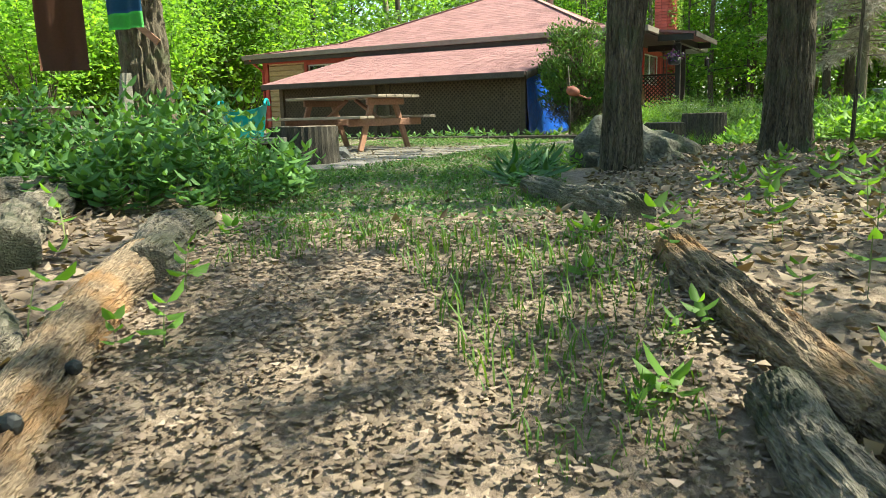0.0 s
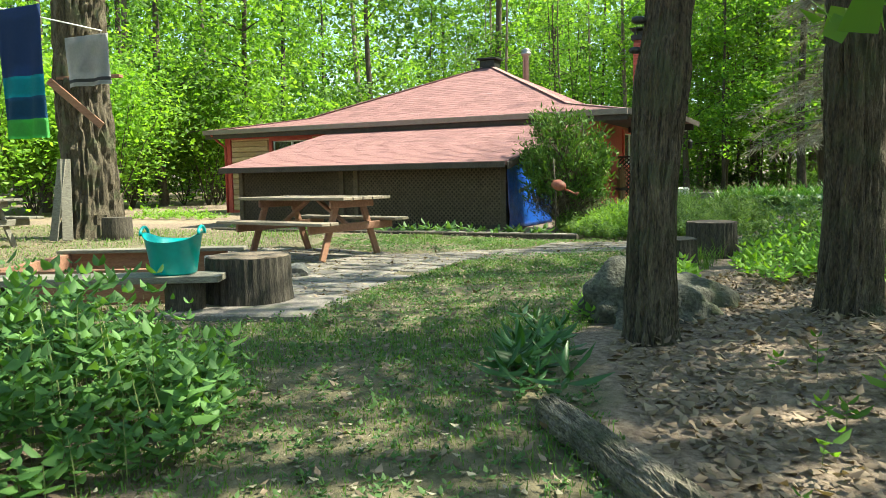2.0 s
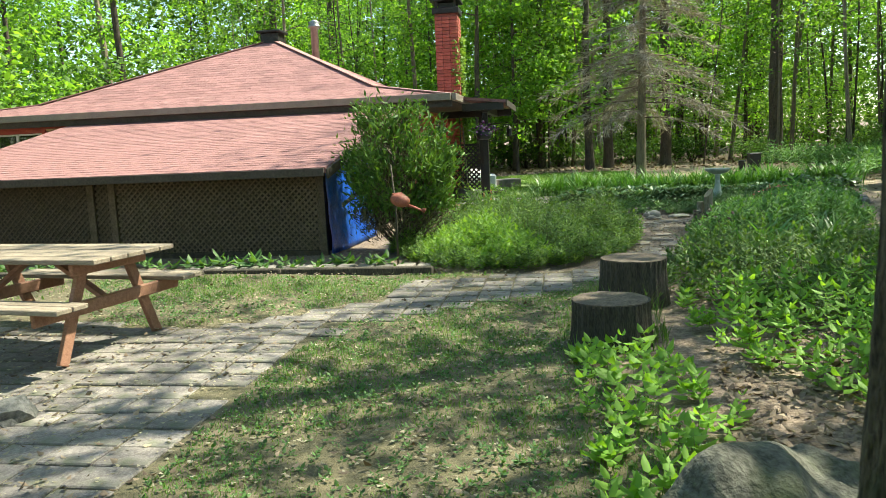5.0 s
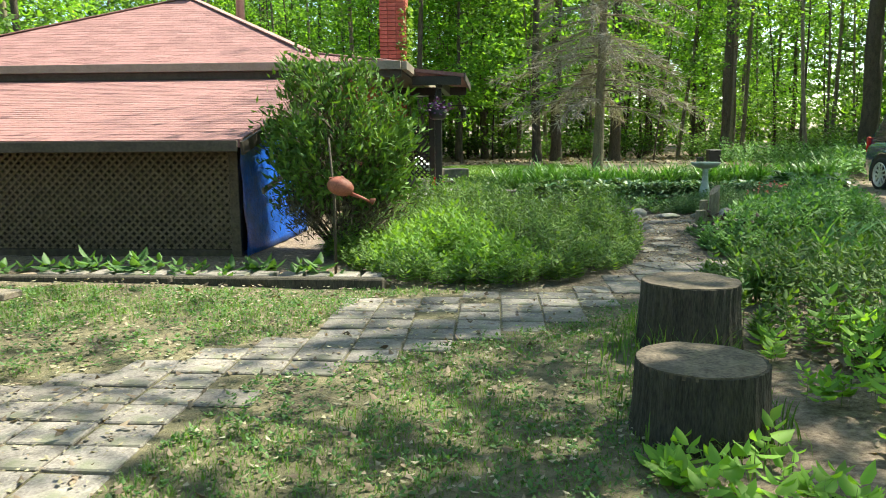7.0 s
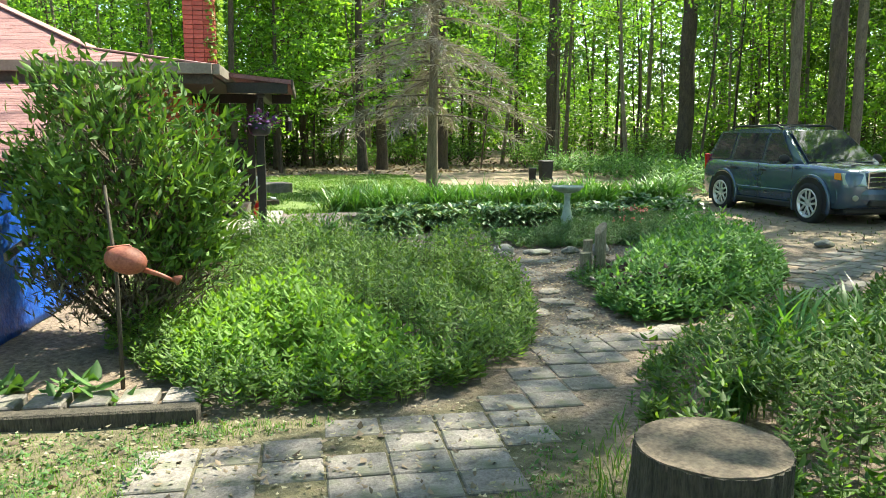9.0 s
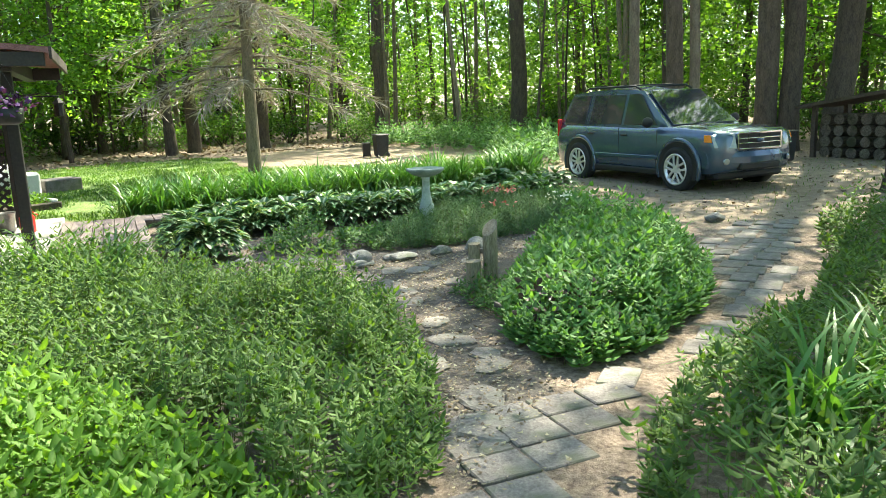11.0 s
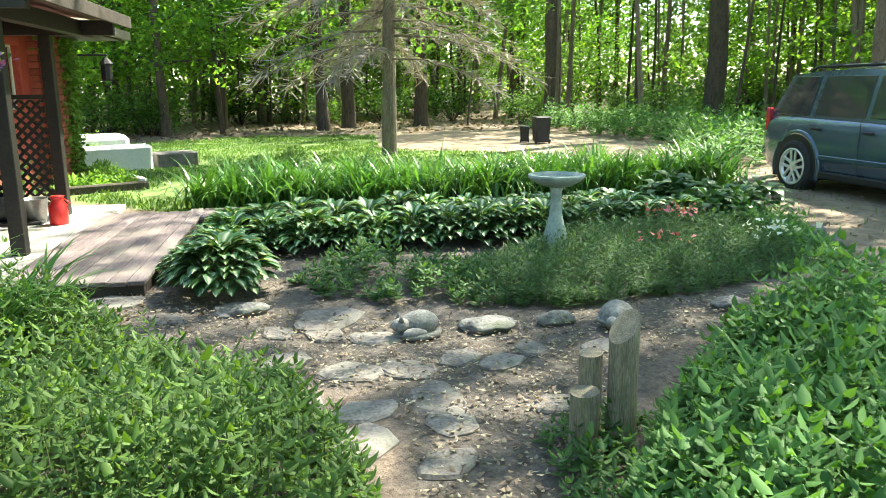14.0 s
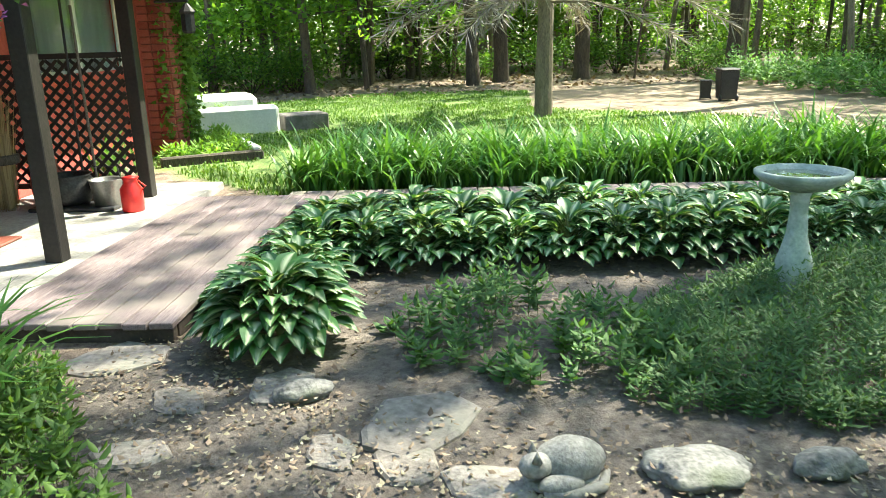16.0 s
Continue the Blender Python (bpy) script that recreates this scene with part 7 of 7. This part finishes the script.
leafy_bed("garden_bed", [(7.9, 16.6), (8.5, 16.1), (8.9, 16.9), (8.4, 17.9), (7.6, 17.7), (7.5, 17.0)], 150, 0.14, 0.5, 0.085, 0.55, 6, L_MINT, "young perennials in bare mulch", 17)
leafy_bed("garden_bed", [(7.2, 24.4), (8.35, 24.4), (8.35, 26.0), (7.9, 26.0), (7.8, 24.95), (7.2, 24.6)], 300, 0.25, 0.5, 0.12, 0.45, 4, L_BRIGHT, "sunlit ferns and flowers in the timber planter", 18)
leafy_bed("garden_bed", [(-7.5, 21.5), (-5.2, 20.2), (-4.6, 20.9), (-6.5, 22.6)], 140, 0.15, 0.35, 0.12, 0.5, 4, L_BRIGHT, "flowers and greenery at the house corner", 19)
leafy_bed("undergrowth", [(7.6, 27.4), (8.8, 27.5), (8.8, 28.6), (7.4, 28.6)], 160, 0.5, 0.85, 0.10, 0.6, 4, L_IVY, "pale shrub behind the white planter", 20)

leafy_bed("garden_bed", [(6.75, 13.75), (7.6, 14.0), (7.75, 14.4), (7.3, 14.6), (6.95, 14.25)], 90, 0.14, 0.30, 0.07, 0.5, 5, L_MINT, "low leafy plants round the log posts", 62)

# heuchera with dark leaves in the mint bed
hc = thing("dark_leaf_plant", pose(6.62, 13.15, ground_z(6.62, 13.15)), "burgundy-leaved plant in the mint bed", "plant")
rg = np.random.default_rng(30)
P = rg.normal(size=(90, 3)) * (0.14, 0.14, 0.07) + (0, 0, 0.28)
D, S, L, W = random_leaves(P, 0.055, rg, 0.3, 0.9)
part("foliage", leaves_mesh("foliage", P, D, S, L, W, L_BURG, 0.2, True), None, hc)
part("stalk", straps("stalk", np.zeros((20, 3)), unit(np.c_[rg.normal(size=(20, 2)), np.zeros(20)]), 0.30, 0.008, 0.5, M_STEM, 2), None, hc)


# hostas
def hosta(label, r, n, seed, mat, striped=True):
    """A dome of leaf blades, each on its own stalk, drooping outwards."""
    rg = np.random.default_rng(seed)
    t = thing("hosta", pose(0, 0, -60), label, "hosta", "hosta border")
    a = rg.uniform(0, 6.28, n)
    H = np.stack([np.cos(a), np.sin(a), np.zeros(n)], 1)
    f = np.sqrt(rg.random(n))
    P = H * (0.60 * r * f)[:, None]
    P[:, 2] = r * (0.72 - 0.45 * f ** 2) + rg.normal(0, 0.03, n)
    me = straps("foliage", P, H, r * rg.uniform(0.30, 0.46, n), r * rg.uniform(0.19, 0.26, n), 0.9 + 0.4 * f + rg.normal(0, 0.2, n), mat, 6, striped, 0.42, 0.55 + 0.55 * f)
    for v in me.vertices:                     # blades hang free of the ground
        v.co.z = max(0.01, v.co.z)
    part("foliage", me, None, t)
    Q = np.zeros((n, 3))
    part("stalk", straps("stalk", Q, H, np.linalg.norm(P, axis=1), 0.012, np.arctan2(0.60 * r * f, P[:, 2]), M_STEM, 2), None, t)
    return t


h1 = hosta("variegated hosta clump with cream-striped leaves", 0.38, 150, 1, L_HOSTA)
h2 = hosta("variegated hosta clump with cream-striped leaves", 0.36, 140, 2, L_HOSTA)
h3 = hosta("dark green hosta clump at the border's end", 0.5, 80, 3, L_HOSTADARK, False)
big = hosta("large variegated hosta at the deck's corner", 0.47, 260, 4, L_HOSTA)
big.matrix_basis = pose(7.05, 17.72, ground_z(7.05, 17.72))
rng = random.Random(5)
q0, q1 = Vector((7.65, 19.0, 0)), Vector((12.4, 16.75, 0))
dd = (q1 - q0).normalized()
nn = Vector((-dd.y, dd.x, 0))
for i in range(16):
    for o in (-0.05, 0.34, 0.7):
        c = q0 + dd * (i * 0.34 + rng.uniform(-.06, .06)) + nn * (o + rng.uniform(-.06, .06))
        src = h3 if i > 13 else (h1, h2)[rng.randrange(2)]
        cc = copy_thing(src, pose(c.x, c.y, ground_z(c.x, c.y), 0, 0, rng.uniform(0, 360)))
        k = rng.uniform(0.85, 1.1)
        cc.scale = (k, k, k)
for h, (x, y) in ((h1, (7.35, 18.35)), (h2, (7.45, 18.85)), (h3, (12.9, 16.9))):
    h.matrix_basis = pose(x, y, ground_z(x, y))
copy_thing(h1, pose(7.0, 18.3, ground_z(7.0, 18.3), 0, 0, 40)).scale = (0.75, 0.75, 0.75)


# day lilies
def lily(seed):
    rg = np.random.default_rng(seed)
    n = 80
    t = thing("day_lily", pose(0, 0, -60), "clump of arching green day lily leaves", "day lily", "day lily border")
    a = rg.uniform(0, 6.28, n)
    H = np.stack([np.cos(a), np.sin(a), np.zeros(n)], 1)
    P = np.c_[rg.normal(size=(n, 2)) * 0.13, np.zeros(n)]
    part("foliage", straps("foliage", P, H, rg.uniform(0.5, 0.95, n), 0.034, rg.uniform(0.9, 2.7, n), L_LILY, 5, False, 0.25), None, t)
    return t


lilies = [lily(1), lily(2)]
q0, q1 = Vector((8.6, 21.3, 0)), Vector((14.6, 18.4, 0))
dd = (q1 - q0).normalized()
nn = Vector((-dd.y, dd.x, 0))
for i in range(21):
    for o in (0.0, 0.42, 0.84):
        c = q0 + dd * (i * 0.33 + rng.uniform(-.1, .1)) + nn * (o + rng.uniform(-.1, .1))
        cc = copy_thing(lilies[rng.randrange(2)], pose(c.x, c.y, ground_z(c.x, c.y), 0, 0, rng.uniform(0, 360)))
        k = rng.uniform(0.8, 1.1)
        cc.scale = (k, k, k)
for (x, y, k) in ((5.6, 17.2, 1), (5.3, 16.8, 0.9), (5.2, 17.6, 1), (6.6, 23.9, 0.9), (9.0, 13.6, 0.8), (7.9, 13.7, 0.8), (5.9, 11.4, 0.9), (6.6, 11.2, 0.9), (4.9, 11.2, 0.7)):
    copy_thing(lilies[0], pose(x, y, ground_z(x, y), 0, 0, x * 77)).scale = (k, k, k)
lilies[0].matrix_basis = pose(8.3, 21.5, ground_z(8.3, 21.5))
lilies[1].matrix_basis = pose(14.9, 18.6, ground_z(14.9, 18.6))

# small flowers in the ground cover
fl1 = thing("pink_flowers", pose(11.0, 16.6, ground_z(11.0, 16.6)), "small pink flowers above the ground cover", "flowers")
rg = np.random.default_rng(40)
P = np.concatenate([rg.normal(size=(40, 3)) * (0.14, 0.14, 0.02) + (0, 0, 0.36), rg.normal(size=(16, 3)) * (0.12, 0.1, 0.02) + (-1.0, -0.6, 0.30)])
D, S, L, W = random_leaves(P, 0.045, rg, 0, 0.9)
tagged(part("petal_mass", leaves_mesh("petal_mass", P, D, S, L, W, M_PINK), None, fl1), kind="stuff")
B0 = P * (1, 1, 0)
part("stalk", straps("stalk", B0, unit(rg.normal(size=P.shape) * (1, 1, 0) + 1e-6), P[:, 2], 0.004, 0.06, M_STEM, 2), None, fl1)
fl2 = thing("white_flowers", pose(11.2, 15.75, ground_z(11.2, 15.75)), "small white flowers beside the drive", "flowers")
P = rg.normal(size=(40, 3)) * (0.15, 0.12, 0.04) + (0, 0, 0.30)
D, S, L, W = random_leaves(P, 0.05, rg, 0, 0.9)
tagged(part("petal_mass", leaves_mesh("petal_mass", P, D, S, L, W, M_WHITEPETAL), None, fl2), kind="stuff")
part("stalk", straps("stalk", P * (1, 1, 0), unit(rg.normal(size=P.shape) * (1, 1, 0) + 1e-6), P[:, 2], 0.004, 0.06, M_STEM, 2), None, fl2)


# ---------- grass and litter ----------
def grass(name, poly, count, h0, h1, seed, avoid, label, w=0.006, bare=-0.48):
    rg = np.random.default_rng(seed)
    rr = random.Random(seed)
    pts = [p for p in scatter(poly, count, rr, avoid) if noise.noise((p[0] * 1.1, p[1] * 1.1, 3.3)) > bare + 0.35 * rr.random()]
    P = np.array([(x, y, ground_z(x, y) - 0.005) for x, y in pts])
    n = len(P)
    a = rg.uniform(0, 6.28, n)
    H = np.stack([np.cos(a), np.sin(a), np.zeros(n)], 1)
    k = np.array([0.6 + 0.8 * max(0, noise.noise((x * 0.7, y * 0.7, 8.8)) + 0.3) for x, y in pts])
    ob = solo(name, straps(name, P, H, (h0 + (h1 - h0) * rg.random(n)) * k, w, rg.uniform(0.3, 1.7, n), L_GRASS, 3, False, 0.3), None, WORLD, label, "grass", kind="stuff")
    return ob


grass("lawn_grass", [(-1.0, 3.2), (0.6, 3.0), (0.8, 4.5), (0.95, 6.2), (2.0, 7.4), (2.3, 8.9), (3.0, 10.2), (4.1, 11.5), (2.5, 12.9), (-1.2, 14.6), (-1.6, 12.0), (-1.2, 9.0), (-1.6, 6.4)], 60000, 0.02, 0.07, 1, (PATIO,), "patchy short grass of a shaded lawn", 0.005, -0.16)
grass("lawn_grass", [(-1.2, 14.6), (-4.6, 16.6), (-9, 19.5), (-11, 14), (-6, 8), (-3.4, 6.2), (-1.6, 6.6), (-2.8, 10.5)], 16000, 0.04, 0.10, 2, (PATIO,), "patchy shaded lawn by the old tree", 0.008)
grass("lawn_grass", FAR_LAWN, 50000, 0.04, 0.09, 3, (), "sunlit lawn behind the garden", 0.02)
grass("weed_grass", [(0.2, 1.5), (0.6, 1.6), (0.8, 3.0), (0.3, 3.2), (-0.7, 3.3), (-0.8, 2.6), (-0.2, 2.8)], 1700, 0.04, 0.13, 4, (), "tufts of weed grass along the path edge", 0.006)
grass("weed_grass", [(2.2, 8.9), (2.9, 9.0), (3.9, 10.6), (4.3, 11.5), (3.7, 11.2), (2.6, 10.2)], 900, 0.1, 0.26, 5, (), "tufts of grass round the stumps", 0.008)
grass("weed_grass", DIRT, 2600, 0.03, 0.10, 6, (), "thin grass on the dirt drive", 0.012)


leafy_bed("lawn_weeds", [(-1.0, 3.0), (0.6, 2.8), (0.8, 4.5), (0.95, 6.2), (2.0, 7.4), (2.4, 9.0), (3.2, 10.6), (4.1, 11.5), (2.5, 12.9), (-1.2, 14.6), (-1.2, 9.0), (-1.6, 6.4)], 6000, 0.02, 0.06, 0.04, 0.75, 2, L_MINT, "low clover and weeds in the lawn", 61, (PATIO,), False)


def litter(name, poly, count, size, mat, label, seed, avoid=(), curl=0.35):
    rg = np.random.default_rng(seed)
    pts = scatter(poly, count, random.Random(seed), avoid)
    P = np.array([(x, y, ground_z(x, y) + 0.008 + 0.018 * abs(rg.normal())) for x, y in pts])
    n = len(P)
    a = rg.uniform(0, 6.28, n)
    D = unit(np.stack([np.cos(a), np.sin(a), rg.normal(0, curl, n)], 1))
    S = unit(np.cross(D, unit(rg.normal(size=(n, 3)) * curl + (0, 0, 1))))
    L = size * rg.uniform(0.5, 1.4, n)
    return solo(name, leaves_mesh(name, P, D, S, L, L * rg.uniform(0.4, 0.75, n), mat), None, WORLD, label, "leaf litter", kind="stuff")


litter("leaf_litter", [(-4.0, 0.2), (4.5, 0.2), (5.0, 6.5), (3.2, 9.0), (2.2, 7.6), (1.1, 5.8), (0.75, 3.6), (-0.6, 3.2), (-1.2, 4.2), (-4.2, 4.4)], 21000, 0.058, L_BROWN, "curled brown dead leaves on the woodland floor", 1, ([(-0.9, 0.2), (0.75, 0.2), (0.8, 3.2), (-0.9, 3.2)],))
litter("leaf_litter", [(-0.9, 0.2), (0.9, 0.2), (0.8, 3.4), (-0.9, 3.4)], 13000, 0.03, L_BROWN, "pale brown dead leaves trodden into the path", 2, (), 0.16)
litter("leaf_litter", [(-0.9, 0.2), (0.9, 0.2), (0.8, 3.4), (-0.9, 3.4)], 3000, 0.03, L_TAN, "bleached leaf scraps on the path", 12, (), 0.14)
litter("fallen_catkins", LAWN, 15000, 0.032, L_PALE, "pale fallen catkins and bits on the lawn", 3, (), 0.15)
litter("fallen_catkins", PATIO, 1100, 0.03, L_PALE, "pale fallen bits on the paving", 4, (), 0.1)
litter("fallen_catkins", PATH_SOIL, 2200, 0.028, L_PALE, "pale fallen bits on the garden path", 5, (), 0.15)
litter("leaf_litter", GARDEN_SOIL, 3600, 0.035, L_BROWN, "bark mulch and dead leaves on the bed", 6)
litter("leaf_litter", [(3.0, 7.5), (5.0, 6.0), (8.0, 7.0), (12.0, 9.2), (8, 10), (4.2, 10.5)], 3500, 0.09, L_BROWN, "brown dead leaves under the weeds", 7)
litter("leaf_litter", DIRT, 1500, 0.08, L_BROWN, "scattered dead leaves on the drive", 8)
litter("leaf_litter", [(14, 33), (22, 31), (26, 27), (34, 36), (20, 44), (5, 42), (6, 36)], 3500, 0.2, L_BROWN, "brown dead leaves at the wood's edge", 9)

litter("leaf_litter", PATH_SOIL, 4200, 0.03, L_BROWN, "bark chips and dead leaves trodden into the garden path", 11)
litter("leaf_litter", LAWN, 9000, 0.045, L_BROWN, "scattered brown leaves on the lawn", 10)
# ---------- paving, laid last ----------
paving = thing("paving", pose(1.0, 11.0, 0.0), "old grey square pavers with grass in the joints", "paving", kind="structure")
shape = mesh_of("paver", B(-0.146, 0.146, -0.116, 0.116, -0.05, 0.008, 0.007), M_PAVER)
shape_small = mesh_of("paver", B(-0.15, 0.15, -0.11, 0.11, -0.05, 0.006, 0.008), M_PAVER)
rng = random.Random(50)
inv = absolute(paving).inverted()
for i in range(-52, 52):
    for k in range(0, 74):
        a, b = i * 0.305, 4.0 + k * 0.245
        p = to_world(a, b)
        if inside(PATIO, p.x, p.y) and rng.random() > 0.03:
            o = new("paver", shape)
            o.parent = paving
            o.matrix_basis = inv @ pose(p.x, p.y, ground_z(p.x, p.y) + rng.uniform(-0.004, 0.008), rng.uniform(-1.2, 1.2), rng.uniform(-1.2, 1.2), TURN_HOUSE + rng.uniform(-1.2, 1.2))
walkway = thing("walkway", pose(9.0, 12.7, 0.0), "walkway of small uneven grey pavers to the drive", "walkway", kind="structure")
inv = absolute(walkway).inverted()
for i in range(50):
    for k in range(12):
        x, y = 5.9 + i * 0.31, 11.6 + k * 0.23
        y += 0.06 * (x - 6)
        x += 0.15 if k % 2 else 0
        if inside(WALKWAY, x, y) and rng.random() > 0.02:
            o = new("paver", shape_small)
            o.parent = walkway
            o.matrix_basis = inv @ pose(x, y, ground_z(x, y) + rng.uniform(-0.004, 0.01), rng.uniform(-2, 2), rng.uniform(-2, 2), 12 + rng.uniform(-5, 5))
flags = thing("stepping_stones", pose(6.5, 14.5, 0.03), "irregular flat stepping stones set in the garden path", "stepping stones", kind="structure")
inv = absolute(flags).inverted()


def flag_shape(seed):
    """A thin uneven slab with a broken outline."""
    rr = random.Random(seed)
    bm = bmesh.new()
    n = 9
    ring = []
    for k in range(n):
        a = 2 * math.pi * k / n + rr.uniform(-0.2, 0.2)
        r = rr.uniform(0.8, 1.15)
        ring.append((0.25 * r * math.cos(a), 0.18 * r * math.sin(a)))
    low = [bm.verts.new((x * 1.03, y * 1.03, -0.05)) for x, y in ring]
    mid_ = [bm.verts.new((x, y, 0.012 + rr.uniform(-.004, .004))) for x, y in ring]
    top = [bm.verts.new((x * 0.9, y * 0.9, 0.022 + rr.uniform(-.005, .005))) for x, y in ring]
    for p, q in ((low, mid_), (mid_, top)):
        for k in range(n):
            bm.faces.new((p[k], p[(k + 1) % n], q[(k + 1) % n], q[k]))
    bm.faces.new(top)
    return bm


fshapes = [mesh_of("flagstone", flag_shape(70 + k), M_FLAG) for k in range(6)]
rng = random.Random(51)
for x, y, s, rz in ((5.5, 13, 1.1, 30), (5.2, 12.75, 1.2, 80), (5.95, 13.25, 0.9, 10), (5.75, 13.6, 1.1, 50), (6.2, 13.75, 1, 100), (6.45, 14.1, 0.8, 0), (6.1, 13.4, 0.8, 60), (6.75, 14.6, 0.9, 20),
                    (7, 14.9, 1, 70), (6.75, 16.1, 1, 15), (7.5, 14.75, 0.8, 30), (8.3, 15.15, 0.8, 10), (6.55, 15.5, 0.9, 45), (6.29, 17.93, 1.5, 0), (6.92, 17.22, 1.1, 53), (6.5, 17.3, 0.9, 106),
                    (6.27, 16.93, 0.9, 159), (7.33, 16.64, 1.7, 32), (6.96, 16.6, 0.8, 85), (7.36, 16.13, 1, 138), (7.67, 15.32, 0.9, 11), (7.13, 15.19, 1.2, 64), (7.23, 15.56, 1.1, 117), (6.74, 15.25, 1, 170),
                    (6.57, 14.98, 1.2, 43), (7.16, 16.39, 1, 96), (6.95, 15.73, 1.2, 149), (7.55, 15.53, 0.9, 22), (7.97, 15.39, 0.8, 75)):
    o = new("flagstone", fshapes[rng.randrange(6)])
    o.parent = flags
    o.matrix_basis = inv @ pose(x, y, ground_z(x, y) - 0.004, 0, 0, rz) @ Matrix.Diagonal((s * 0.7, s * 0.7, 1, 1))
